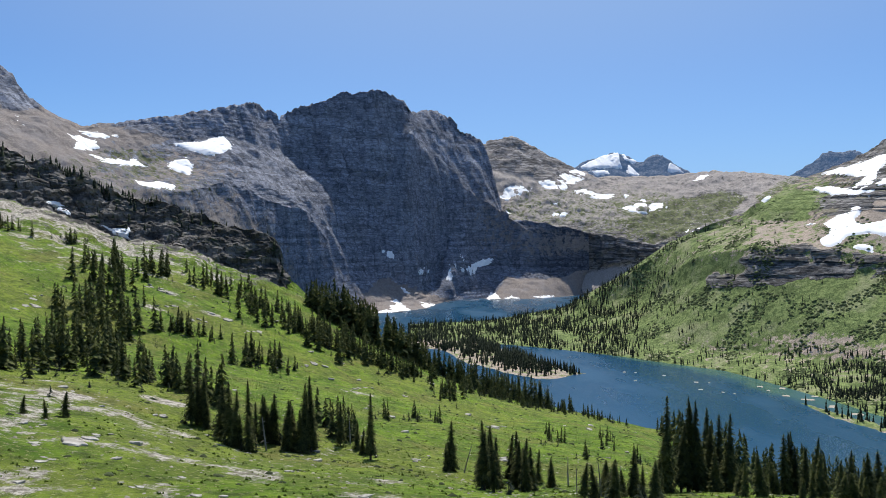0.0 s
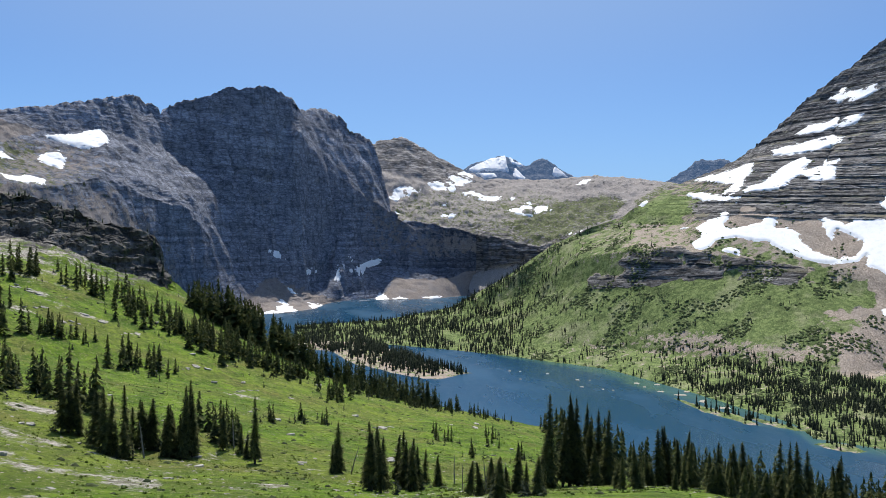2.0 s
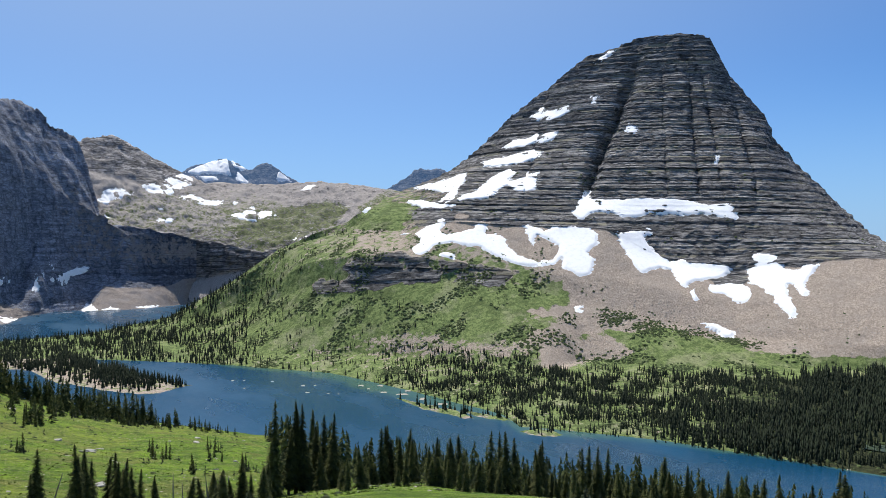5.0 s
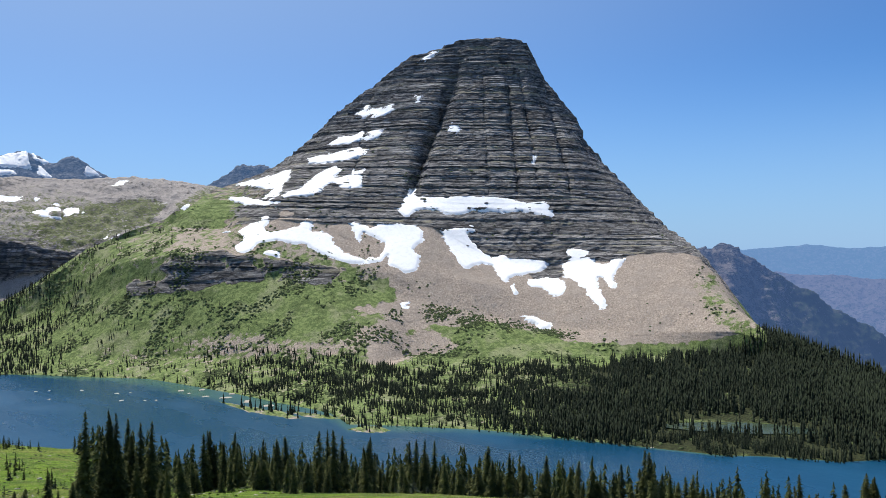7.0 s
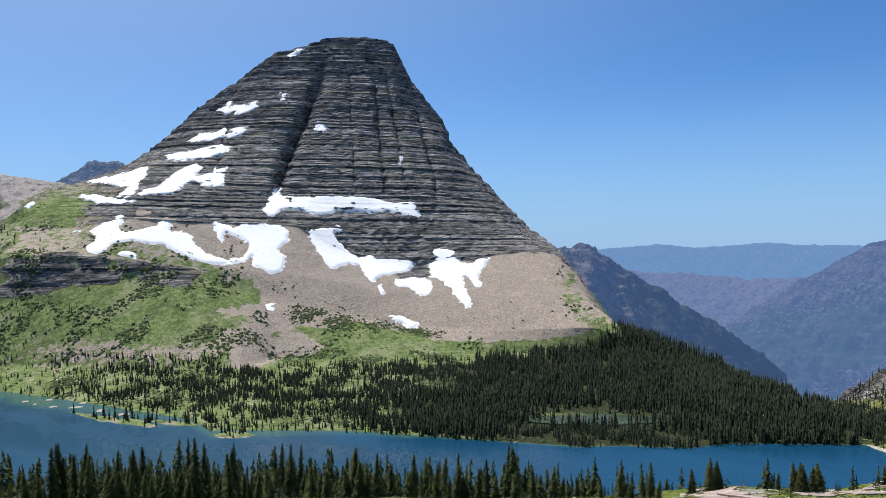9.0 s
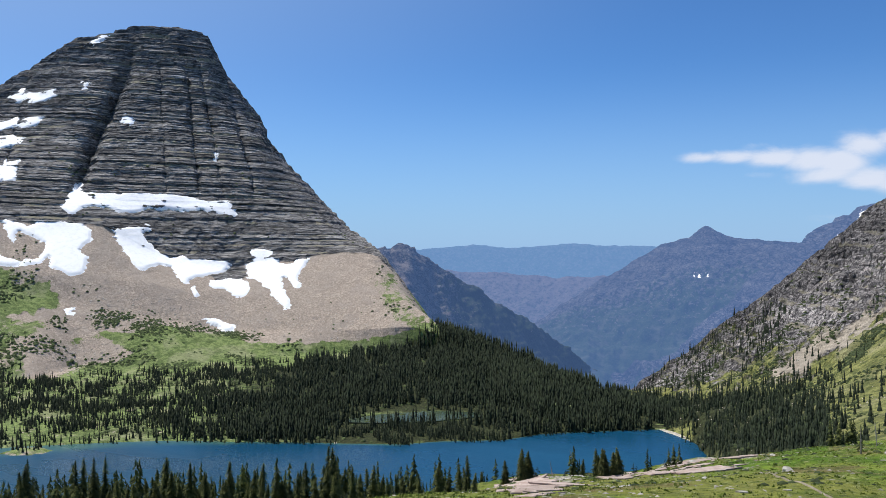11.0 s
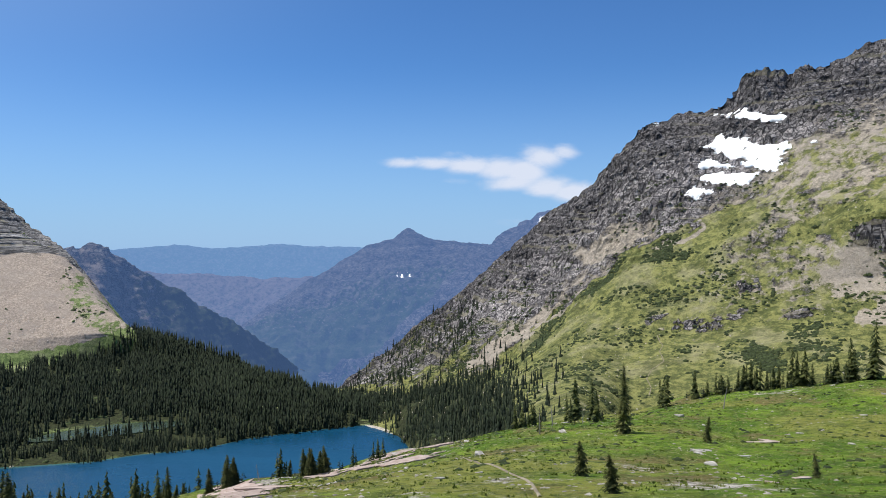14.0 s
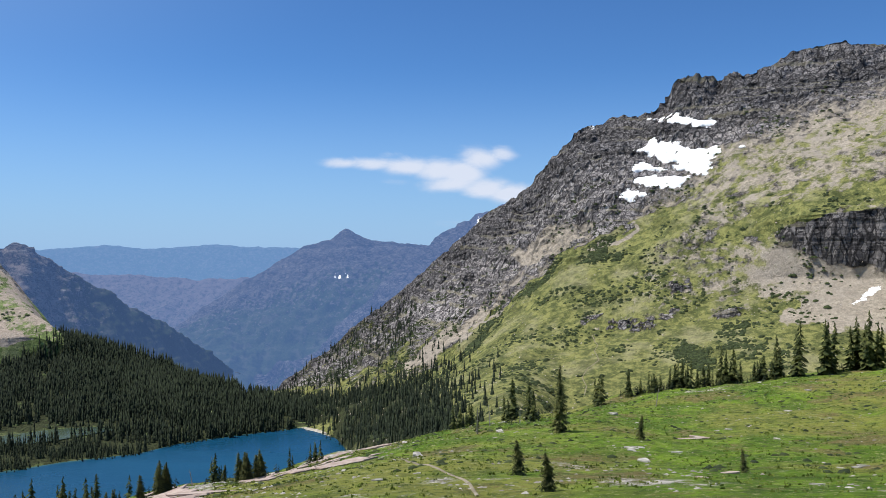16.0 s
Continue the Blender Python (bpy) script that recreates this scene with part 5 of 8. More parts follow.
# turf and scree on the mountain sides: green, scree, outline by bearing and elevation
THICKETS = [[(101.59, -7.95), (103.42, -6.37), (105.58, -5.9), (107.68, -6.18), (109.4, -7.55), (105.95, -8.48), (102.34, -9.05)], [(86.8, -8.31), (88.78, -6.33), (90.76, -4.33), (93.12, -1.93), (96.23, 0.06), (99.67, 1.05), (100.42, 0.47), (96.63, -1.51), (93.91, -3.5), (90.77, -5.91), (87.99, -8.3)], [(99.71, -6.5), (101.58, -5.29), (106.98, -5.29), (105.94, -6.26), (102.33, -6.86)]]
BLOCK_FIELDS = [[(33.55, -6.74), (35.53, -6.22), (38.32, -6.41), (40.32, -6.93), (39.91, -7.72), (37.11, -8.36), (34.33, -8.32)], [(43.91, -5.16), (47.86, -4.55), (53.61, -4.69), (57.65, -4.81), (59.07, -6.34), (55.46, -6.87), (49.79, -6.91), (46.28, -6.25)], [(21.72, -6.58), (24.3, -5.96), (28.85, -6.48), (33.15, -6.74), (33.54, -7.72), (28.84, -7.8), (24.28, -7.63)], [(36.74, -3.54), (43.92, -3.77), (47.85, -5.14), (46.28, -5.94), (38.33, -5.54)]]
CLIFF_BAND = [(20.14, -1.44), (21.76, -0.82), (24.34, -0.5), (26.97, -1.07), (30.44, -1.42), (32.12, -1.91), (32, -2.54), (29.65, -2.63), (26.96, -2.32), (25.07, -2.67), (22.11, -3), (20.66, -3.15), (18.26, -3.28), (18.26, -2.64), (20.67, -2.32)]
LOW_ROCK = [[(41.56, 1.29), (47.89, 1.44), (51.74, 1.01), (55.48, -0.07), (56.43, -0.76), (52.04, -0.55), (51.73, -1.45), (49.81, -1.25), (47.88, -0.61), (47.28, -1.48), (43.94, -1.03), (42.27, -0.39)], [(44.92, -2.19), (46.3, -1.8), (47.48, -1.6), (47.87, -2.19), (47.28, -2.67), (45.9, -2.59)]]
MEADOW_STRIP = [(33.55, -6.59), (35.93, -5.71), (39.13, -5.54), (46.28, -6.06), (51.71, -6.8), (58.72, -6.32), (60.13, -6.64), (57.28, -7.71), (53.59, -8.13), (47.84, -8.46), (41.9, -8.62), (38.31, -8.77), (34.33, -8.44)]
HORN_COVER = [
    (0.05, 1, [(35.84, -2.18), (37.95, -1.56), (39.95, -1.37), (43.93, -2.38), (47.86, -3.18), (51.73, -1.41), (56.4, -0.68), (56.94, -2.74), (58.19, -5.36), (59.07, -6.34), (55.46, -6.83), (50.94, -6.93), (47.85, -6.71), (46.67, -6.25), (42.32, -5.75), (38.33, -5.74), (35.93, -6.38), (33.15, -6.74), (33.55, -6.07), (35.82, -5.12), (32.77, -4.57), (33.56, -4.02), (35.83, -4.05)]),
    (0.1, 1, [(33.55, -6.66), (35.53, -6.22), (38.32, -6.41), (40.32, -6.93), (39.91, -7.72), (37.11, -8.28), (34.33, -8.24)]),
    (0.95, 0.3, [(38.92, -6.02), (41.92, -5.67), (46.28, -6.17), (47.85, -6.75), (46.28, -6.96), (43.11, -7.17), (39.92, -6.85)]),
    (0.85, 0.5, [(35.92, -8.27), (40.72, -7.21), (47.84, -6.94), (55.46, -6.98), (59.07, -6.49), (60.47, -6.77), (57.28, -8.01), (51.7, -8.76), (43.89, -8.69)]),
    (0.48, 0.8, [(56.65, -2.55), (57.84, -1.97), (58.72, -4.97), (59.43, -5.7), (58.37, -5.54), (57.47, -5), (56.86, -3.88)]),
    (0.95, 0.3, [(14.78, -5.63), (17.15, -3.91), (19.95, -2.68), (22.1, -3.3), (21.73, -4.81), (19.92, -6.24), (16.44, -6.44)]),
    (0.95, 0.2, [(21.74, -3.29), (26.58, -2.43), (32, -2.82), (35.56, -2.42), (35.71, -4.05), (33.17, -4.49), (28.08, -6.46), (25.04, -5.98), (22.45, -5.59)]),
    (0.45, 1, [(21.72, -6.58), (24.3, -6.03), (28.08, -6.54), (33.15, -6.74), (33.54, -7.72), (28.84, -7.72), (24.28, -7.56)]),
    (0.45, 0.9, [(20.33, -0.24), (21.78, 1.08), (24.35, 0.58), (26.98, -0.37), (25.46, -0.74), (22.13, -0.71)]),
    (0.95, 0.6, [(20.7, 1.84), (23.26, 3.26), (24.74, 2.74), (24.35, 1.2), (21.41, 1.08)]),
    (0.05, 1, [(30.26, 0.67), (32.81, 1.46), (33.59, -0.33), (35.17, -0.34), (34.77, -1.14), (32.4, -0.72)]),
    (0.05, 1, [(27.37, 1.27), (28.14, 2.25), (30.46, 1.85), (29.68, 1.27), (28.13, 0.96)]),
]
WALL_COVER = [
    (0, 0.05, [(-30.91, 12.39), (-27.92, 10.78), (-26.99, 9.43), (-25.98, 8.7), (-25.79, 8.05), (-27.32, 8.09), (-28.56, 8.42), (-30.96, 8.44)]),
    (0, 1, [(-5.92, -5.03), (-5.36, -3.86), (-4.88, -3.07), (-4.08, -2.6), (-3.37, -3.08), (-1.58, -3.65), (0.82, -4.38), (-3.38, -5.3)]),
    (0, 1, [(4.01, -4.27), (4.33, -2.64), (5.4, -2.72), (6.98, -2.84), (8.55, -2.64), (9.72, -2.17), (11.07, -2.16), (10.95, -2.63), (9.91, -3.03), (9.91, -3.93)]),
    (0.1, 1, [(-28.56, 7.94), (-26.68, 8.41), (-24.09, 7.69), (-21.38, 7.46), (-18.57, 6.83), (-20.35, 6.14), (-23.76, 6.99), (-24.76, 6.94), (-24.11, 6), (-25.42, 5.66), (-28.57, 6.91)]),
    (0.5, 0.5, [(-22.43, 6.07), (-18.94, 5.97), (-18.59, 4.78), (-20.37, 4.07), (-23.45, 4.65)]),
]
BOWL_COVER = [
    (0.08, 0.6, [(8.57, 4.84), (16.17, 4.47), (23.23, 4.13), (21.18, 2.84), (19.42, 1.94), (16.17, 2.95), (14.31, 3.56), (10.51, 4.34)]),
    (0.62, 0.35, [(12.42, 1.19), (15.8, 2.57), (19.42, 3.25), (20.83, 2.66), (18.35, 1.13), (14.3, -0.38)]),
    (0.0, 0.05, [(0.69, 9.25), (4.66, 8.81), (7.8, 7.2), (9.74, 4.82), (7.01, 4.16), (4.25, 4.91), (1.86, 4.73)]),
    (0.0, 1, [(2.26, 4.93), (4.64, 4.7), (6.61, 4.09), (4.63, 3.32), (4.04, 2.93), (2.65, 3.54)]),
    (0.48, 0.7, [(4.23, 1.34), (4.63, 2.61), (7, 2.98), (11.66, 2.45), (13.18, 1.45), (9.73, 1.1)]),
    (0.1, 0.6, [(16.16, 0.08), (19.42, 1.38), (20.83, 2.84), (21.35, 2.09), (19.77, 0.81), (17.26, -0.12)]),
    (0.15, 0.9, [(9.52, -2.32), (11.07, -2.01), (13.17, -1.69), (15.61, -0.88), (13.92, -1.92), (11.07, -3.22), (9.71, -4.01)]),
]
CRAG_COVER = [
    (0.4, 0.15, [(74.95, -9.16), (78.83, -5.35), (81.99, -3.66), (84.58, -4.37), (83.59, -6.75), (80.82, -8.89), (77.28, -10.37)]),
    (0.05, 0.12, [(82.79, -5.17), (85.17, -1.58), (87.95, 1.22), (90.72, 3.22), (93.09, 4), (94.67, 1.63), (91.93, -0.35), (89.96, -2.75), (87.98, -4.75), (84.39, -6.75)]),
    (0.05, 0.8, [(83, -8.78), (86.39, -6.23), (89.17, -4.82), (90.96, -4.33), (89.97, -5.13), (86.79, -6.94), (84.2, -8.51)]),
    (0.12, 0.6, [(90.74, -0.76), (93.89, 1.44), (97.19, 1.24), (94.68, -0.42), (91.94, -1.94)]),
    (0.9, 0.3, [(85.6, -8.32), (88.18, -6.41), (90.96, -4.01), (93.32, -1.61), (96.42, 0.46), (99.67, 1.24), (102.27, 2.96), (103.37, 2), (98.55, -2.66), (92.75, -6.67), (88.8, -9.07)]),
    (0, 1, [(96.62, -0.33), (98.53, 0.62), (100.04, 1.32), (99.97, 0.93), (98.54, 0.15), (97.09, -0.56)]),
    (0.5, 0.6, [(105.5, 6.77), (109.3, 6.97), (115.08, 6.74), (115.71, 3.6), (111.97, 3.46), (107.62, 3.37), (104.44, 3.8)]),
    (0.95, 0.3, [(104.1, 0.4), (107.63, 2.11), (110.99, 3.16), (115.71, 4.36), (115.72, 2.98), (111.97, 2.28), (109.34, 1.22), (105.89, 0.03)]),
    (0.1, 1, [(108.7, -4.74), (111.03, -2.84), (115.76, -2.11), (116.97, -4.82), (112.03, -5.32)]),
]
TONGUE_NEAR = [(-0.6, 1619), (0.99, 1558), (2.59, 1503), (4.58, 1416), (6.95, 1369), (8.52, 1385), (10.08, 1430)]
TONGUE_FAR = [(-0.6, 1933), (1, 1900), (2.6, 1868), (4.59, 1735), (6.56, 1578), (8.53, 1493), (10.08, 1455)]
SPIT_NEAR = [(-3.39, 1855), (-1.8, 1774), (0.6, 1699), (2.99, 1641), (4.19, 1651)]
SPIT_FAR = [(-3.39, 1988), (-1.79, 1947), (0.6, 1933), (3, 1887), (4.19, 1772)]
BEACH_NEAR = [(76.05, 1051), (77.29, 1022), (78.55, 984), (78.86, 970)]
BEACH_FAR = [(76.05, 1060), (77.29, 1044), (78.55, 1011), (78.86, 989)]
BAR_NEAR = [(23.49, 1264), (25.48, 1180), (27.86, 1123), (29.82, 1090)]
BAR_FAR = [(23.49, 1293), (25.48, 1231), (27.85, 1178), (29.82, 1122)]
BAR_B_NEAR = [(28.18, 1158), (30.01, 1113), (32.26, 1090)]
BAR_B_FAR = [(28.18, 1185), (30.02, 1153), (32.26, 1118)]
ISLET_NEAR = [(32.55, 1034), (34.15, 1011), (35.7, 1017)]
ISLET_FAR = [(32.55, 1046), (34.16, 1064), (35.7, 1039)]
BARS = [(12.58, 1471, 26.7), (13.34, 1469, 22.5), (13.34, 1387, 13.5), (15.22, 1449, 20.2), (17.32, 1394, 35.0), (18.16, 1394, 15.5), (17.61, 1328, 24.1), (19.05, 1314, 22.0), (19.76, 1309, 12.8), (21.34, 1382, 48.1), (21.86, 1351, 28.2), (24.29, 1297, 54.2), (22.69, 1379, 48.0), (25.68, 1261, 35.2), (22.92, 1316, 36.7), (23.94, 1296, 27.1), (27.1, 1216, 67.8), (25.68, 1253, 52.4), (33.39, 1029, 35.8), (34.16, 1044, 29.1), (53.73, 963, 16.1), (24.64, 1327, 46.2)]
POND_NEAR = [(54.5, 1046, 6.9), (57, 1036, 6.9), (60.6, 1042, 6.9), (64.2, 1072, 6.9)]
POND_FAR = [(54.5, 1054, 6.9), (57, 1080, 6.9), (60.6, 1096, 6.9), (64.2, 1084, 6.9)]
POND_AZ = (54.5, 64.2)
PEAK_SNOW = [[(9.43, 4.94), (10.32, 5.39), (11.09, 5.68), (12.24, 5.96), (12.35, 5.46), (12.43, 4.8), (11.86, 4.85), (10.9, 4.87), (10.13, 4.77)], [(12.36, 5.92), (12.81, 5.56), (13.64, 5.31), (13.19, 5.09), (12.62, 5.34)], [(12.85, 5.06), (13.19, 4.86), (13.6, 4.35), (13.26, 4.2), (12.77, 4.52)], [(15.58, 5.21), (16.17, 4.82), (16.61, 4.46), (15.62, 4.45), (15.47, 4.68)], [(10.13, 4.73), (11.47, 4.71), (11.66, 4.43), (10.7, 4.37)]]
RIDGE_SNOW = [[(88.39, 1.15), (88.66, 1.78), (89.54, 2.18), (90.21, 2.58), (90.02, 2.11), (89.22, 1.67), (88.83, 1.27)], [(87.16, 0.3), (87.67, 0.54), (87.48, 0.18)]]
ROCKS_WEST_0 = [(-21.4, 60, 1.6, 0), (-25.9, 67, 1.7, 0), (-26.6, 66, 0.8, 0), (-23.4, 74, 3.9, 0), (-27.0, 72, 1.5, 0), (-6.6, 60, 2.4, 0), (-16.2, 57, 2.0, 0), (-12.1, 71, 1.3, 0), (-10.9, 73, 1.0, 0), (-22.9, 78, 2.2, 0), (-8.9, 195, 3.8, 0), (-9.5, 190, 2.1, 0), (-12.8, 206, 3.2, 0), (-13.5, 204, 2.0, 0), (-15.4, 211, 5.0, 0), (-16.9, 204, 4.3, 0), (-6.2, 181, 3.3, 0), (-5.2, 183, 2.3, 0), (-2.6, 183, 2.0, 0), (3.0, 155, 3.9, 0), (4.0, 158, 2.2, 0), (-1.8, 94, 2.2, 0), (-27.1, 183, 3.8, 0), (-26.8, 189, 3.2, 0)]
ROCKS_WEST_1 = [(-27.8, 179, 2.2, 0), (-19.0, 220, 4.6, 0), (-19.7, 222, 3.7, 0), (-18.5, 208, 2.9, 0), (-24.9, 103, 1.4, 0), (-6.8, 68, 0.4, 0), (-18.0, 64, 0.6, 0), (2.4, 141, 1.4, 0), (-13.6, 85, 0.6, 0)]
ROCKS_EAST_0 = [(100.1, 79, 3.3, 0), (99.2, 77, 1.6, 0), (102.3, 79, 1.0, 0), (103.3, 92, 3.2, 1), (103.8, 95, 2.4, 1), (104.0, 55, 1.2, 1), (105.7, 60, 1.2, 1), (111.0, 51, 0.8, 0), (112.9, 65, 1.8, 0), (107.9, 160, 1.6, 0), (107.2, 167, 1.9, 0), (114.6, 153, 2.1, 0), (109.3, 123, 1.2, 0), (71.2, 90, 1.5, 0), (73.6, 61, 1.3, 0), (71.0, 79, 0.9, 0), (84.4, 59, 0.7, 0), (81.6, 55, 0.9, 0), (85.2, 107, 1.3, 0), (86.4, 137, 2.3, 0), (85.8, 135, 1.5, 0), (87.8, 50, 0.4, 0), (107.0, 108, 1.5, 0), (105.6, 105, 1.0, 0)]
ROCKS_EAST_1 = [(104.9, 104, 0.7, 0), (67.2, 94, 2.6, 1), (66.4, 93, 3.6, 1), (67.9, 91, 2.5, 1), (65.9, 92, 2.6, 1), (68.6, 97, 2.0, 1), (69.2, 67, 1.9, 1), (67.5, 81, 2.8, 1), (90.0, 132, 2.8, 0), (69.3, 71, 5.9, 1)]
CLOUD = [(79.19, 5.52, 1.71, 0.4, 0.92), (81.16, 5.5, 2.19, 0.53, 1.08), (83.55, 5.33, 2.38, 0.73, 1.19), (85.74, 5.07, 2.19, 0.93, 1.19), (87.34, 4.96, 1.9, 1.0, 1.19), (88.73, 5.91, 1.71, 0.87, 1.13), (90.12, 6.3, 1.24, 0.6, 0.97), (86.74, 4.16, 2.86, 0.73, 1.03), (89.13, 3.85, 2.38, 0.8, 1.08), (90.92, 3.53, 2.14, 0.87, 1.08), (92.11, 3.3, 1.9, 0.87, 0.97), (82.76, 4.3, 1.9, 0.4, 0.59), (86.75, 1.38, 1.9, 0.47, 0.43), (82.35, 6.19, 1.43, 0.33, 0.49)]
BARE = [(-24.9, 100, 4.39, 4.2, 0.75), (-19.1, 109, 1.8, 3.5, 0.8), (-19.1, 60, 4.39, 3.6, 0.7), (-28.1, 73, 1.6, 5.3, 0.5), (-10.5, 78, 3.99, 7.9, 0.55), (-5.8, 171, 2.0, 10.8, 0.5), (-1.8, 97, 1.6, 5.7, 0.5), (-19.7, 204, 1.4, 7.7, 0.6), (-15.8, 211, 1.8, 5.0, 0.5), (-27.4, 300, 2.39, 7.1, 0.6), (-20.4, 289, 4.79, 9.1, 0.55), (79.7, 121, 2.39, 14.7, 0.8), (77.3, 115, 1.8, 10.5, 0.8), (82.0, 105, 1.4, 3.4, 0.6), (68.6, 81, 3.19, 16.6, 0.7), (77.3, 55, 3.59, 6.3, 0.5), (103.8, 158, 2.79, 8.1, 0.55), (99.8, 79, 1.6, 3.4, 0.5), (94.8, 65, 3.59, 6.7, 0.4), (84.8, 63, 3.59, 3.0, 0.5), (107.0, 117, 4.79, 4.1, 0.4), (112.7, 112, 2.39, 7.6, 0.35)]
SNAGS = [(11.0, 68, 3.0), (11.5, 66, 3.2), (12.1, 69, 2.6), (9.3, 77, 2.6), (9.9, 74, 2.1), (1.4, 92, 3.3), (5.7, 94, 4.3), (8.7, 93, 3.2), (-12.4, 90, 3.8), (-6.6, 99, 3.4), (88.6, 101, 3.5), (89.5, 117, 3.1), (72.4, 91, 2.9), (69.0, 97, 2.3), (100.9, 136, 3.4), (91.6, 117, 2.4), (70.6, 100, 3.6)]
GULLY = [(368, 37.07), (422, 37.62), (531, 38.58), (611, 39.38), (722, 40.26), (820, 40.79)]
PYRAMID_SNOW = [[(78.43, -2.19), (78.59, -2.19), (78.55, -2.55)], [(78.7, -2.15), (79.02, -2.15), (78.94, -2.51), (78.78, -2.51)], [(79.29, -2.15), (79.65, -2.15), (79.53, -2.47), (79.37, -2.47)]]
TRAIL = [(96.58, 902), (96.97, 875), (96.74, 860), (97.05, 830), (96.28, 813), (95.9, 790), (96.21, 765), (96.06, 743)]
OUTCROPS = [(98.3, 915), (101.5, 919), (97.03, 930), (99.71, 905), (105.57, 901), (91.94, 1122), (102.67, 962), (94.69, 1053)]
MEADOW_TRAIL = [(83.03, 75.0), (85.23, 65.2), (86.83, 57.4), (88.03, 50.7), (88.64, 44.7)]
ROCKS = ROCKS_WEST_0 + ROCKS_WEST_1 + ROCKS_EAST_0 + ROCKS_EAST_1


# ---- the ground: one sheet from under the viewer to the horizon ----
def closed(line, r, z):
    """The same line, led round behind the viewer, where the hillside rises."""
    a = line[0][0], line[-1][0]
    return [(-180, r, z), (a[0] - 25, r, z), *line, (a[1] + 25, r, z), (180, r, z)]


CREST = G5
LIP = G6 + [(a, r + 7, z - 1.2) for a, r, z in CREST if a > -10.5]
BEHIND = [(-28, 430, 262), (-18, 430, 238), (-12, 400, 205), (-8, 380, 175), (0, 370, 150), (12, 350, 135), (24, 330, 130), (42, 300, 130), (62, 250, 140), (66, 170, 178), (74, 190, 172), (82, 210, 170), (92, 230, 165), (104, 260, 180), (115, 290, 188)]
SHORE = [(-28, 1000, 120), (-14, 800, 60), (-6, 760, -4), (10, 700, -4), (30, 640, -4), (60, 620, -4), (76, 640, -4), (84, 560, 30), (90, 420, 110), (98, 330, 150), (115, 330, 175)]
BED = [(-28, 1400, 60), (-12, 1300, -15), (20, 900, -15), (60, 860, -15), (76, 860, -16), (86, 900, -10), (98, 700, 60), (115, 700, 100)]
DEEP = [(-28, 2300, -20), (50, 2200, -20), (60, 2300, -200), (66, 2300, -430), (78, 2300, -430), (88, 2200, -260), (115, 2300, -30)]
EDGE = [(-28, 4990, -20), (50, 4990, -40), (62, 4990, -430), (80, 4990, -430), (92, 4990, -300), (115, 4990, -40)]
az_ground = np.concatenate([np.arange(-180, -31.5, 2.5), np.arange(-31.5, 118, 0.15), np.linspace(118, 180, 26)])
UNDER = [(-180, -0.01, EYE - 1.6), (180, -0.01, EYE - 1.6)]
ground_lines = [UNDER, closed(G1, 50, 228), closed(G2, 90, 236), closed(G3, 130, 246), closed(G4, 180, 258), closed(CREST, 280, 285), closed(LIP, 300, 290),
                closed(BEHIND, 430, 320), closed(SHORE, 800, 380), closed(BED, 1200, 420), closed(DEEP, 2300, 300), closed(EDGE, 4990, -40)]
ground = Terrain(az_ground, ground_lines, [8, 22, 18, 20, 44, 44, 8, 5, 3, 4, 3], [0, 0.8, 0.8, 0.8, 0.8, 0.25, 0.25, 1, 2, 2, 2, 2])
cliff = [(-40, 1), (-28, 1), (-13, 1), (-10.8, 0.7), (-10.2, 0), (180, 0)]
crag = ground.per_line([0, 0, 0, 0, 0, [(a, 0.6 * v) for a, v in cliff], [(a, 1.0 * v) for a, v in cliff], 0, 0, 0, 0, 0])
mid_cliff = np.where((ground.band > 5) & (ground.band < 6), 1.0, 0.0)[:, None] * np.interp(az_ground, *zip(*cliff))[None]
ground.relief(1.7 * np.maximum(crag, mid_cliff), ground.per_line([0, 0.4, 0.8, 1.0, 1.3, 1.2, 1.0, 3, 4, 4, 6, 6]), 4.0, 11.0, -0.9, 0.9, 0.2, 0.12)
x, y, z = (ground.p[..., k] for k in range(3))
buttress = np.round(3.2 * fbm(x, y, 0.12 * z, 17, 3, 0.6)) / 3.2 + 0.5 * np.round(2.5 * fbm(x, y, 0.4 * z, 5, 2)) / 2.5
ground.p += ground.normals() * (2.6 * buttress * np.maximum(mid_cliff, 0.6 * crag))[..., None] * np.array((1, 1, 0.2))
ground.p[..., 2] += ground.per_line([0, 0.12, 0.2, 0.25, 0.3, 0.2, 0.2, 0, 0, 0, 0, 0]) * fbm(x, y, 0 * x, 7, 4, 0.55)
bare = ground.per_line([0.3, [(-30, 0.42), (10, 0.42), (18, 0.05), (52, 0.05), (58, 0.4), (115, 0.4)], [(-30, 0.42), (-18, 0.36), (-10, 0.25), (60, 0.2), (75, 0.3), (115, 0.15)], [(-30, 0.12), (10, 0.2), (60, 0.2), (68, 0.35), (80, 0.3), (90, 0.1), (115, 0.1)],
                        0.12, [(-30, 0.75), (-18, 0.6), (-12, 0.35), (-6, 0.1), (62, 0.2), (66, 0.5), (80, 0.45), (88, 0.2), (115, 0.25)], 0.2, 0.2, 0.5, 0.6, 0.6, 0.6])
for a, r, wa, wr, k in BARE:
    bare = np.maximum(bare, k * np.exp(-((az_ground[None] - a) / wa) ** 2 - ((ground.r - r) / wr) ** 2))
rocky = np.maximum(mid_cliff, 0.9 * crag)
ground_ob = tagged(ground.mesh("ground", m_meadow, rocky, scree=bare, rock=rocky, dry=np.interp(az_ground, [50, 66, 180], [0, 1, 1])[None] * np.ones_like(bare)), "green alpine meadow hillside with bare gravel and a dark cliff band", "ground", kind="structure")

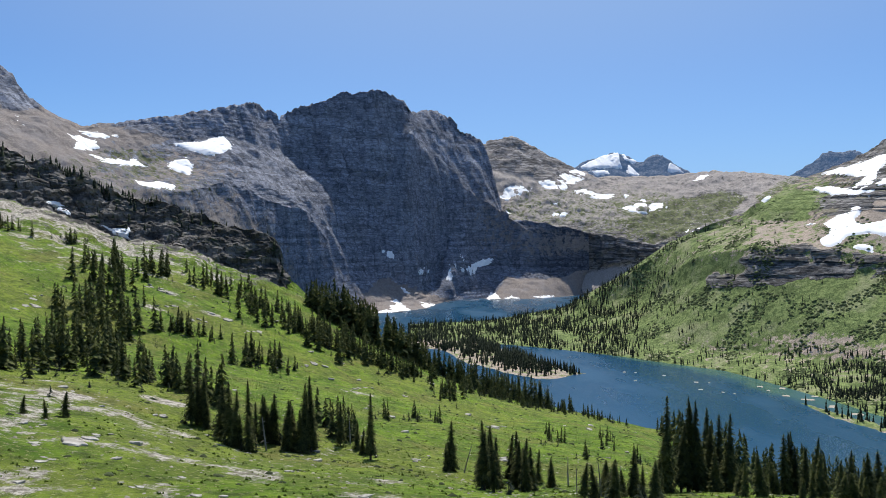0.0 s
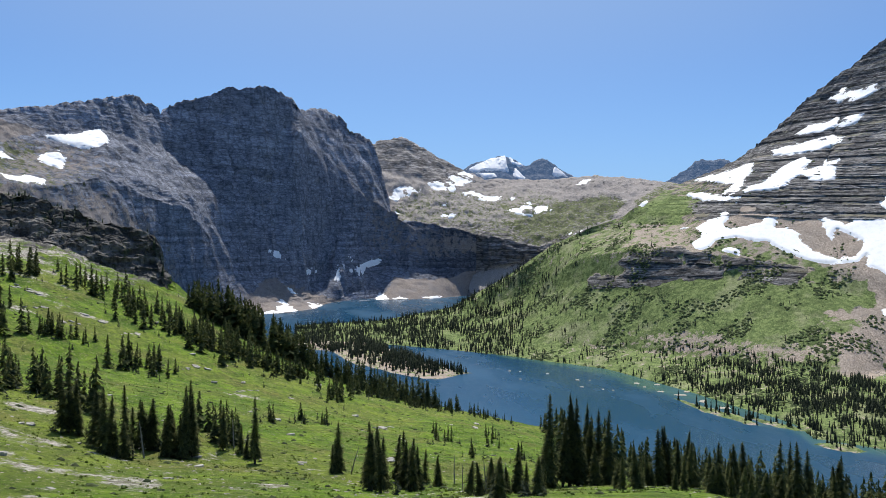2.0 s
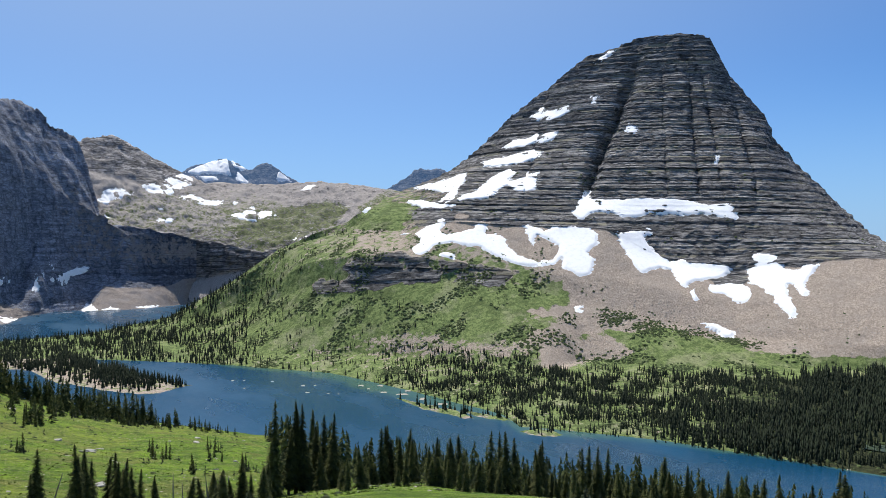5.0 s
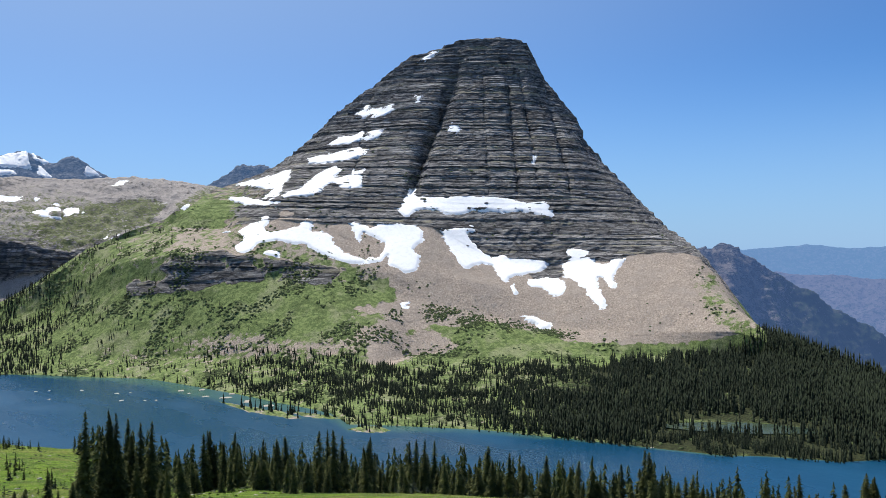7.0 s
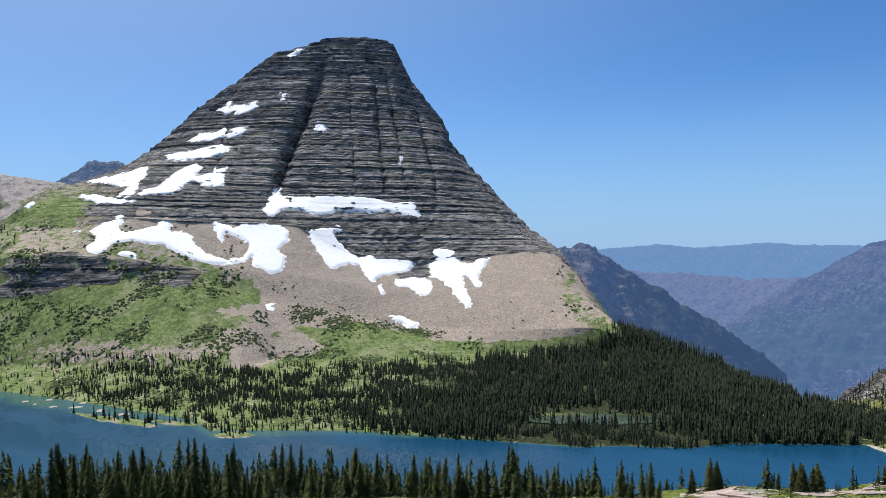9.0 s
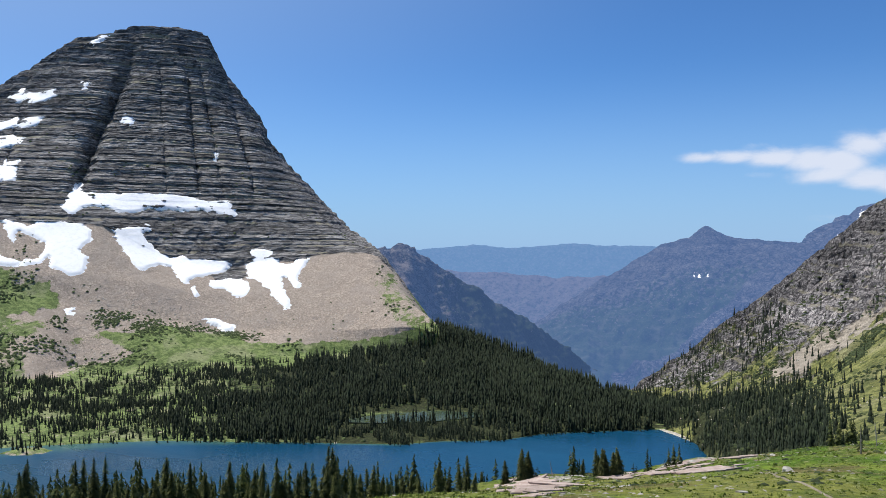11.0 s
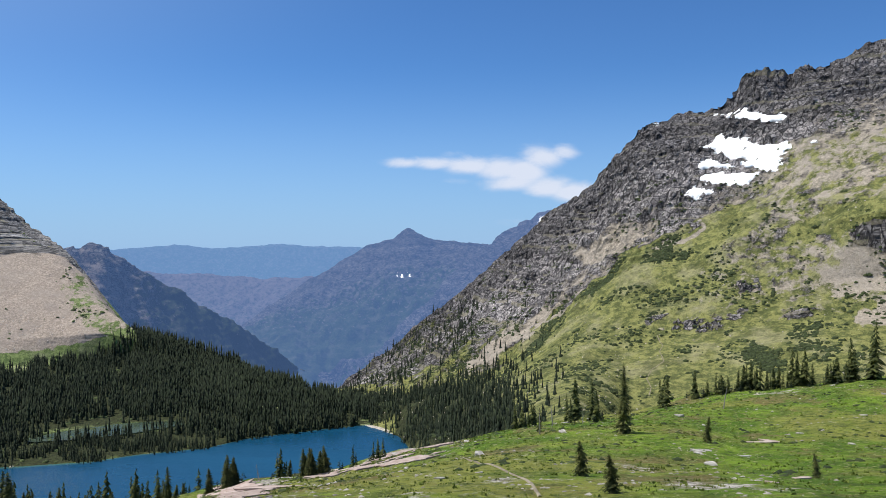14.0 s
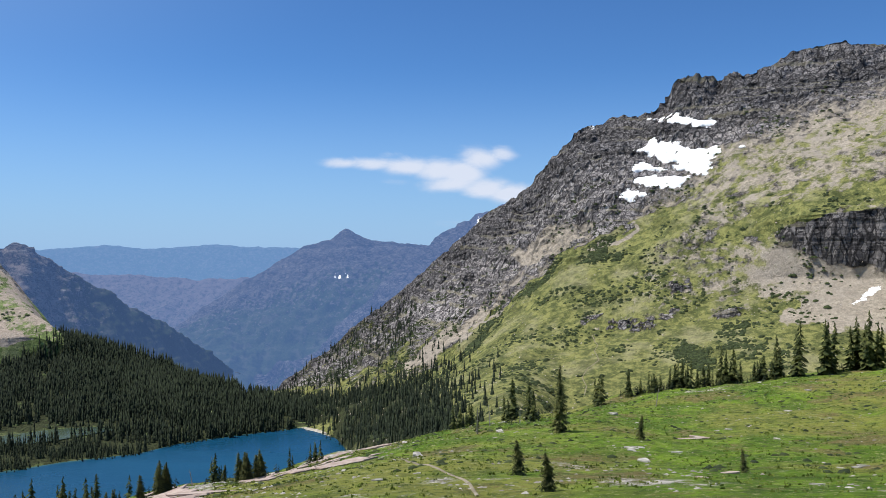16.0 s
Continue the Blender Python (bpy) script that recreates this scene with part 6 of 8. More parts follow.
# ---- the horn: a bedded pyramid peak with its scree apron, benches and wooded shore ----
HORN = [B1, B2, B3, B4, B5, B6, B7, B8]
az_horn = np.arange(-2.5, 77.3, 0.15)
horn = Terrain(az_horn, [shifted(B1, -25, -8), *HORN, scaled(B8, 1, 130, -110), [(a, r + 420, min(z - 400, -40)) for a, r, z in B8]],
               [2, 30, 34, 16, 26, 32, 112, 150, 5, 3], [0.2, 0.2, 0.5, 0.5, 0.4, 0.25, 0.25, 0.3, 0.03, 0.5, 0.5])
wall_on = [(-3, 0), (22, 0.1), (26, 0.8), (30, 1), (54, 1), (57, 0.5), (59, 0.1), (78, 0)]
between = area(horn, CLIFF_BAND, 1.1, 45) * smooth(fbm(horn.p[..., 0], horn.p[..., 1], horn.p[..., 2], 50, 4), -0.6, 0.0)
lower_on = [(-3, 0), (24, 0), (25.5, 0.6), (28, 1), (54, 1), (57, 0.5), (59, 0.1), (78, 0)]
lower = ((horn.band > 5) & (horn.band < 6))[:, None] * np.interp(az_horn, *zip(*lower_on))[None]
upper = horn.per_line([0, 0, 0, 0, 0, 0.2, [(a, v) for a, v in wall_on], [(a, v) for a, v in wall_on], [(a, v) for a, v in wall_on], 1, 1])
low_rock = np.maximum(area(horn, LOW_ROCK[0], 0.6, 20), area(horn, LOW_ROCK[1], 0.6, 20))
rock_horn = np.maximum(np.maximum(0.5 * between, np.maximum(lower, 0.8 * low_rock)), upper)
# the long couloir down the face
mid_g = np.interp(horn.z, *zip(*GULLY))
cut = 42 * np.exp(-(((az_horn[None] - mid_g) / 0.5) ** 2)) * smooth(horn.z, 320, 400) * (horn.band[:, None] > 4.5) * (1 - 0.85 * smooth(horn.band, 7.2, 8.0))[:, None]
for a, lean_, depth, wide in ((42.4, 0.4, 12, 0.16), (44.3, 0.9, 16, 0.2), (45.6, 1.6, 14, 0.18), (33.5, -2.0, 10, 0.2), (47.5, 2.2, 12, 0.2)):
    cut = cut + depth * np.exp(-(((az_horn[None] - a - lean_ * (horn.z - 500) / -400) / wide) ** 2)) * smooth(horn.z, 330, 400) * (1 - smooth(horn.z, 640, 780)) * (horn.band[:, None] > 5.2)
horn.p -= horn.normals() * cut[..., None]
horn.relief(9.0 * rock_horn * np.where(horn.band > 7.9, 0.3, 1.0)[:, None], 0 * rock_horn, 22.0, 70.0, 0.5, 1.0, 0.0, 0.12, 2.0, 0.5, 0.2)
horn.relief(0.4 + 5.5 * rock_horn * np.where(horn.band > 7.9, 0.35, 1.0)[:, None], horn.per_line([0, 0.5, 3, 4, 4, 4, 4, 3, 2, 4, 4]), 6.0, 30.0, 0.4, 1.0, 0.12, 0.2, 1.2, 0.5, 0.2)
# stepped skyline where hard beds stand out
horn.p[..., 2] += 13 * bedding(horn.p[..., 2], 13.0) * rock_horn * smooth(horn.band, 7.2, 8.0)[:, None] * (horn.band < 8.6)[:, None]
horn.notch(1.6 * np.interp(az_horn, [24, 27, 56, 58], [0, 1, 1, 0]), 7.6, 8.0)
# a hollow in the wooded bench for the pond
hollow = np.exp(-(((az_horn[None] - 59.3) / 5.2) ** 4) - ((horn.r - 1064) / 36) ** 4)
horn.p[..., 2] = horn.p[..., 2] * (1 - hollow) + 5.6 * hollow
CLEARINGS = [(59.3, 1070, 5.8, 50), (41.6, 1052, 1.3, 14), (45.2, 1088, 1.6, 18), (69.0, 1135, 1.6, 16), (37.0, 1075, 1.2, 16), (53.0, 1000, 1.0, 9), (77.0, 1045, 1.3, 26)]
green = horn.per_line([0.6, 0.75, [(-3, 0.8), (14, 0.8), (18, 0.62), (28, 0.65), (33, 0.7), (44, 0.72), (52, 0.75), (60, 0.8), (77, 0.9)],
                       [(-3, 0.85), (17, 0.9), (30, 0.85), (35, 0.62), (40, 0.42), (50, 0.42), (55, 0.25), (58, 0.5), (60, 0.8), (77, 0.9)],
                       [(-3, 0.85), (15, 0.8), (20, 0.6), (32, 0.62), (36, 0.18), (55, 0.08), (57.5, 0.35), (60.3, 0.4), (61.3, 0.85), (77, 0.9)],
                       [(-3, 0.85), (14, 0.7), (22, 0.55), (28, 0.25), (33, 0.05), (55, 0.05), (58, 0.35), (60.3, 0.4), (61.3, 0.8), (77, 0.9)],
                       [(-3, 0.85), (18, 0.7), (25, 0.6), (28, 0.25), (34, 0.1), (58, 0.2), (60.3, 0.35), (61.3, 0.8), (77, 0.9)],
                       [(-3, 0.85), (18, 0.7), (25, 0.5), (29, 0.22), (40, 0.08), (58, 0.15), (60, 0.8), (77, 0.9)], [(-3, 0.85), (22, 0.6), (27, 0.2), (58, 0.05), (60, 0.8), (77, 0.9)], 0.5, 0.5])
strip = np.exp(-(((horn.band - 2.78) / 0.16) ** 4))[:, None] * np.interp(az_horn, [37.5, 39, 47, 49], [0, 1, 1, 0])[None]
green = np.maximum(green, 0.85 * strip)
green = green * (1 - 0.85 * between) * (1 - 0.5 * lower)
scree = horn.per_line([1, 1, 0.8, 1, 1, [(-3, 1), (22, 1), (28, 0.75), (36, 0.95), (56, 0.95), (77, 1)], [(-3, 0.8), (25, 0.6), (30, 0.1), (57, 0.1), (60, 0.8), (77, 1)],
                       [(-3, 0.8), (24, 0.6), (28, 0.35), (34, 0.1), (57, 0.1), (60, 0.8), (77, 1)], [(-3, 0.8), (26, 0.4), (30, 0.02), (57, 0.0), (60, 0.8), (77, 1)], 0, 0])
scree = scree * (1 - between) * (1 - lower)
def open_ground(terrain, spots):
    keep = np.ones_like(terrain.r)
    for a, r, wa, wr in spots:
        keep *= 1 - np.exp(-(((terrain.az[None] - a) / wa) ** 4) - ((terrain.r - r) / wr) ** 4)
    return keep


green, scree = cover(horn, green, scree, HORN_COVER)
green, scree = green * (1 - 0.9 * np.maximum(between, low_rock)), scree * (1 - np.maximum(between, low_rock))


dense = horn.per_line([0, [(-3, 0.9), (12, 0.8), (24, 0.4), (30, 0.6), (36, 1), (77, 1)], [(-3, 1), (10, 0.8), (16, 0.35), (24, 0.08), (36, 0.15), (42, 0.2), (50, 0.3), (53, 0.8), (77, 1)],
                       [(-3, 1), (9, 1), (14, 0.6), (17, 0.06), (28, 0.01), (36, 0), (54, 0), (60.2, 0.05), (61.4, 1), (77, 1)], [(-3, 1), (10, 0.9), (15, 0.6), (18, 0.06), (26, 0.01), (36, 0), (60.6, 0), (61.6, 1), (77, 1)],
                       [(-3, 1), (10, 0.9), (15, 0.6), (18, 0.15), (26, 0), (60.6, 0), (61.6, 1), (77, 1)], [(-3, 1), (10, 1), (17, 0.6), (21, 0), (60.6, 0), (61.6, 1), (77, 1)], [(-3, 1), (10, 1), (17, 0.6), (21, 0), (60.6, 0), (61.6, 1), (77, 1)],
                       [(-3, 1), (10, 1), (17, 0.5), (21, 0), (60.6, 0), (61.6, 1), (77, 1)], 0, 0])
meadow_strip = area(horn, MEADOW_STRIP, 0.8)
dense = dense * open_ground(horn, CLEARINGS) * (1 - meadow_strip) * (1 - area(horn, HORN_COVER[0][2], 0.4))
bank = np.interp(az_horn, [52.5, 54, 65, 67], [0, 1, 1, 0])[None] * (1 - smooth(horn.r, 1005, 1025)) * (horn.band < 8.6)[:, None]
low_bank = dense * bank
dense = dense * (1 - bank)
east = np.interp(az_horn, [46, 54], [0, 1])[None]
dark_floor = np.clip((dense + 0.7 * low_bank) * east + 0.46 * ((horn.band > 1.02) & (horn.band < 2.1))[:, None] * np.interp(az_horn, [30, 36, 50], [0, 1, 1])[None] * (1 - meadow_strip), 0, 1)
horn_ob = tagged(horn.mesh("mountain", m_horn, rock_horn, green=green, scree=scree, dark_floor=dark_floor, dark_bed_shade=0.55 * between), "dark pyramid-shaped rock peak with level strata above a scree apron", "mountain")

# ---- the shaded wall and its western shoulder ----
az_wall = np.arange(-30.3, 10.3, 0.1)
wall = Terrain(az_wall, [shifted(M1, -40, -10), M1, M2, M3, M4, M5, M6, scaled(M6, 1, 140, -160), scaled(M6, 1, 500, -650)],
               [2, 28, 34, 40, 40, 44, 5, 3], [0.2, 0.15, 0.3, 0.3, 0.3, 0.25, 0.02, 0.4, 0.4])
cliffy = wall.per_line([0, 0, [(-30, 0.1), (-12, 0.5), (-6, 0.4), (0, 0.5), (9, 0.5)], [(-30, 0.1), (-20, 0.25), (-15, 0.7), (-8, 0.8), (9, 0.9)], [(-30, 0.1), (-18, 0.3), (-12, 0.9), (9, 1)],
                        [(-30, 0.5), (-24, 0.5), (-12, 1), (2, 1), (9, 0.4)], 1, 1, 1])
wall.relief(1.0 + 7 * cliffy, wall.per_line([0, 1, 6, 8, 8, 4, 3, 5, 5]), 10.0, 75.0, -0.9, 0.35, 0.15, 0.1, 3.0, 0.5)
wall.notch(np.interp(az_wall, [-31, -24, -20, -12, 2, 5, 9], [5, 2, 3, 5, 5, 3, 1.5]), 5.5, 6.0, 24)
wall_scree = wall.per_line([1, [(-30, 0.4), (-9, 0.2), (-7.5, 1), (-1, 1), (0, 0), (2.2, 0), (3.2, 1), (8, 1), (9, 0.1)], [(-30, 0.8), (-12, 0.6), (-8, 0.2), (-5, 0.6), (-2, 0.3), (-0.5, 0), (2.5, 0), (4.5, 0.4), (7, 0.2), (9, 0)], [(-30, 0.8), (-20, 0.55), (-15, 0.25), (-6, 0.1), (-3, 0.1), (9, 0.1)],
                            [(-30, 0.95), (-22, 0.7), (-17, 0.6), (-12, 0.2), (0, 0.02), (3, 0.4), (9, 0.6)], [(-30, 0.7), (-24, 0.8), (-20, 0.3), (-12, 0.15), (0, 0.02), (2, 0.4), (9, 0.6)], [(-30, 0), (-24, 0.5), (-22, 0), (2, 0), (5, 0.3), (9, 0.4)], 0, 0])
wall_green = wall.per_line([0, 0, 0.2, [(-30, 0.4), (-18, 0.42), (-12, 0.2), (-5, 0.05), (9, 0.05)], [(-30, 0.05), (-24, 0.3), (-18, 0.42), (-13, 0.15), (9, 0.05)], [(-30, 0), (-24, 0.15), (-18, 0.3), (-14, 0.1), (9, 0.1)], 0, 0, 0])
wall_green, wall_scree = cover(wall, wall_green, wall_scree, WALL_COVER)
# the east end is darkened in colour to meet the bowl's painted shade
tagged(wall.mesh("mountain", m_wall, None, green=wall_green, scree=wall_scree, dark_bed_shade=smooth(az_wall, 5, 8)[None] * (wall.band < 7)[:, None]), "massive grey rock wall in shade with a lit snowy shoulder", "mountain")

# ---- the hanging bowl behind the lake ----
az_bowl = np.arange(0.7, 25.2, 0.1)
bowl = Terrain(az_bowl, [shifted(W1, -150, -20), W1, W2, W3, W4, scaled(W4, 1, 120, -100), scaled(W4, 1, 400, -560)], [8, 26, 30, 40, 4, 3], [0.3, 0.3, 0.3, 0.4, 0.05, 0.4, 0.4])
step_cliff = ((bowl.band > 1) & (bowl.band < 2))[:, None] * np.interp(az_bowl, [0, 12, 15, 25], [1, 1, 0.5, 0.2])[None]
bowl_rock = np.maximum(step_cliff, bowl.per_line([0, 0, 0.1, [(0, 0.7), (4, 0.3), (25, 0.2)], [(0, 1), (8, 0.7), (11, 0.35), (25, 0.3)], 0.5, 0.5]))
bowl.relief(4.0 + 5 * bowl_rock, 0 * bowl_rock, 26.0, 110.0, -0.7, 1.0, 0.0, 0.2, 26.0, 0.5)
bowl.relief(1 + 8 * bowl_rock + 7 * step_cliff, bowl.per_line([0, 6, 14, 12, 6, 5, 5]), 10.0, 48.0, 0.6, 0.7, 0.15)
bowl_scree = bowl.per_line([0.2, 0.2, 0.35, [(0, 0.3), (3, 0.7), (10, 0.7), (25, 0.75)], [(0, 0.1), (8, 0.35), (12, 0.6), (25, 0.7)], 0, 0]) * (1 - step_cliff)
bowl_green = bowl.per_line([0.2, 0.25, [(0, 0.2), (8, 0.4), (25, 0.6)], [(0, 0.05), (6, 0.45), (12, 0.62), (18, 0.68), (25, 0.68)], [(0, 0), (12, 0.2), (18, 0.4), (25, 0.5)], 0, 0]) * (1 - 0.7 * step_cliff)
bowl_green, bowl_scree = cover(bowl, bowl_green, bowl_scree, BOWL_COVER)
# shade on the cliff step and its foot is painted into the rock colour
tagged(bowl.mesh("mountain", m_bowl, None, green=bowl_green, scree=bowl_scree, dark_bed_shade=np.maximum(0.75 * step_cliff, 0.75 * (bowl.band < 1)[:, None] * np.ones_like(bowl.r))), "grey-green hanging bowl and saddle with snow above a cliff step", "mountain")

# ---- the crag ridge: rock face, turf slope and cliff ----
az_crag = np.concatenate([np.arange(72.7, 116.5, 0.095), np.arange(116.5, 124, 0.5)])
crags = Terrain(az_crag, [shifted(C1, -60, None, -30), C1, C2, C3, C4, C5, C6, C7, scaled(C7, 1, 110, -110), scaled(C7, 1, 500, -560)],
                [3, 24, 28, 44, 56, 60, 50, 5, 3], [0.3, 0.3, 0.3, 0.3, 0.25, 0.3, 0.25, 0.03, 0.4, 0.4])
cliff_r = ((crags.band > 3) & (crags.band < 4))[:, None] * np.interp(az_crag, [72, 104, 108, 111, 124], [0, 0, 0.4, 1, 1])[None]
cliff_r = cliff_r * smooth(fbm(crags.p[..., 0], crags.p[..., 1], crags.p[..., 2], 40, 4), -0.55, 0.0) * smooth((crags.band - 3)[:, None] - np.interp(az_crag, [104, 113, 124], [1.0, 0.15, 0.0])[None], -0.2, 0.15)
face = crags.per_line([0, 0, 0, 0, [(72, 0.3), (82, 0.5), (88, 0.4), (92, 0.15), (124, 0.1)], [(72, 0.6), (80, 0.6), (88, 0.9), (95, 0.7), (100, 0.45), (104, 0.25), (124, 0.3)], [(72, 0.8), (90, 1), (103, 1), (124, 0.8)], 1, 1, 1])
outcrop = np.zeros_like(crags.r)
for a, r in OUTCROPS:
    outcrop = np.maximum(outcrop, np.exp(-(((az_crag[None] - a) / 1.2) ** 4) - ((crags.r - r) / 8) ** 4))
outcrop *= smooth(fbm(crags.p[..., 0], crags.p[..., 1], crags.p[..., 2], 18, 5, 0.6), -0.15, 0.2)
crag_rock = np.maximum(np.maximum(0.55 * cliff_r, 0.6 * outcrop), face)
crest_low = np.interp(crags.band, [0, 6.3, 6.95, 10], [1, 1, 0.75, 0.75])[:, None]
# broad buttresses and cliff bands first, then the pillars and beds on them
crags.relief(0.3 + 9.0 * crag_rock * crest_low, crags.per_line([0, 1, 3, 4, 5, 5, 4, 3, 3, 3]), 18.0, 80.0, 1.0, 0.35, 0.0, 0.12, 4.0, 0.42, 0.6)
crags.relief(0.2 + 3.6 * crag_rock * crest_low, 0 * crag_rock, 4.5, 20.0, -1.3, 0.45, 0.1, 0.05, 2.0, 0.5, 0.35)
crags.notch(np.interp(az_crag, [72, 85, 96, 101, 102, 106, 107, 112, 124], [2, 2.5, 3, 2.5, 9, 9, 3, 3, 3]), 6.5, 7.0, 26)
crag_green = crags.per_line([0.9, 0.9, [(72, 0.9), (90, 0.85), (98, 0.75), (124, 0.6)], [(72, 0.9), (95, 0.75), (100, 0.65), (106, 0.5), (110, 0.25), (124, 0.3)], [(72, 0.7), (82, 0.6), (87, 0.38), (90, 0.5), (95, 0.6), (104, 0.52), (110, 0.6), (124, 0.6)],
                             [(72, 0.6), (80, 0.68), (86, 0.5), (92, 0.15), (97, 0.25), (101, 0.4), (105, 0.5), (110, 0.45), (124, 0.45)], [(72, 0.2), (82, 0.4), (88, 0.12), (95, 0), (103, 0.12), (124, 0.12)], [(72, 0), (83, 0.2), (87, 0), (124, 0)], 0, 0]) * (1 - 0.9 * cliff_r) * (1 - 0.9 * outcrop)
crag_scree = crags.per_line([0.5, 0.5, [(72, 0.5), (108, 0.6), (124, 1)], [(72, 0.3), (106, 0.6), (109, 0.9), (124, 1)], 0.5, [(72, 0.2), (82, 0.25), (88, 0.5), (92, 0.5), (98, 0.4), (102, 0.55), (124, 0.75)], [(72, 0.25), (92, 0.2), (101, 0.15), (106, 0.2), (110, 0.35), (124, 0.35)], 0.05, 0, 0]) * (1 - cliff_r) * (1 - outcrop)
crag_green, crag_scree = cover(crags, crag_green, crag_scree, CRAG_COVER)
foot_woods = area(crags, CRAG_COVER[0][2])
slope_woods = 0.3 * foot_woods + open_ground(crags, [(77.4, 1020, 1.1, 30)]) * crags.per_line([0, [(72, 1), (86, 1), (89, 0.2), (90.5, 0), (124, 0)], [(72, 1), (84, 1), (88, 0.4), (90.5, 0), (124, 0)], [(72, 1), (83, 1), (87, 0.3), (89.5, 0), (124, 0)], [(72, 0.6), (82, 0.3), (87, 0.08), (90, 0), (124, 0)], [(72, 0.3), (82, 0.25), (86, 0.05), (90, 0), (124, 0)], 0, 0, 0, 0])
tagged(crags.mesh("mountain", m_crag, crag_rock, green=crag_green, scree=crag_scree, dark_floor=0.8 * slope_woods, dark_bed_shade=np.maximum(np.maximum(cliff_r, 0.6 * outcrop), 0.85 * smooth(crags.band, 5.5, 6.1)[:, None] * np.ones_like(crags.r))), "craggy grey-brown ridge with snowfields above a green turf slope", "mountain")


# ---- the distance ----
def far_range(lines, a0, a1, da, counts, material, label, crag_m, roll_m, green, scree, thick=16.0, gully=110.0):
    az = np.arange(a0, a1, da)
    t = Terrain(az, lines, counts, [0.3] * (len(lines) - 2) + [0.03, 0.3])
    t.relief(t.per_line(crag_m), t.per_line(roll_m), thick, gully, 1.0, 0.35, 0.1)
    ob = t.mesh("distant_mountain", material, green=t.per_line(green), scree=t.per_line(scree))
    tagged(ob, label, "mountain", kind="structure")
    return t


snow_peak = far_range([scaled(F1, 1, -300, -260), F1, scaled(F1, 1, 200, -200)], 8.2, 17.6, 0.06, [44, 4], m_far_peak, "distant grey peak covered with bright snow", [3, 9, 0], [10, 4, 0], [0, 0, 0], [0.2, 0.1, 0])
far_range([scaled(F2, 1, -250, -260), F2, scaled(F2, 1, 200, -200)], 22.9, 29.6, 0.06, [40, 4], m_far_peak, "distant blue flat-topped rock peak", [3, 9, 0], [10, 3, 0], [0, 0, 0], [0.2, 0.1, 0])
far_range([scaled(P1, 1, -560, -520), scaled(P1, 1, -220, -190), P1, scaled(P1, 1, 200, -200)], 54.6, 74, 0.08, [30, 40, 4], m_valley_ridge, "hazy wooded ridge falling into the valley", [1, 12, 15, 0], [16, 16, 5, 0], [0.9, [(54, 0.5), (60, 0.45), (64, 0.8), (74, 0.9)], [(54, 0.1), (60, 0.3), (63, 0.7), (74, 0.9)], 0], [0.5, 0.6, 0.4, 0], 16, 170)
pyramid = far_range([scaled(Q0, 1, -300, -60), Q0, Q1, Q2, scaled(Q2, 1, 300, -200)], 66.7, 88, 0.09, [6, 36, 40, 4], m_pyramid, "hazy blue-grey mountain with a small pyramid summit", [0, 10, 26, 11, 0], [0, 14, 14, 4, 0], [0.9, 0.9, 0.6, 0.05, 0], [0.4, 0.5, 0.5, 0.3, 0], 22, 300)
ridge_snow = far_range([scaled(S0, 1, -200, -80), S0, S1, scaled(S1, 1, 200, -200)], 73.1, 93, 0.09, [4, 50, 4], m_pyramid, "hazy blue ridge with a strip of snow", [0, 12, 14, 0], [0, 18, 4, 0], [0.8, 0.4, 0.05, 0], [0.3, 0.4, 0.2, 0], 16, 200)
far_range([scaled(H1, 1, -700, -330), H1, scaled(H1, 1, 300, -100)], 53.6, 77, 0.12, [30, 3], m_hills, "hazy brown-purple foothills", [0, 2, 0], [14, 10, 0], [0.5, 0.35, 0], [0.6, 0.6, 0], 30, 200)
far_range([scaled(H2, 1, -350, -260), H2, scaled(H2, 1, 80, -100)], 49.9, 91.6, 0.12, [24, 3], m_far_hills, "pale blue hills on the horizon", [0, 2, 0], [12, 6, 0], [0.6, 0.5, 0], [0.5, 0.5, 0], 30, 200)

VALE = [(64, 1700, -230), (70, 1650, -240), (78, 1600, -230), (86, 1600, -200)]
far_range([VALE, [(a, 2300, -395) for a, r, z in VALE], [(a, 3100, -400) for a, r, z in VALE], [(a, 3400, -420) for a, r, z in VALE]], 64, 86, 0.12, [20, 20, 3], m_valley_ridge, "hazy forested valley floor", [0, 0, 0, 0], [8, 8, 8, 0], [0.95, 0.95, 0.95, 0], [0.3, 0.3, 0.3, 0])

# ---- the lake ----
LAKE_FAR = [(-12, 2700, 0), *[(a, r + 90, 0) for a, r, z in M1 if -9 < a < 9.8], (10.5, 3500, 0), (11.5, 2350, 0), *[(a, r + 60, 0) for a, r, z in B1 if a > 12.4], (78.6, 1030, 0), (80, 960, 0), (82, 700, 0)]
az_lake = np.arange(-12, 82, 0.25)
lake = Terrain(az_lake, [[(-12, 520, 0), (82, 520, 0)], LAKE_FAR], [60], [0, 0])
coast = np.interp(az_lake, *zip(*[(a, r) for a, r, z in B1]))
gap = coast[None] - lake.r
shoal = np.interp(az_lake, [12, 17, 22, 27, 33, 40, 48, 60], [60, 110, 210, 190, 80, 60, 30, 12])[None]
lake_ob = tagged(lake.mesh("lake", m_water, shallow=np.clip(1 - gap / shoal, 0, 1) * (gap > -8) * (az_lake > 11.5)[None]), "deep blue mountain lake turning green over shoals", "lake", kind="structure")


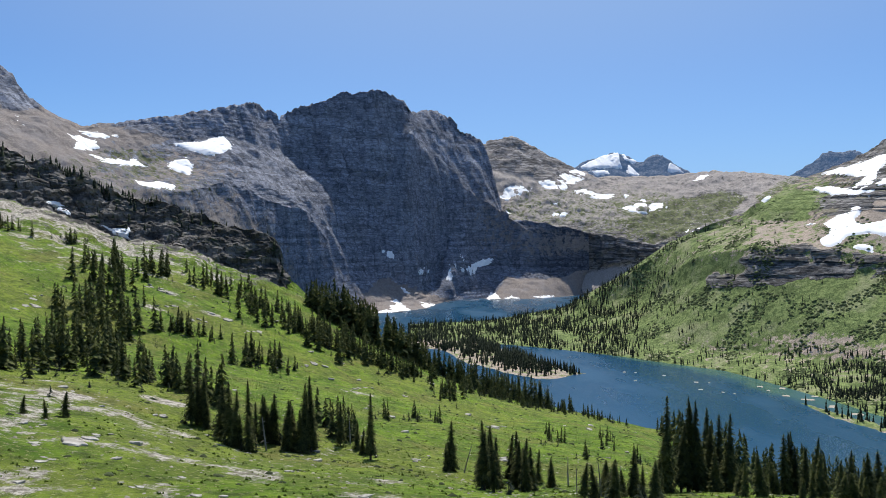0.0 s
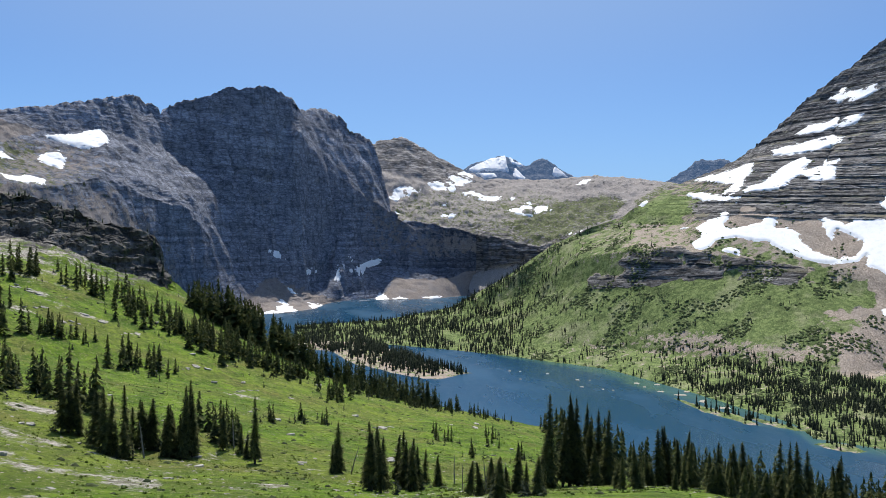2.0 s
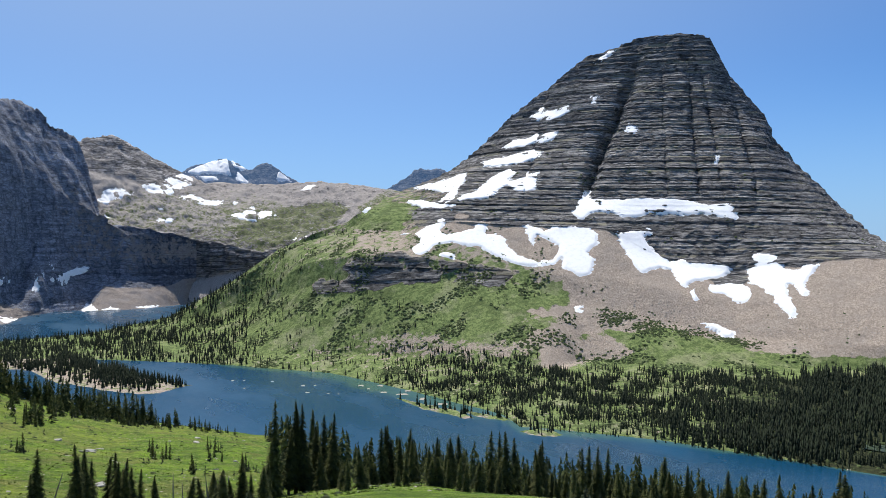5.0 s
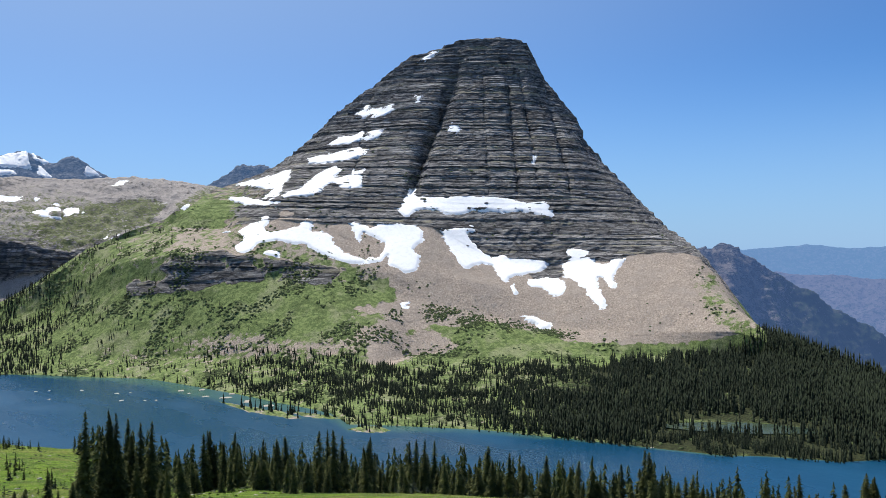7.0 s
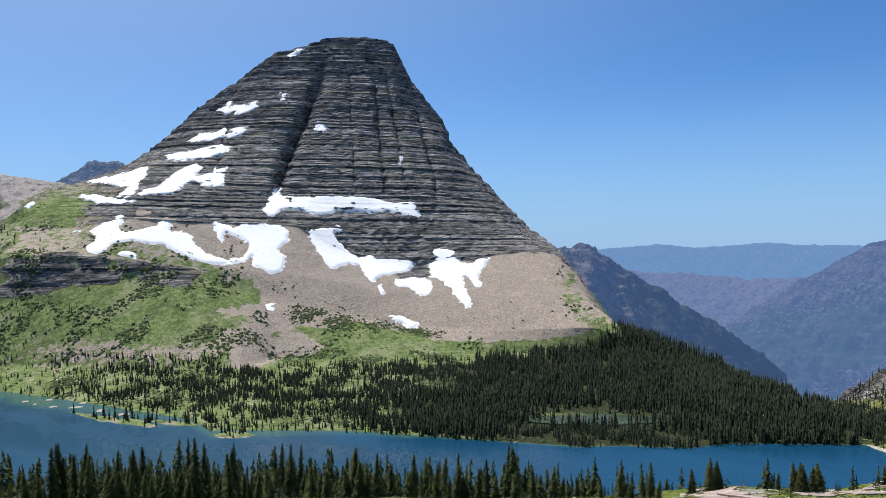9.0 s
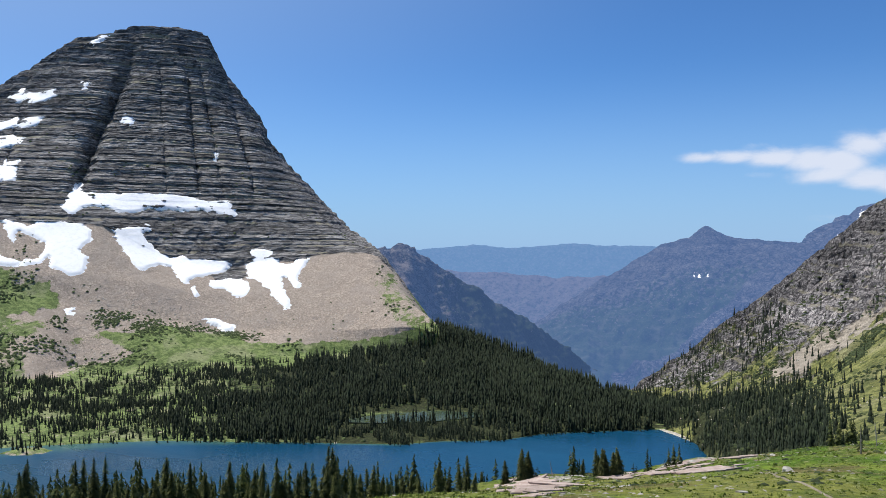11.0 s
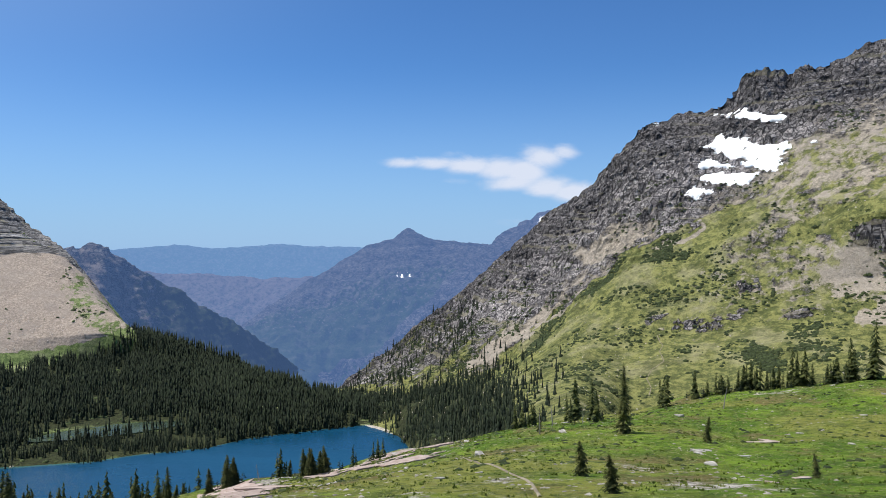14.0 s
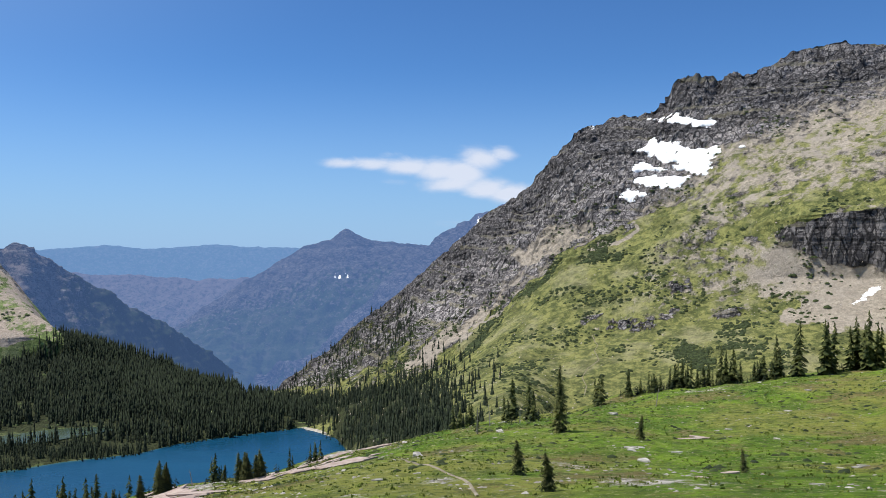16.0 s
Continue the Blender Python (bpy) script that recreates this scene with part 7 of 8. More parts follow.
def mound(name, label, category, near, far, height, material, green, rows=10, da=0.12, kind=""):
    """Low land rising out of the lake between a near and a far shore line."""
    a0, a1 = max(near[0][0], far[0][0]), min(near[-1][0], far[-1][0])
    az = np.arange(a0, a1, da)
    k = smooth(np.minimum(az - a0, a1 - az), -0.02 * (a1 - a0), 0.22 * (a1 - a0))
    rn, rf = np.interp(az, *zip(*near)), np.interp(az, *zip(*far))
    if kind == "":
        for line_, ph in ((rn, 0.0), (rf, 40.0)):
            line_ += 9 * fbm(az * 60, 0 * az + ph, 0 * az, 40, 4, 0.6)
    rm, half = 0.5 * (rn + rf), 0.5 * (rf - rn) * k
    n, f, mid = ([(a, r, z) for a, r, z in zip(az, rr, zz)] for rr, zz in ((rm - half, -1.5 + 0 * rm), (rm + half, -1.5 + 0 * rm), (rm, -1.5 + (height + 1.5) * k)))
    t = Terrain(az, [n, mid, f], [rows, rows], [0, 0.2, 0])
    t.p[..., 2] = -1.5 + np.maximum(t.p[..., 2] + 1.5, 0) ** 0.6 * (height + 1.5) ** 0.4
    t.relief(t.per_line([0.1, 0.4, 0.1]), t.per_line([0.6, 1.2, 0.6]), 4, 14)
    ob = t.mesh(name, material, green=t.per_line([0.42, green + 0.2, 0.42]), scree=t.per_line([1, 1, 1]))
    tagged(ob, label, category, kind=kind)
    return t


tongue = mound("peninsula", "low wooded peninsula reaching into the lake", "peninsula", TONGUE_NEAR, TONGUE_FAR, 5, m_horn, 0.3)
spit = mound("peninsula", "small low wooded point beside a sandbar", "peninsula", SPIT_NEAR, SPIT_FAR, 3.5, m_horn, 0.25)


beach = mound("beach", "narrow pale gravel beach at the lake outlet", "beach", BEACH_NEAR, BEACH_FAR, 1.2, m_beach, 0.0, 5, 0.08, "structure")
bar = mound("islet", "low grassy bar between the lake and a lagoon", "islet", BAR_NEAR, BAR_FAR, 1.6, m_horn, 0.6, 6)
bar_b = mound("islet", "low grassy bar off the wooded shore", "islet", BAR_B_NEAR, BAR_B_FAR, 1.4, m_horn, 0.55, 6)
islet = mound("islet", "tiny islet with a few firs and a gravel rim", "islet", ISLET_NEAR, ISLET_FAR, 2.0, m_horn, 0.6, 6)


def rock_lump(rng, sx, sy, sz, cuts=2):
    """An angular block: a bevelled, jittered and flattened lump."""
    bm = bmesh.new()
    bmesh.ops.create_icosphere(bm, subdivisions=cuts, radius=1)
    o = Vector((rng.uniform(0, 50), rng.uniform(0, 50), 0))
    for v in bm.verts:
        k = 1 + 0.35 * noise.noise(v.co * 1.3 + o) + 0.15 * noise.noise(v.co * 3.1 + o)
        c = v.co * k
        c.x, c.y, c.z = (max(-0.75, min(0.75, q)) for q in c)
        v.co = Vector((c.x * sx, c.y * sy, max(c.z, -0.4) * sz))
    me = bpy.data.meshes.new("rock")
    bm.to_mesh(me)
    bm.free()
    return me


rng = random.Random(4)
bar_meshes = [rock_lump(rng, 1, 1, 1) for _ in range(5)]
for me in bar_meshes:
    me.materials.append(m_beach)
for i, (a, r, w) in enumerate(BARS):
    ob = new("islet", bar_meshes[i % 5])
    ob.matrix_basis = pose(*at(a, r, 0.15), 0, 0, -a + rng.uniform(-12, 12)) @ Matrix.Diagonal((w * 0.17 * rng.uniform(0.6, 1.2), 3.0 + 0.1 * w, 0.7, 1))
    tagged(ob, "low pale gravel bar breaking the lake surface", "islet", "gravel bars")

pond_az = np.arange(*POND_AZ, 0.2)
pond = Terrain(pond_az, [[(a, r - 5, 6.9) for a, r, z in POND_NEAR], [(a, r + 5, 6.9) for a, r, z in POND_FAR]], [10], [0.3, 0.3])
tagged(pond.mesh("pond", m_pond, shallow=0.5 * np.ones_like(pond.r)), "shallow brownish pond ringed by grass", "pond", kind="structure")

# ---- snow ----
SURFACE = {"ground": ground, "horn": horn, "massif": wall, "bowl": bowl, "crag": crags}
snow_names = {"ground": "small leftover snow patch at the foot of the cliff", "horn": "melting white snow patch on the dark strata and scree", "massif": "white snow patch below the grey rock wall",
              "bowl": "white snowfield in the hanging bowl", "crag": "white snowfield with rock showing through"}


def snow_patch(terrain, poly, label, depth=0.5, rag=1.0, fine=3, last=2, cap=0.5, flat=2.4, fill=1.8, **made_of):
    """Snow that lies on the sheet inside an outline of bearings and elevations, with a ragged edge."""
    a = np.array([q[0] for q in poly])
    e = np.array([q[1] for q in poly])
    j0, j1 = np.searchsorted(terrain.az, [a.min() - 0.3, a.max() + 0.3])
    j1 = min(j1, len(terrain.az) - 1)
    face = np.arange(len(terrain.band))[(terrain.band >= (1 if last == 2 else 0)) & (terrain.band <= terrain.band[-1] - last)]
    ee = sight(terrain.p[face][:, j0:j1 + 1])[1]
    ok = ((ee > e.min() - 0.3) & (ee < e.max() + 0.3)).any(1)
    if not ok.any():
        return None
    i0, i1 = face[ok].min(), face[ok].max()
    ii, jj = np.meshgrid(np.linspace(i0, i1, (i1 - i0) * fine + 1), np.linspace(j0, j1, (j1 - j0) * fine + 1), indexing="ij")
    p = terrain.spot(ii, jj)
    x, y, z = p[..., 0], p[..., 1], p[..., 2]
    bearing, rise = sight(p)
    dist = np.hypot(x, y)
    w1, w2 = fbm(x, y, z * flat, 17, 5, 0.68), fbm(x + 300, y, z * flat, 17, 5, 0.68)
    on = inside(bearing + np.degrees(rag * 6 * w1 / dist), rise + np.degrees(rag * 3.5 * w2 / dist), poly)
    if on.sum() < 4:
        return None
    soft_p = p
    n = 4 * fine
    for axis in (0, 1):
        for _ in range(2):
            pad = [(0, 0)] * 3
            pad[axis] = (n + 1, n)
            s = np.cumsum(np.pad(soft_p, pad, mode="edge"), axis=axis)
            top, bot = [slice(None)] * 3, [slice(None)] * 3
            top[axis], bot[axis] = slice(2 * n + 1, None), slice(None, -2 * n - 1)
            soft_p = (s[tuple(top)] - s[tuple(bot)]) / (2 * n + 1)
    depth = depth + min(cap, 1.1 * float(np.std(np.linalg.norm(p - soft_p, axis=-1)[on])) + 0.6 * float(np.mean(np.linalg.norm(p - soft_p, axis=-1)[on])))
    off = 0.9 * (soft_p - p)
    far = np.linalg.norm(off, axis=-1)[..., None] + 1e-6
    p = np.where(on[..., None], p + off * np.minimum(1, fill / far), p)
    made = None
    for piece in pieces(on):
        made = snow_piece(p, piece, dist, depth, label, **made_of)
    return made


def pieces(on, least=18):
    """The larger connected pieces of a mask."""
    tag = np.where(on, np.arange(1, on.size + 1).reshape(on.shape), 0)
    while True:
        q = np.pad(tag, 1)
        nxt = np.where(on, np.maximum.reduce([q[1:-1, 1:-1], q[:-2, 1:-1], q[2:, 1:-1], q[1:-1, :-2], q[1:-1, 2:], q[:-2, :-2], q[2:, 2:], q[:-2, 2:], q[2:, :-2]]), 0)
        flat = nxt.ravel()
        nxt = np.where(on, np.maximum(nxt, flat[nxt - 1]), 0)
        if (nxt == tag).all():
            break
        tag = nxt
    ids, n = np.unique(tag[on], return_counts=True)
    return [tag == k for k, c in zip(ids, n) if c >= least or c == n.max()]


def snow_piece(p, on, dist, depth, label, name="snow_patch", material=m_snow, group="snow patches"):
    m = on.astype(float)
    for _ in range(30):
        q = np.pad(m, 1, mode="edge")
        m = 0.2 * (m + q[:-2, 1:-1] + q[2:, 1:-1] + q[1:-1, :-2] + q[1:-1, 2:])
    lift = np.where(on, min(0.12, 0.05 + depth) + depth * smooth(m, 0.5, 1.0), -0.3)
    way = -p.copy()
    way[..., 2] = 0
    way /= dist[..., None]
    p = p + lift[..., None] * (0.5 * way + np.array((0, 0, 0.9)))
    keep = on[:-1, :-1] | on[1:, :-1] | on[:-1, 1:] | on[1:, 1:]
    me = grid_mesh(name, p.reshape(-1, 3), *p.shape[:2], keep)
    me.materials.append(material)
    return tagged(new(name, me), label, "snow" if material == m_snow else "rock", group)


for where, poly in SNOW:
    snow_patch(SURFACE[where], poly, snow_names[where], *((0.05, 0.3, 5, 5.5, 0.1, 2.4, 0.4) if where == "ground" else (0.4, 1.0, 2, 2, 3.5 if max(q[1] for q in poly) > -1.5 else 0.8) if where == "massif" else (0.5, 0.9, 3, 2, 2.5, 3.0, 5.0) if where == "crag" else (0.35, 0.9, 3, 2, 2.2, 2.6, 8.0) if where == "horn" else ()))
for poly in PEAK_SNOW:
    snow_patch(snow_peak, poly, "bright snowfield on a distant peak", 6, 1.2, 3, 1)
for poly in PYRAMID_SNOW:
    snow_patch(pyramid, poly, "tiny snow patch on a hazy mountain", 5, 0.4, 5, 1)
for poly in RIDGE_SNOW:
    snow_patch(ridge_snow, poly, "thin snow strip on a hazy ridge", 5, 1.2, 3, 1)


# ---- trees ----
def conifer_meshes(rng, height, lean=0.0, thin=1.0):
    """A subalpine fir: tapered trunk and whorls of drooping, ragged boughs."""
    vt, ft = [], []
    rings = 5
    for k in range(rings + 1):
        f = k / rings
        rad = (0.018 * (1 - f) + 0.002) * height
        for s in range(6):
            a = s * math.tau / 6
            vt.append((rad * math.cos(a) + lean * f * f, rad * math.sin(a), f * height * 0.98 - 0.25))
    for k in range(rings):
        for s in range(6):
            ft.append((k * 6 + s, k * 6 + (s + 1) % 6, (k + 1) * 6 + (s + 1) % 6, (k + 1) * 6 + s))
    trunk = bpy.data.meshes.new("trunk")
    trunk.from_pydata(vt, [], ft)
    v, fc = [], []
    boughs = int(170 + height * 40)
    start = rng.uniform(0.02, 0.14)
    for k in range(boughs):
        f = start + (0.985 - start) * (k + rng.random()) / boughs
        z = f * height
        reach = height * 0.165 * thin * (1 - f) ** 0.7 * rng.choice((0.5, 0.75, 0.9, 1.0, 1.0, 1.12)) + 0.06
        a = rng.uniform(0, math.tau)
        L = reach * rng.uniform(0.7, 1.1)
        drop = L * (rng.uniform(0.0, 0.5) + 0.35 * (1 - f))
        ca, sa_ = math.cos(a), math.sin(a)
        cx = lean * f * f

        def place(along, across, up):
            return (cx + ca * along - sa_ * across, sa_ * along + ca * across, z + up)

        # a limb with side sprays, drooping and turned up at the tip
        for q in range(3):
            q0, q1 = q / 3.2, (q + 1.25) / 3.2
            z0, z1 = -drop * q0 ** 1.2 + 0.05 * L, -drop * q1 ** 1.2 + (0.1 * L if q == 2 else 0)
            w = (0.07 + 0.14 * (1 - q / 3)) * L * rng.uniform(0.7, 1.3) + 0.03
            b = len(v)
            v += [place(L * q0, 0, z0 + 0.03), place(L * q1 * 0.95, w, z1 - 0.35 * w), place(L * q1, 0, z1), place(L * q1 * 0.95, -w, z1 - 0.35 * w)]
            fc += [(b, b + 1, b + 2), (b, b + 2, b + 3)]
    top = len(v)
    for s in range(4):
        a = s * math.tau / 4
        v.append((0.06 * math.cos(a) + lean * 0.85, 0.06 * math.sin(a), height * 0.93))
    v.append((lean, 0, height * 1.02))
    fc += [(top + s, top + (s + 1) % 4, top + 4) for s in range(4)]
    crown = bpy.data.meshes.new("crown")
    crown.from_pydata(v, [], fc)
    trunk.materials.append(m_bark), crown.materials.append(m_needles)
    return trunk, crown


rng = random.Random(21)
KINDS = [(h, conifer_meshes(rng, h, rng.uniform(-0.3, 0.3), th)) for h, th in ((2.5, 1.5), (3.5, 1.2), (4.5, 1.3), (5, 0.95), (6, 1.15), (7, 0.82), (7.5, 1.0), (8.5, 0.88), (9.5, 0.75), (10, 0.92), (11, 0.8))]


def conifer(a, r, h, rng):
    """One tree: picks the built size nearest to its height."""
    k = min(range(len(KINDS)), key=lambda q: abs(KINDS[q][0] - h) + rng.uniform(0, 1.2))
    size, (trunk, crown) = KINDS[k]
    tree = new("conifer_tree")
    z = ground.ground(a, r, 8, 200)
    s = h / size
    wide = s * rng.uniform(0.85, 1.2)
    tree.matrix_basis = pose(*at(a, r, z), rng.uniform(-2, 2), rng.uniform(-2, 2), rng.uniform(0, 360)) @ Matrix.Diagonal((wide, wide, s, 1))
    for nm, me in (("trunk", trunk), ("crown", crown)):
        o = new(nm, me)
        o.parent = tree
    label = "tall dark green fir standing in the meadow" if h > 6.5 else "small dark green fir growing among meadow grass" if h < 3.2 else "slender dark green fir in a loose stand"
    return tagged(tree, label, "tree", "meadow firs")


rng = random.Random(77)
firs = []
for a, r, wide, deep, n, h in STANDS:
    for i in range(n):
        rr = r + rng.gauss(0, 0.6) * deep
        aa = a + math.degrees((rng.gauss(0, 0.62) * wide if n > 1 else 0) / r)
        firs.append((rr, aa, max(h, 3.2 if n > 1 else 1.5) * (1.0 if i == 0 else rng.uniform(0.5, 1.0))))
firs.sort()
for rr, aa, hh in firs[:300]:
    conifer(aa, rr, hh, rng)


def far_tree(rng, sides=5):
    """Vertices and triangles of one small ragged spire of height 1."""
    v, f = [], []
    for t0, t1, w in ((0.02, 0.5, 0.17), (0.3, 0.76, 0.125), (0.6, 1.03, 0.08)):
        b = len(v)
        for s in range(sides):
            a = (s + rng.uniform(-0.3, 0.3)) * math.tau / sides
            k = w * rng.uniform(0.7, 1.25)
            v.append((k * math.cos(a), k * math.sin(a), t0 + rng.uniform(-0.03, 0.05)))
        v.append((0, 0, t1))
        f += [(b + s, b + (s + 1) % sides, b + sides) for s in range(sides)]
    return np.array(v), np.array(f)


rng = random.Random(5)
SPIRES = [far_tree(rng) for _ in range(8)]


def far_bush(rng):
    """A low ragged dome of leaves, 13 faces."""
    v, f = [], []
    for w, z in ((1.0, -0.2), (0.75, 0.55)):
        for s in range(5):
            a = (s + rng.uniform(-0.3, 0.3) + 0.5 * (z > 0)) * math.tau / 5
            k = w * rng.uniform(0.7, 1.3)
            v.append((k * math.cos(a), k * math.sin(a), z * rng.uniform(0.6, 1.3)))
    v.append((rng.uniform(-0.2, 0.2), rng.uniform(-0.2, 0.2), rng.uniform(0.8, 1.1)))
    for s in range(5):
        n = (s + 1) % 5
        f += [(s, n, 5 + s), (n, 5 + n, 5 + s), (5 + s, 5 + n, 10)]
    return np.array(v), np.array(f)


BUSHES = [far_bush(rng) for _ in range(6)]


def scatter(name, label, category, terrain, weight, n, h0, h1, material, forms, seed, wide=1.0, clump=45.0, cut=0.0):
    """Many small trees or shrubs over a sheet, denser where the weight is high and in clumps."""
    rs = np.random.RandomState(seed)
    x, y, z = (terrain.p[..., k] for k in range(3))
    c = fbm(x, y, 0 * z, clump, 4, 0.6)
    dens = weight * np.clip(0.5 + 1.6 * (c - cut), 0, 1)
    du, dv = np.linalg.norm(np.gradient(terrain.p, axis=1), axis=-1), np.linalg.norm(np.gradient(terrain.p, axis=0), axis=-1)
    wgt = (dens * du * dv)[:-1, :-1].ravel()
    pick = rs.choice(len(wgt), n, p=wgt / wgt.sum())
    i, j = np.divmod(pick, terrain.p.shape[1] - 1)
    spot = terrain.spot(i + rs.rand(n), j + rs.rand(n))
    hs = rs.uniform(h0, h1, n) * rs.choice([0.7, 1.0, 1.15], n)
    vs, fs, base = [], [], 0
    for k in range(n):
        v, f = forms[rs.randint(len(forms))]
        t = rs.rand() * math.tau
        ct, st = math.cos(t), math.sin(t)
        q = np.empty_like(v)
        w = hs[k] * wide * rs.uniform(0.8, 1.3)
        q[:, 0], q[:, 1], q[:, 2] = (v[:, 0] * ct - v[:, 1] * st) * w, (v[:, 0] * st + v[:, 1] * ct) * w, v[:, 2] * hs[k] - 0.25
        vs.append(q + spot[k])
        fs.append(f + base)
        base += len(v)
    me = quad_mesh(name, np.concatenate(vs), np.concatenate(fs))
    me.materials.append(material)
    return tagged(new(name, me), label, category, kind="stuff")


def mid_tree(rng, boughs=64):
    """A fir of height 1 for the farther stands: five whorls of ragged drooping boughs round a spire."""
    v, f = [], []
    for k in range(boughs):
        q = 0.03 + 0.93 * (k + rng.random()) / boughs
        a = rng.uniform(0, math.tau)
        L = (0.19 * (1 - q) ** 0.8) * rng.choice((0.5, 0.85, 1.0, 1.2)) + 0.012
        w = L * rng.uniform(0.3, 0.5)
        c, d = math.cos(a), math.sin(a)
        b = len(v)
        v += [(0, 0, q + 0.05), (c * L * 0.6 - d * w, d * L * 0.6 + c * w, q - 0.02), (c * L, d * L, q - 0.35 * L), (c * L * 0.6 + d * w, d * L * 0.6 - c * w, q - 0.02)]
        f += [(b, b + 1, b + 2), (b, b + 2, b + 3)]
    b = len(v)
    v += [(0.014 * math.cos(s * 2.1), 0.014 * math.sin(s * 2.1), q_) for q_ in (-0.05,) for s in range(3)] + [(0, 0, 1.0)]
    f += [(b, b + 1, b + 3), (b + 1, b + 2, b + 3), (b + 2, b, b + 3)]
    return np.array(v), np.array(f)


def planted(name, label, category, spots, forms, material, seed, wide=1.0):
    """Joined copies of small plants at the given places and heights."""
    rs = np.random.RandomState(seed)
    vs, fs, base = [], [], 0
    for x, y, z, h in spots:
        v, f = forms[rs.randint(len(forms))]
        t, w = rs.rand() * math.tau, h * wide * rs.uniform(0.85, 1.25)
        ct_, st_ = math.cos(t), math.sin(t)
        q = np.stack([(v[:, 0] * ct_ - v[:, 1] * st_) * w + x, (v[:, 0] * st_ + v[:, 1] * ct_) * w + y, v[:, 2] * h + z - 0.1], 1)
        vs.append(q), fs.append(f + base)
        base += len(v)
    me = quad_mesh(name, np.concatenate(vs), np.concatenate(fs))
    me.materials.append(material)
    return tagged(new(name, me), label, category, kind="stuff")


MIDS = [mid_tree(rng) for _ in range(8)]
planted("fir_stand", "stands of dark firs spread over the meadow slope", "forest", [(*at(aa, rr, ground.ground(aa, rr, 8, 200)), hh) for rr, aa, hh in firs[300:]], MIDS, m_stand, 40)
undergrowth = []
rng = random.Random(63)
for a, r, wide, deep, n, h in STANDS:
    if n > 3:
        for i in range(int(n * 1.1)):
            rr, aa = r + rng.gauss(0, 0.9) * max(deep, 2), a + math.degrees(rng.gauss(0, 0.9) * max(wide, 1.5) / r)
            undergrowth.append((*at(aa, rr, ground.ground(aa, rr, 8, 200)), rng.uniform(0.5, 1.7)))
planted("fir_scrub", "knee-high fir scrub round the feet of the trees", "shrubs", undergrowth, [mid_tree(rng, 26) for _ in range(6)], m_forest, 64, 2.0)


def snag_mesh(rng):
    """A dead, bleached trunk with broken limbs."""
    bm = bmesh.new()

    def limb(p0, p1, r0, r1):
        d = (p1 - p0).normalized()
        u = d.orthogonal().normalized()
        w = d.cross(u)
        ring = [[bm.verts.new(p + (u * math.cos(k * math.tau / 5) + w * math.sin(k * math.tau / 5)) * q) for k in range(5)] for p, q in ((p0, r0), (p1, r1))]
        for k in range(5):
            bm.faces.new((ring[0][k], ring[0][(k + 1) % 5], ring[1][(k + 1) % 5], ring[1][k]))

    bend = Vector((rng.uniform(-0.08, 0.08), rng.uniform(-0.08, 0.08), 0))
    limb(Vector((0, 0, -0.05)), Vector((0, 0, 0.5)) + bend, 0.03, 0.02)
    limb(Vector((0, 0, 0.5)) + bend, Vector((0, 0, 1)) + bend * 2.2, 0.02, 0.005)
    for k in range(16):
        q = rng.uniform(0.15, 0.92)
        o = bend * (2.2 * q) + Vector((0, 0, q))
        t = rng.uniform(0, math.tau)
        L = rng.uniform(0.06, 0.22) * (1.1 - q)
        limb(o, o + Vector((math.cos(t) * L, math.sin(t) * L, rng.uniform(-0.06, 0.05))), 0.007, 0.002)
    me = bpy.data.meshes.new("snag")
    bm.to_mesh(me)
    bm.free()
    me.materials.append(m_dead)
    return me


snag_kinds = [snag_mesh(rng) for _ in range(5)]
for k, (a, r, h) in enumerate(SNAGS):
    ob = new("dead_tree", snag_kinds[k % 5])
    ob.matrix_basis = pose(*at(a, r, ground.ground(a, r, 8, 200)), rng.uniform(-9, 9), rng.uniform(-9, 9), rng.uniform(0, 360)) @ Matrix.Diagonal((h, h, h, 1))
    tagged(ob, "bleached grey dead tree with bare broken limbs", "tree", "dead trees")

# woods of the far shore
scatter("forest", "dense dark conifer forest along the lake shore", "forest", horn, dense * np.interp(az_horn, [41, 47], [0, 1])[None] * (horn.band < 8.6)[:, None] * np.where(horn.band[:, None] < 1.4, 1.0, np.interp(az_horn, [50, 53.5], [0.1, 1])[None]), 14000, 12, 21, m_forest, SPIRES, 31, 0.62, 60, -0.3)
scatter("woodland", "small dark conifers on the bank between lake and pond", "forest", horn, low_bank, 1000, 6, 11, m_forest, SPIRES, 57, 0.7, 40, 0.05)
scatter("woodland", "dark conifers scattered over green slopes by the lake", "forest", horn, dense * (az_horn <= 47)[None] * (horn.band < 8.6)[:, None], 4300, 5, 11, m_forest, SPIRES, 32, 0.8, 60, 0.15)
bench = ((horn.band > 1.05) & (horn.band < 2.1))[:, None] * np.interp(az_horn, [22, 27, 36, 52, 54], [0, 0.5, 1, 1, 0])[None]
scatter("woodland", "dark conifer clumps on the grassy bench above the lake", "forest", horn, bench * open_ground(horn, CLEARINGS) * (1 - meadow_strip), 7200, 5, 12, m_forest, SPIRES, 45, 0.8, 50, 0.1)
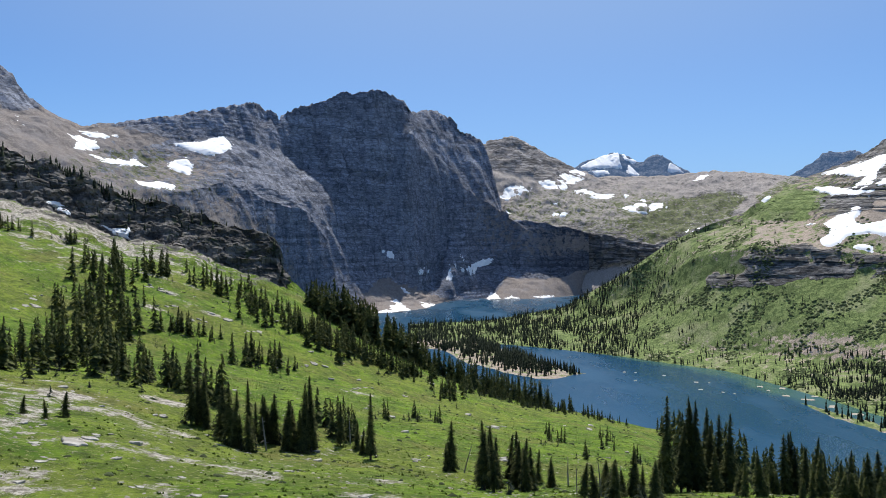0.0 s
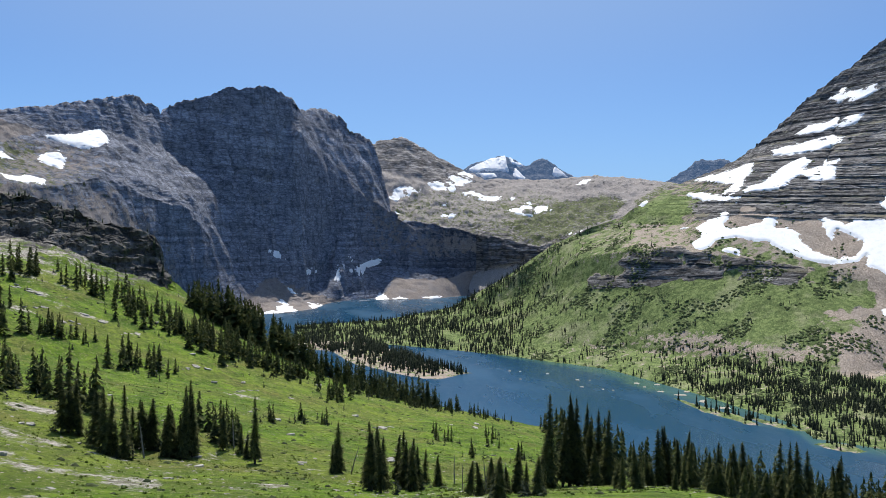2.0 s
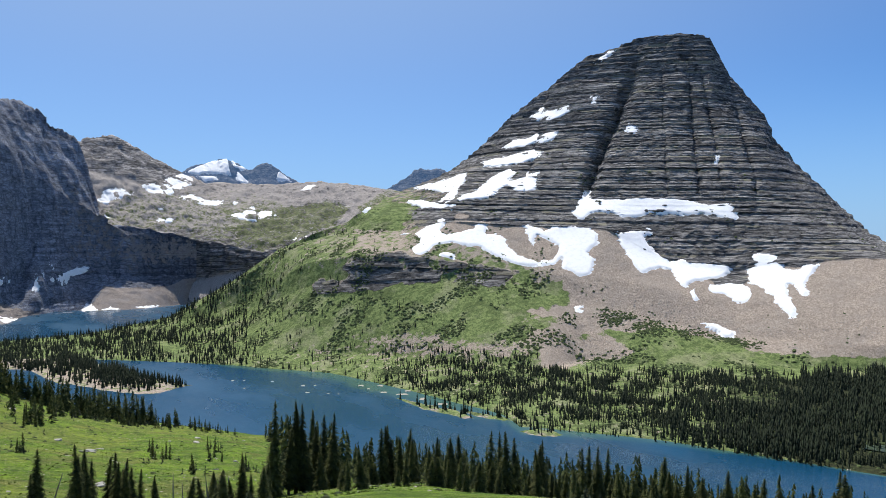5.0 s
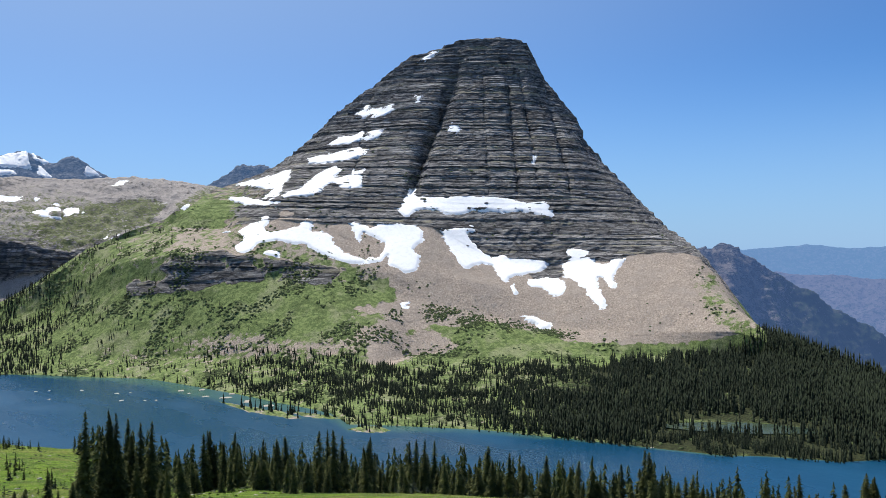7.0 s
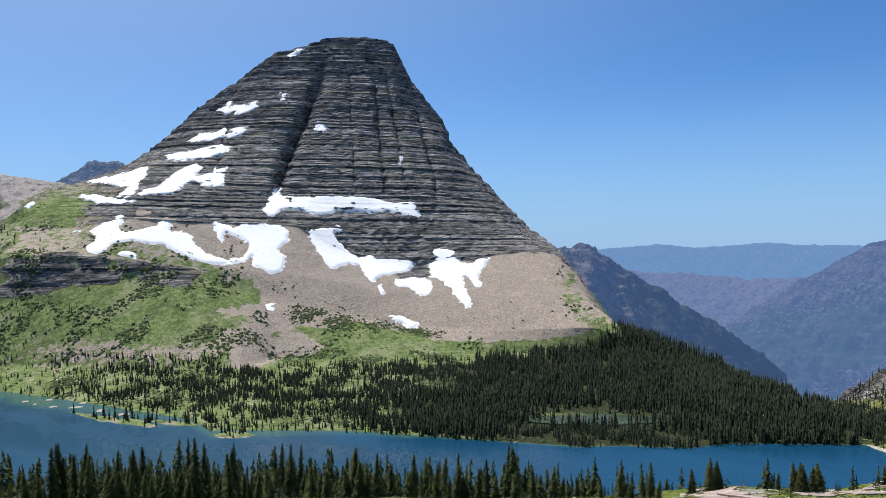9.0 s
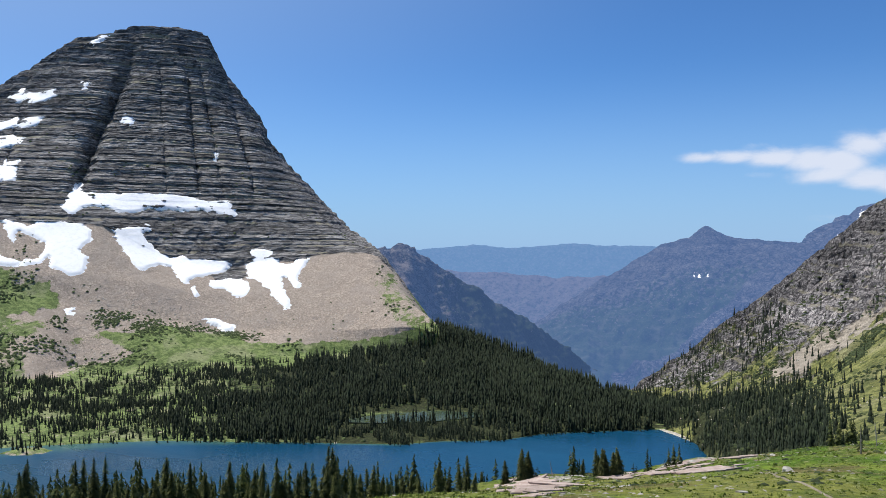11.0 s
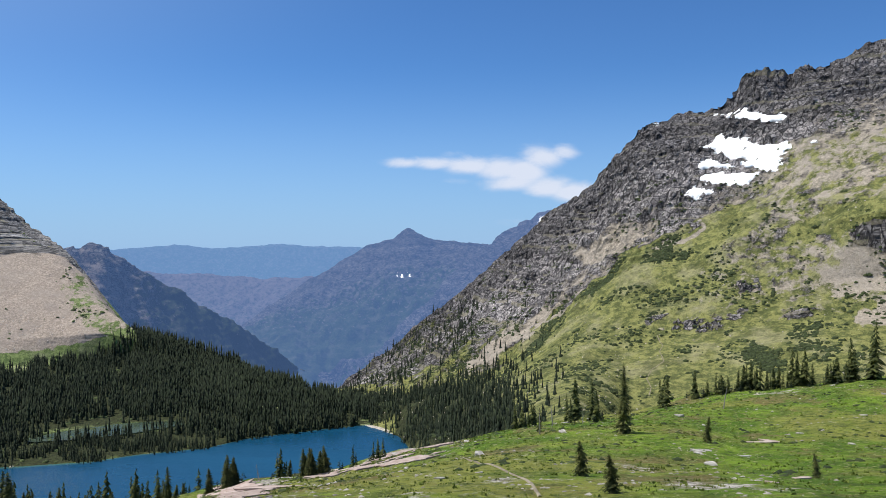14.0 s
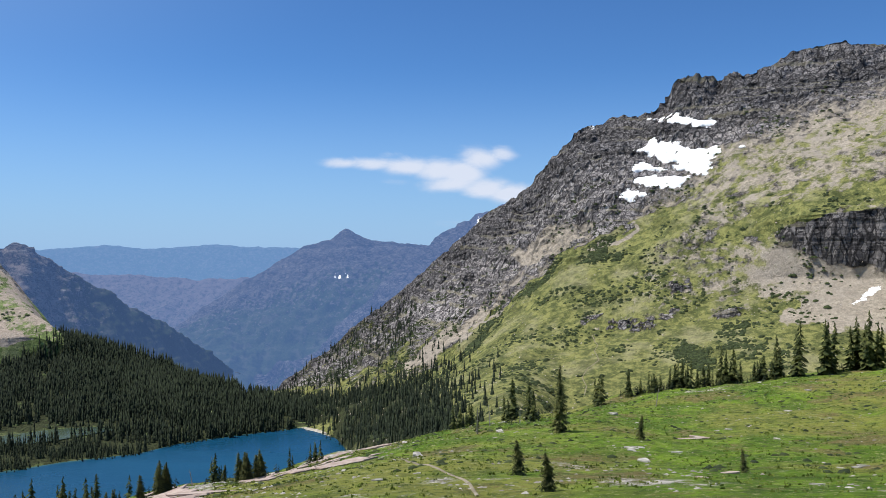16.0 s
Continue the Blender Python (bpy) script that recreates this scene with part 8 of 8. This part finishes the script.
shrubs = horn.per_line([0, 0.5, [(-3, 0.5), (36, 0.6), (50, 0.5), (58, 0.1), (77, 0)], [(-3, 0.4), (12, 0.8), (34, 0.9), (37, 0.5), (39, 0.05), (60, 0), (77, 0)], [(-3, 0.4), (10, 0.7), (30, 0.6), (35, 0.15), (38, 0), (56, 0), (57.5, 0.3), (60, 0)],
                        [(-3, 0.4), (10, 0.8), (20, 0.4), (28, 0.1), (34, 0), (77, 0)], [(-3, 0.3), (20, 0.4), (26, 0.05), (77, 0)], 0, 0, 0, 0])
scatter("shrubs", "dark green krummholz thickets on the mountain slope", "shrubs", horn, shrubs, 9000, 1.2, 3.0, m_shrub, BUSHES, 33, 1.25, 85, 0.38)
scatter("woodland", "dark conifers crowding the low wooded toe between the lakes", "forest", horn, dense * (az_horn < 13.5)[None] * (horn.band < 8.4)[:, None], 2400, 9, 17, m_forest, SPIRES, 39, 0.66, 80, -0.1)
for t, n, s in ((tongue, 1300, 34), (spit, 320, 35), (islet, 16, 46), (bar, 22, 47), (bar_b, 14, 48)):
    scatter("woodland", "dark conifers standing on the low peninsula", "forest", t, t.per_line([0, 1, 0.2]), n, 9, 19, m_forest, SPIRES, s, 0.7, 60, -0.2)
scatter("shrubs", "band of dark green bushes along the foot of the scree", "shrubs", horn, strip, 1500, 1.0, 2.2, m_shrub, BUSHES, 49, 1.25, 60, 0.0)
scatter("forest", "dark conifer forest at the foot of the crag ridge", "forest", crags, slope_woods, 3600, 7, 14, m_forest, SPIRES, 36, 0.72, 60, -0.25)
slope_shrubs = crags.per_line([0, 0.4, [(72, 0.3), (92, 0.5), (108, 0.5), (124, 0.2)], [(72, 0.4), (100, 0.6), (107, 0.4), (124, 0.1)], [(72, 0.8), (86, 0.7), (95, 0.7), (105, 0.4), (124, 0.4)], [(72, 0.7), (84, 0.8), (90, 0.2), (97, 0.2), (106, 0.3), (124, 0.2)], [(72, 0.3), (84, 0.3), (88, 0), (124, 0)], 0, 0, 0])
for poly in THICKETS:
    slope_shrubs = np.maximum(slope_shrubs, 3.0 * area(crags, poly))
slope_shrubs = slope_shrubs * (1 - area(crags, CRAG_COVER[6][2])) * (1 - cliff_r)
scatter("shrubs", "dark green shrubs on the turf slope", "shrubs", crags, slope_shrubs, 15000, 0.7, 2.3, m_scrub, BUSHES, 37, 1.3, 55, 0.3)
top_woods = ground.per_line([0, 0, 0, 0, 0, 0, 1, 1, 0, 0, 0, 0]) * np.interp(az_ground, [-40, -32, -11, -10.5, 180], [0, 1, 1, 0, 0])[None]
scatter("forest", "small dark firs along the cliff top", "forest", ground, top_woods * (ground.band < 6.6)[:, None], 800, 1.8, 4, m_forest, SPIRES, 38, 1.3, 30, -0.1)

# fallen blocks on the lower scree
m_block = plain("fallen_blocks", (0.36, 0.31, 0.27), (0.62, 0.56, 0.50), 3.0, 0.95, 0.4, 0.2, 0.5, True)
blocks_on = sum(area(horn, poly) for poly in BLOCK_FIELDS)
scatter("fallen_blocks", "pale fallen blocks strewn over the lower scree", "stones", horn, blocks_on, 2600, 0.5, 1.9, m_block, BUSHES, 61, 0.8, 40, -0.1)
scatter("fallen_blocks", "pale stones strewn over the turf and scree slope", "stones", crags, crag_scree * (crags.band < 4.2)[:, None], 1500, 0.4, 1.1, m_block, BUSHES, 62, 0.8, 40, 0.0)

# ---- turf tussocks and stones of the meadow ----
def tussock(rng):
    v, f = [], []
    for k in range(5):
        a = rng.uniform(0, math.tau)
        c, d = math.cos(a), math.sin(a)
        o = rng.uniform(0, 0.5), rng.uniform(0, math.tau)
        x0, y0 = o[0] * math.cos(o[1]), o[0] * math.sin(o[1])
        w, lean_, b = rng.uniform(0.25, 0.45), rng.uniform(-0.5, 0.5), len(v)
        v += [(x0 - d * w, y0 + c * w, -0.15), (x0 + d * w, y0 - c * w, -0.15), (x0 + c * lean_, y0 + d * lean_, rng.uniform(0.6, 1.1))]
        f.append((b, b + 1, b + 2))
    return np.array(v), np.array(f)


def turf(name, label, category, n, r0, r1, h0, h1, forms, material, seed, wide, bare_only=False):
    rs = np.random.RandomState(seed)
    spots = []
    lo, hi = np.searchsorted(ground.band, [1.0, 5.0])
    px, py = ground.p[..., 0], ground.p[..., 1]
    stony = smooth(bare + 0.8 * fbm(px, py, 0 * px, 9, 4, 0.6), 0.3, 0.6)
    jj0, jj1 = np.searchsorted(ground.az, [-31, 117])
    while len(spots) < n:
        i, j = rs.uniform(lo, hi, 4000), rs.uniform(jj0, jj1, 4000)
        p = ground.spot(i, j)
        d = np.hypot(p[:, 0], p[:, 1])
        st = stony[i.astype(int), j.astype(int)]
        w = np.where((d > r0) & (d < r1), (st if bare_only else 1 - st) * np.minimum(1, d / 90), 0)
        for q in p[rs.rand(4000) < w]:
            spots.append((*q, rs.uniform(h0, h1)))
    return planted(name, label, category, spots[:n], forms, material, seed, wide)


rng = random.Random(14)
m_tuft = plain("meadow_tufts", (0.12, 0.175, 0.026), (0.28, 0.32, 0.07), 6.0, 0.95, 0.2, 0.05, 0.55, True)
m_stone = plain("small_stones", (0.24, 0.22, 0.19), (0.46, 0.43, 0.38), 0.6, 0.95, 0.3, 0.03, 0.5, True)
turf("grass_tussocks", "tufts of green and yellow alpine grass", "grass", 26000, 44, 175, 0.1, 0.3, [tussock(rng) for _ in range(8)], m_tuft, 51, 1.5)
turf("loose_stones", "small pale stones strewn over bare gravel", "stones", 4200, 44, 190, 0.06, 0.22, BUSHES, m_stone, 52, 1.3, True)
turf("low_shrubs", "low dark juniper and heather in the meadow", "shrubs", 2200, 60, 240, 0.12, 0.38, BUSHES, m_scrub, 53, 1.4)

# ---- rocks in the meadow ----
rng = random.Random(9)


def slab_mesh(rng, thick):
    """A broken flat slab: ragged outline, bevelled rim, uneven top."""
    n = rng.randint(9, 13)
    bm = bmesh.new()
    rings = []
    rad = [rng.uniform(0.5, 1.0) for _ in range(n)]
    for sc_, z in ((0.96, -0.6), (1.0, 0.6), (0.9, 1.0)):
        rings.append([bm.verts.new((0.75 * sc_ * r * math.cos(k * math.tau / n), 0.5 * sc_ * r * math.sin(k * math.tau / n), thick * (z + rng.uniform(-0.15, 0.15)))) for k, r in enumerate(rad)])
    for lo, hi in zip(rings, rings[1:]):
        for k in range(n):
            bm.faces.new((lo[k], lo[(k + 1) % n], hi[(k + 1) % n], hi[k]))
    mid = bm.verts.new((0, 0, thick * 1.05))
    for k in range(n):
        bm.faces.new((rings[-1][k], rings[-1][(k + 1) % n], mid))
    me = bpy.data.meshes.new("slab")
    bm.to_mesh(me)
    bm.free()
    return me


slabs = [slab_mesh(rng, 0.13) for _ in range(8)]
reds = [slab_mesh(rng, 0.09) for _ in range(8)]
for group, mat in ((slabs, m_slab), (reds, m_red)):
    for me in group:
        me.materials.append(mat)
broken_slabs = []
rng_b = random.Random(8)
for a, r, w, red in ROCKS:
    if red or w < 1.3:
        broken_slabs.append((a, r, w, red))
    else:
        for q in range(3):
            broken_slabs.append((a + math.degrees(rng_b.uniform(-0.5, 0.5) * w / r), r + rng_b.uniform(-0.5, 0.5) * w, w * rng_b.uniform(0.25, 0.55), red))
for k, (a, r, w, red) in enumerate(broken_slabs):
    w *= 1.25
    ob = new("flat_rock" if red else "stone_slab", (reds if red else slabs)[k % 8])
    z = ground.ground(a, r, 8, 200)
    rise = math.degrees(math.atan((ground.ground(a, r + 1.5, 8, 200) - ground.ground(a, r - 1.5, 8, 200)) / 3))
    side = math.degrees(math.atan((ground.ground(a + 0.8, r, 8, 200) - ground.ground(a - 0.8, r, 8, 200)) / (r * radians(1.6))))
    ob.matrix_basis = pose(*at(a, r, z + 0.01 * w), 0, 0, -a) @ pose(0, 0, 0, rise + rng.uniform(-2, 3), -side, rng.uniform(-40, 40)) @ Matrix.Diagonal((w / 1.4, w / 1.4, min(w / 1.8, 1.3) if red else w / 1.8, 1))
    tagged(ob, "flat reddish stone ledge in the grass" if red else "pale limestone slab lying in the grass", "rock", "meadow rocks")

for poly in LEDGES:
    snow_patch(ground, poly, "flat pinkish bedrock ledge worn bare at the meadow edge", 0.05, 0.3, 6, 5.5, 0.05, 2.4, 0.25, name="rock_ledge", material=m_red, group="meadow rocks")

# smaller slabs lying about in the grass
rng = random.Random(31)
for k in range(70):
    a = rng.uniform(-28, 14) if k < 56 else rng.uniform(78, 112)
    r = rng.uniform(60, 240) if k < 60 else rng.uniform(62, 150)
    w = rng.uniform(0.5, 1.5) * (1 + r / 300)
    ob = new("stone_slab", slabs[k % 8])
    rise = math.degrees(math.atan((ground.ground(a, r + 1.5, 8, 200) - ground.ground(a, r - 1.5, 8, 200)) / 3))
    ob.matrix_basis = pose(*at(a, r, ground.ground(a, r, 8, 200) + 0.01 * w), 0, 0, -a) @ pose(0, 0, 0, rise + rng.uniform(-4, 6), rng.uniform(-5, 5), rng.uniform(0, 360)) @ Matrix.Diagonal((w / 1.4, w / 1.4, w / 1.2, 1))
    tagged(ob, "small pale limestone slab in the grass", "rock", "meadow rocks")

# ---- footpaths ----
def trail(name, label, surface, pts, width, material, lo=0, hi=None):
    n = len(pts)
    s = np.linspace(0, n - 1, 10 * n)
    a, r = np.interp(s, range(n), [q[0] for q in pts]), np.interp(s, range(n), [q[1] for q in pts])
    mid = [at(x_, y_ + 0.0, 0) for x_, y_ in zip(a, r)]
    v = []
    for k, m_ in enumerate(mid):
        d = (mid[min(k + 1, len(mid) - 1)] - mid[max(k - 1, 0)]).normalized()
        for sgn in (-1, -0.4, 0.4, 1):
            q = m_ + Vector((-d.y, d.x, 0)) * width * 0.5 * sgn * (1 + 0.3 * noise.noise(m_ * 0.05))
            b_, d_ = math.degrees(math.atan2(q.x, q.y)), math.hypot(q.x, q.y)
            v.append((q.x, q.y, surface.ground(b_, d_, lo, hi) + (0.25 if abs(sgn) < 0.9 else -0.25) * min(1, width)))
    me = grid_mesh(name, np.array(v), len(mid), 4)
    me.materials.append(material)
    return tagged(new(name, me), label, "path", kind="structure")


first, last = np.searchsorted(crags.band, [1.0, 7.0])
trail("footpath", "narrow pale footpath winding down the turf slope", crags, TRAIL, 1.2, m_path, first, last)
trail("footpath", "thin worn path through the meadow grass", ground, MEADOW_TRAIL, 0.32, m_path, 8, 200)

# ---- the cloud ----
mc = bpy.data.materials.new("cloud_vapour")
mc.use_nodes = True
ct = mc.node_tree
ct.nodes.remove(ct.nodes["Principled BSDF"])
g = Graph(ct)
wisp = g.math("ADD", g.attr("body"), g.math("MULTIPLY", g.math("SUBTRACT", g.noise(420, 7, 0.62, (1, 1, 2.6), 0.6), 0.5), 1.25))
em, tr, mx = (ct.nodes.new(k) for k in ("ShaderNodeEmission", "ShaderNodeBsdfTransparent", "ShaderNodeMixShader"))
em.inputs[0].default_value, em.inputs[1].default_value = (0.80, 0.86, 1.0, 1), 0.92
g.link(g.math("MULTIPLY", g.step(wisp, 0.25, 1.1), 0.93), mx.inputs[0])
g.link(tr.outputs[0], mx.inputs[1]), g.link(em.outputs[0], mx.inputs[2]), g.link(mx.outputs[0], ct.nodes["Material Output"].inputs[0])
az_c = np.arange(72, 95, 0.25)
el_c = np.linspace(0.5, 9.0, 60)
A, E_ = np.meshgrid(np.radians(az_c), np.radians(el_c))
R_C = 4930.0
cp = np.stack([R_C * np.sin(A) * np.cos(E_), R_C * np.cos(A) * np.cos(E_), EYE + R_C * np.sin(E_)], -1)
body = np.zeros(A.shape)
for a, e, wa, we, k in CLOUD:
    body = np.maximum(body, k * np.exp(-((np.degrees(A) - a) / wa) ** 2 - ((np.degrees(E_) - e) / we) ** 2))
me = grid_mesh("cloud", cp.reshape(-1, 3), *A.shape)
at_c = me.attributes.new("body", "FLOAT", "POINT")
at_c.data.foreach_set("value", body.astype(np.float32).ravel())
me.materials.append(mc)
cloud = tagged(new("cloud", me), "thin white wispy cloud in the blue sky", "cloud", kind="structure")
cloud.visible_shadow = False
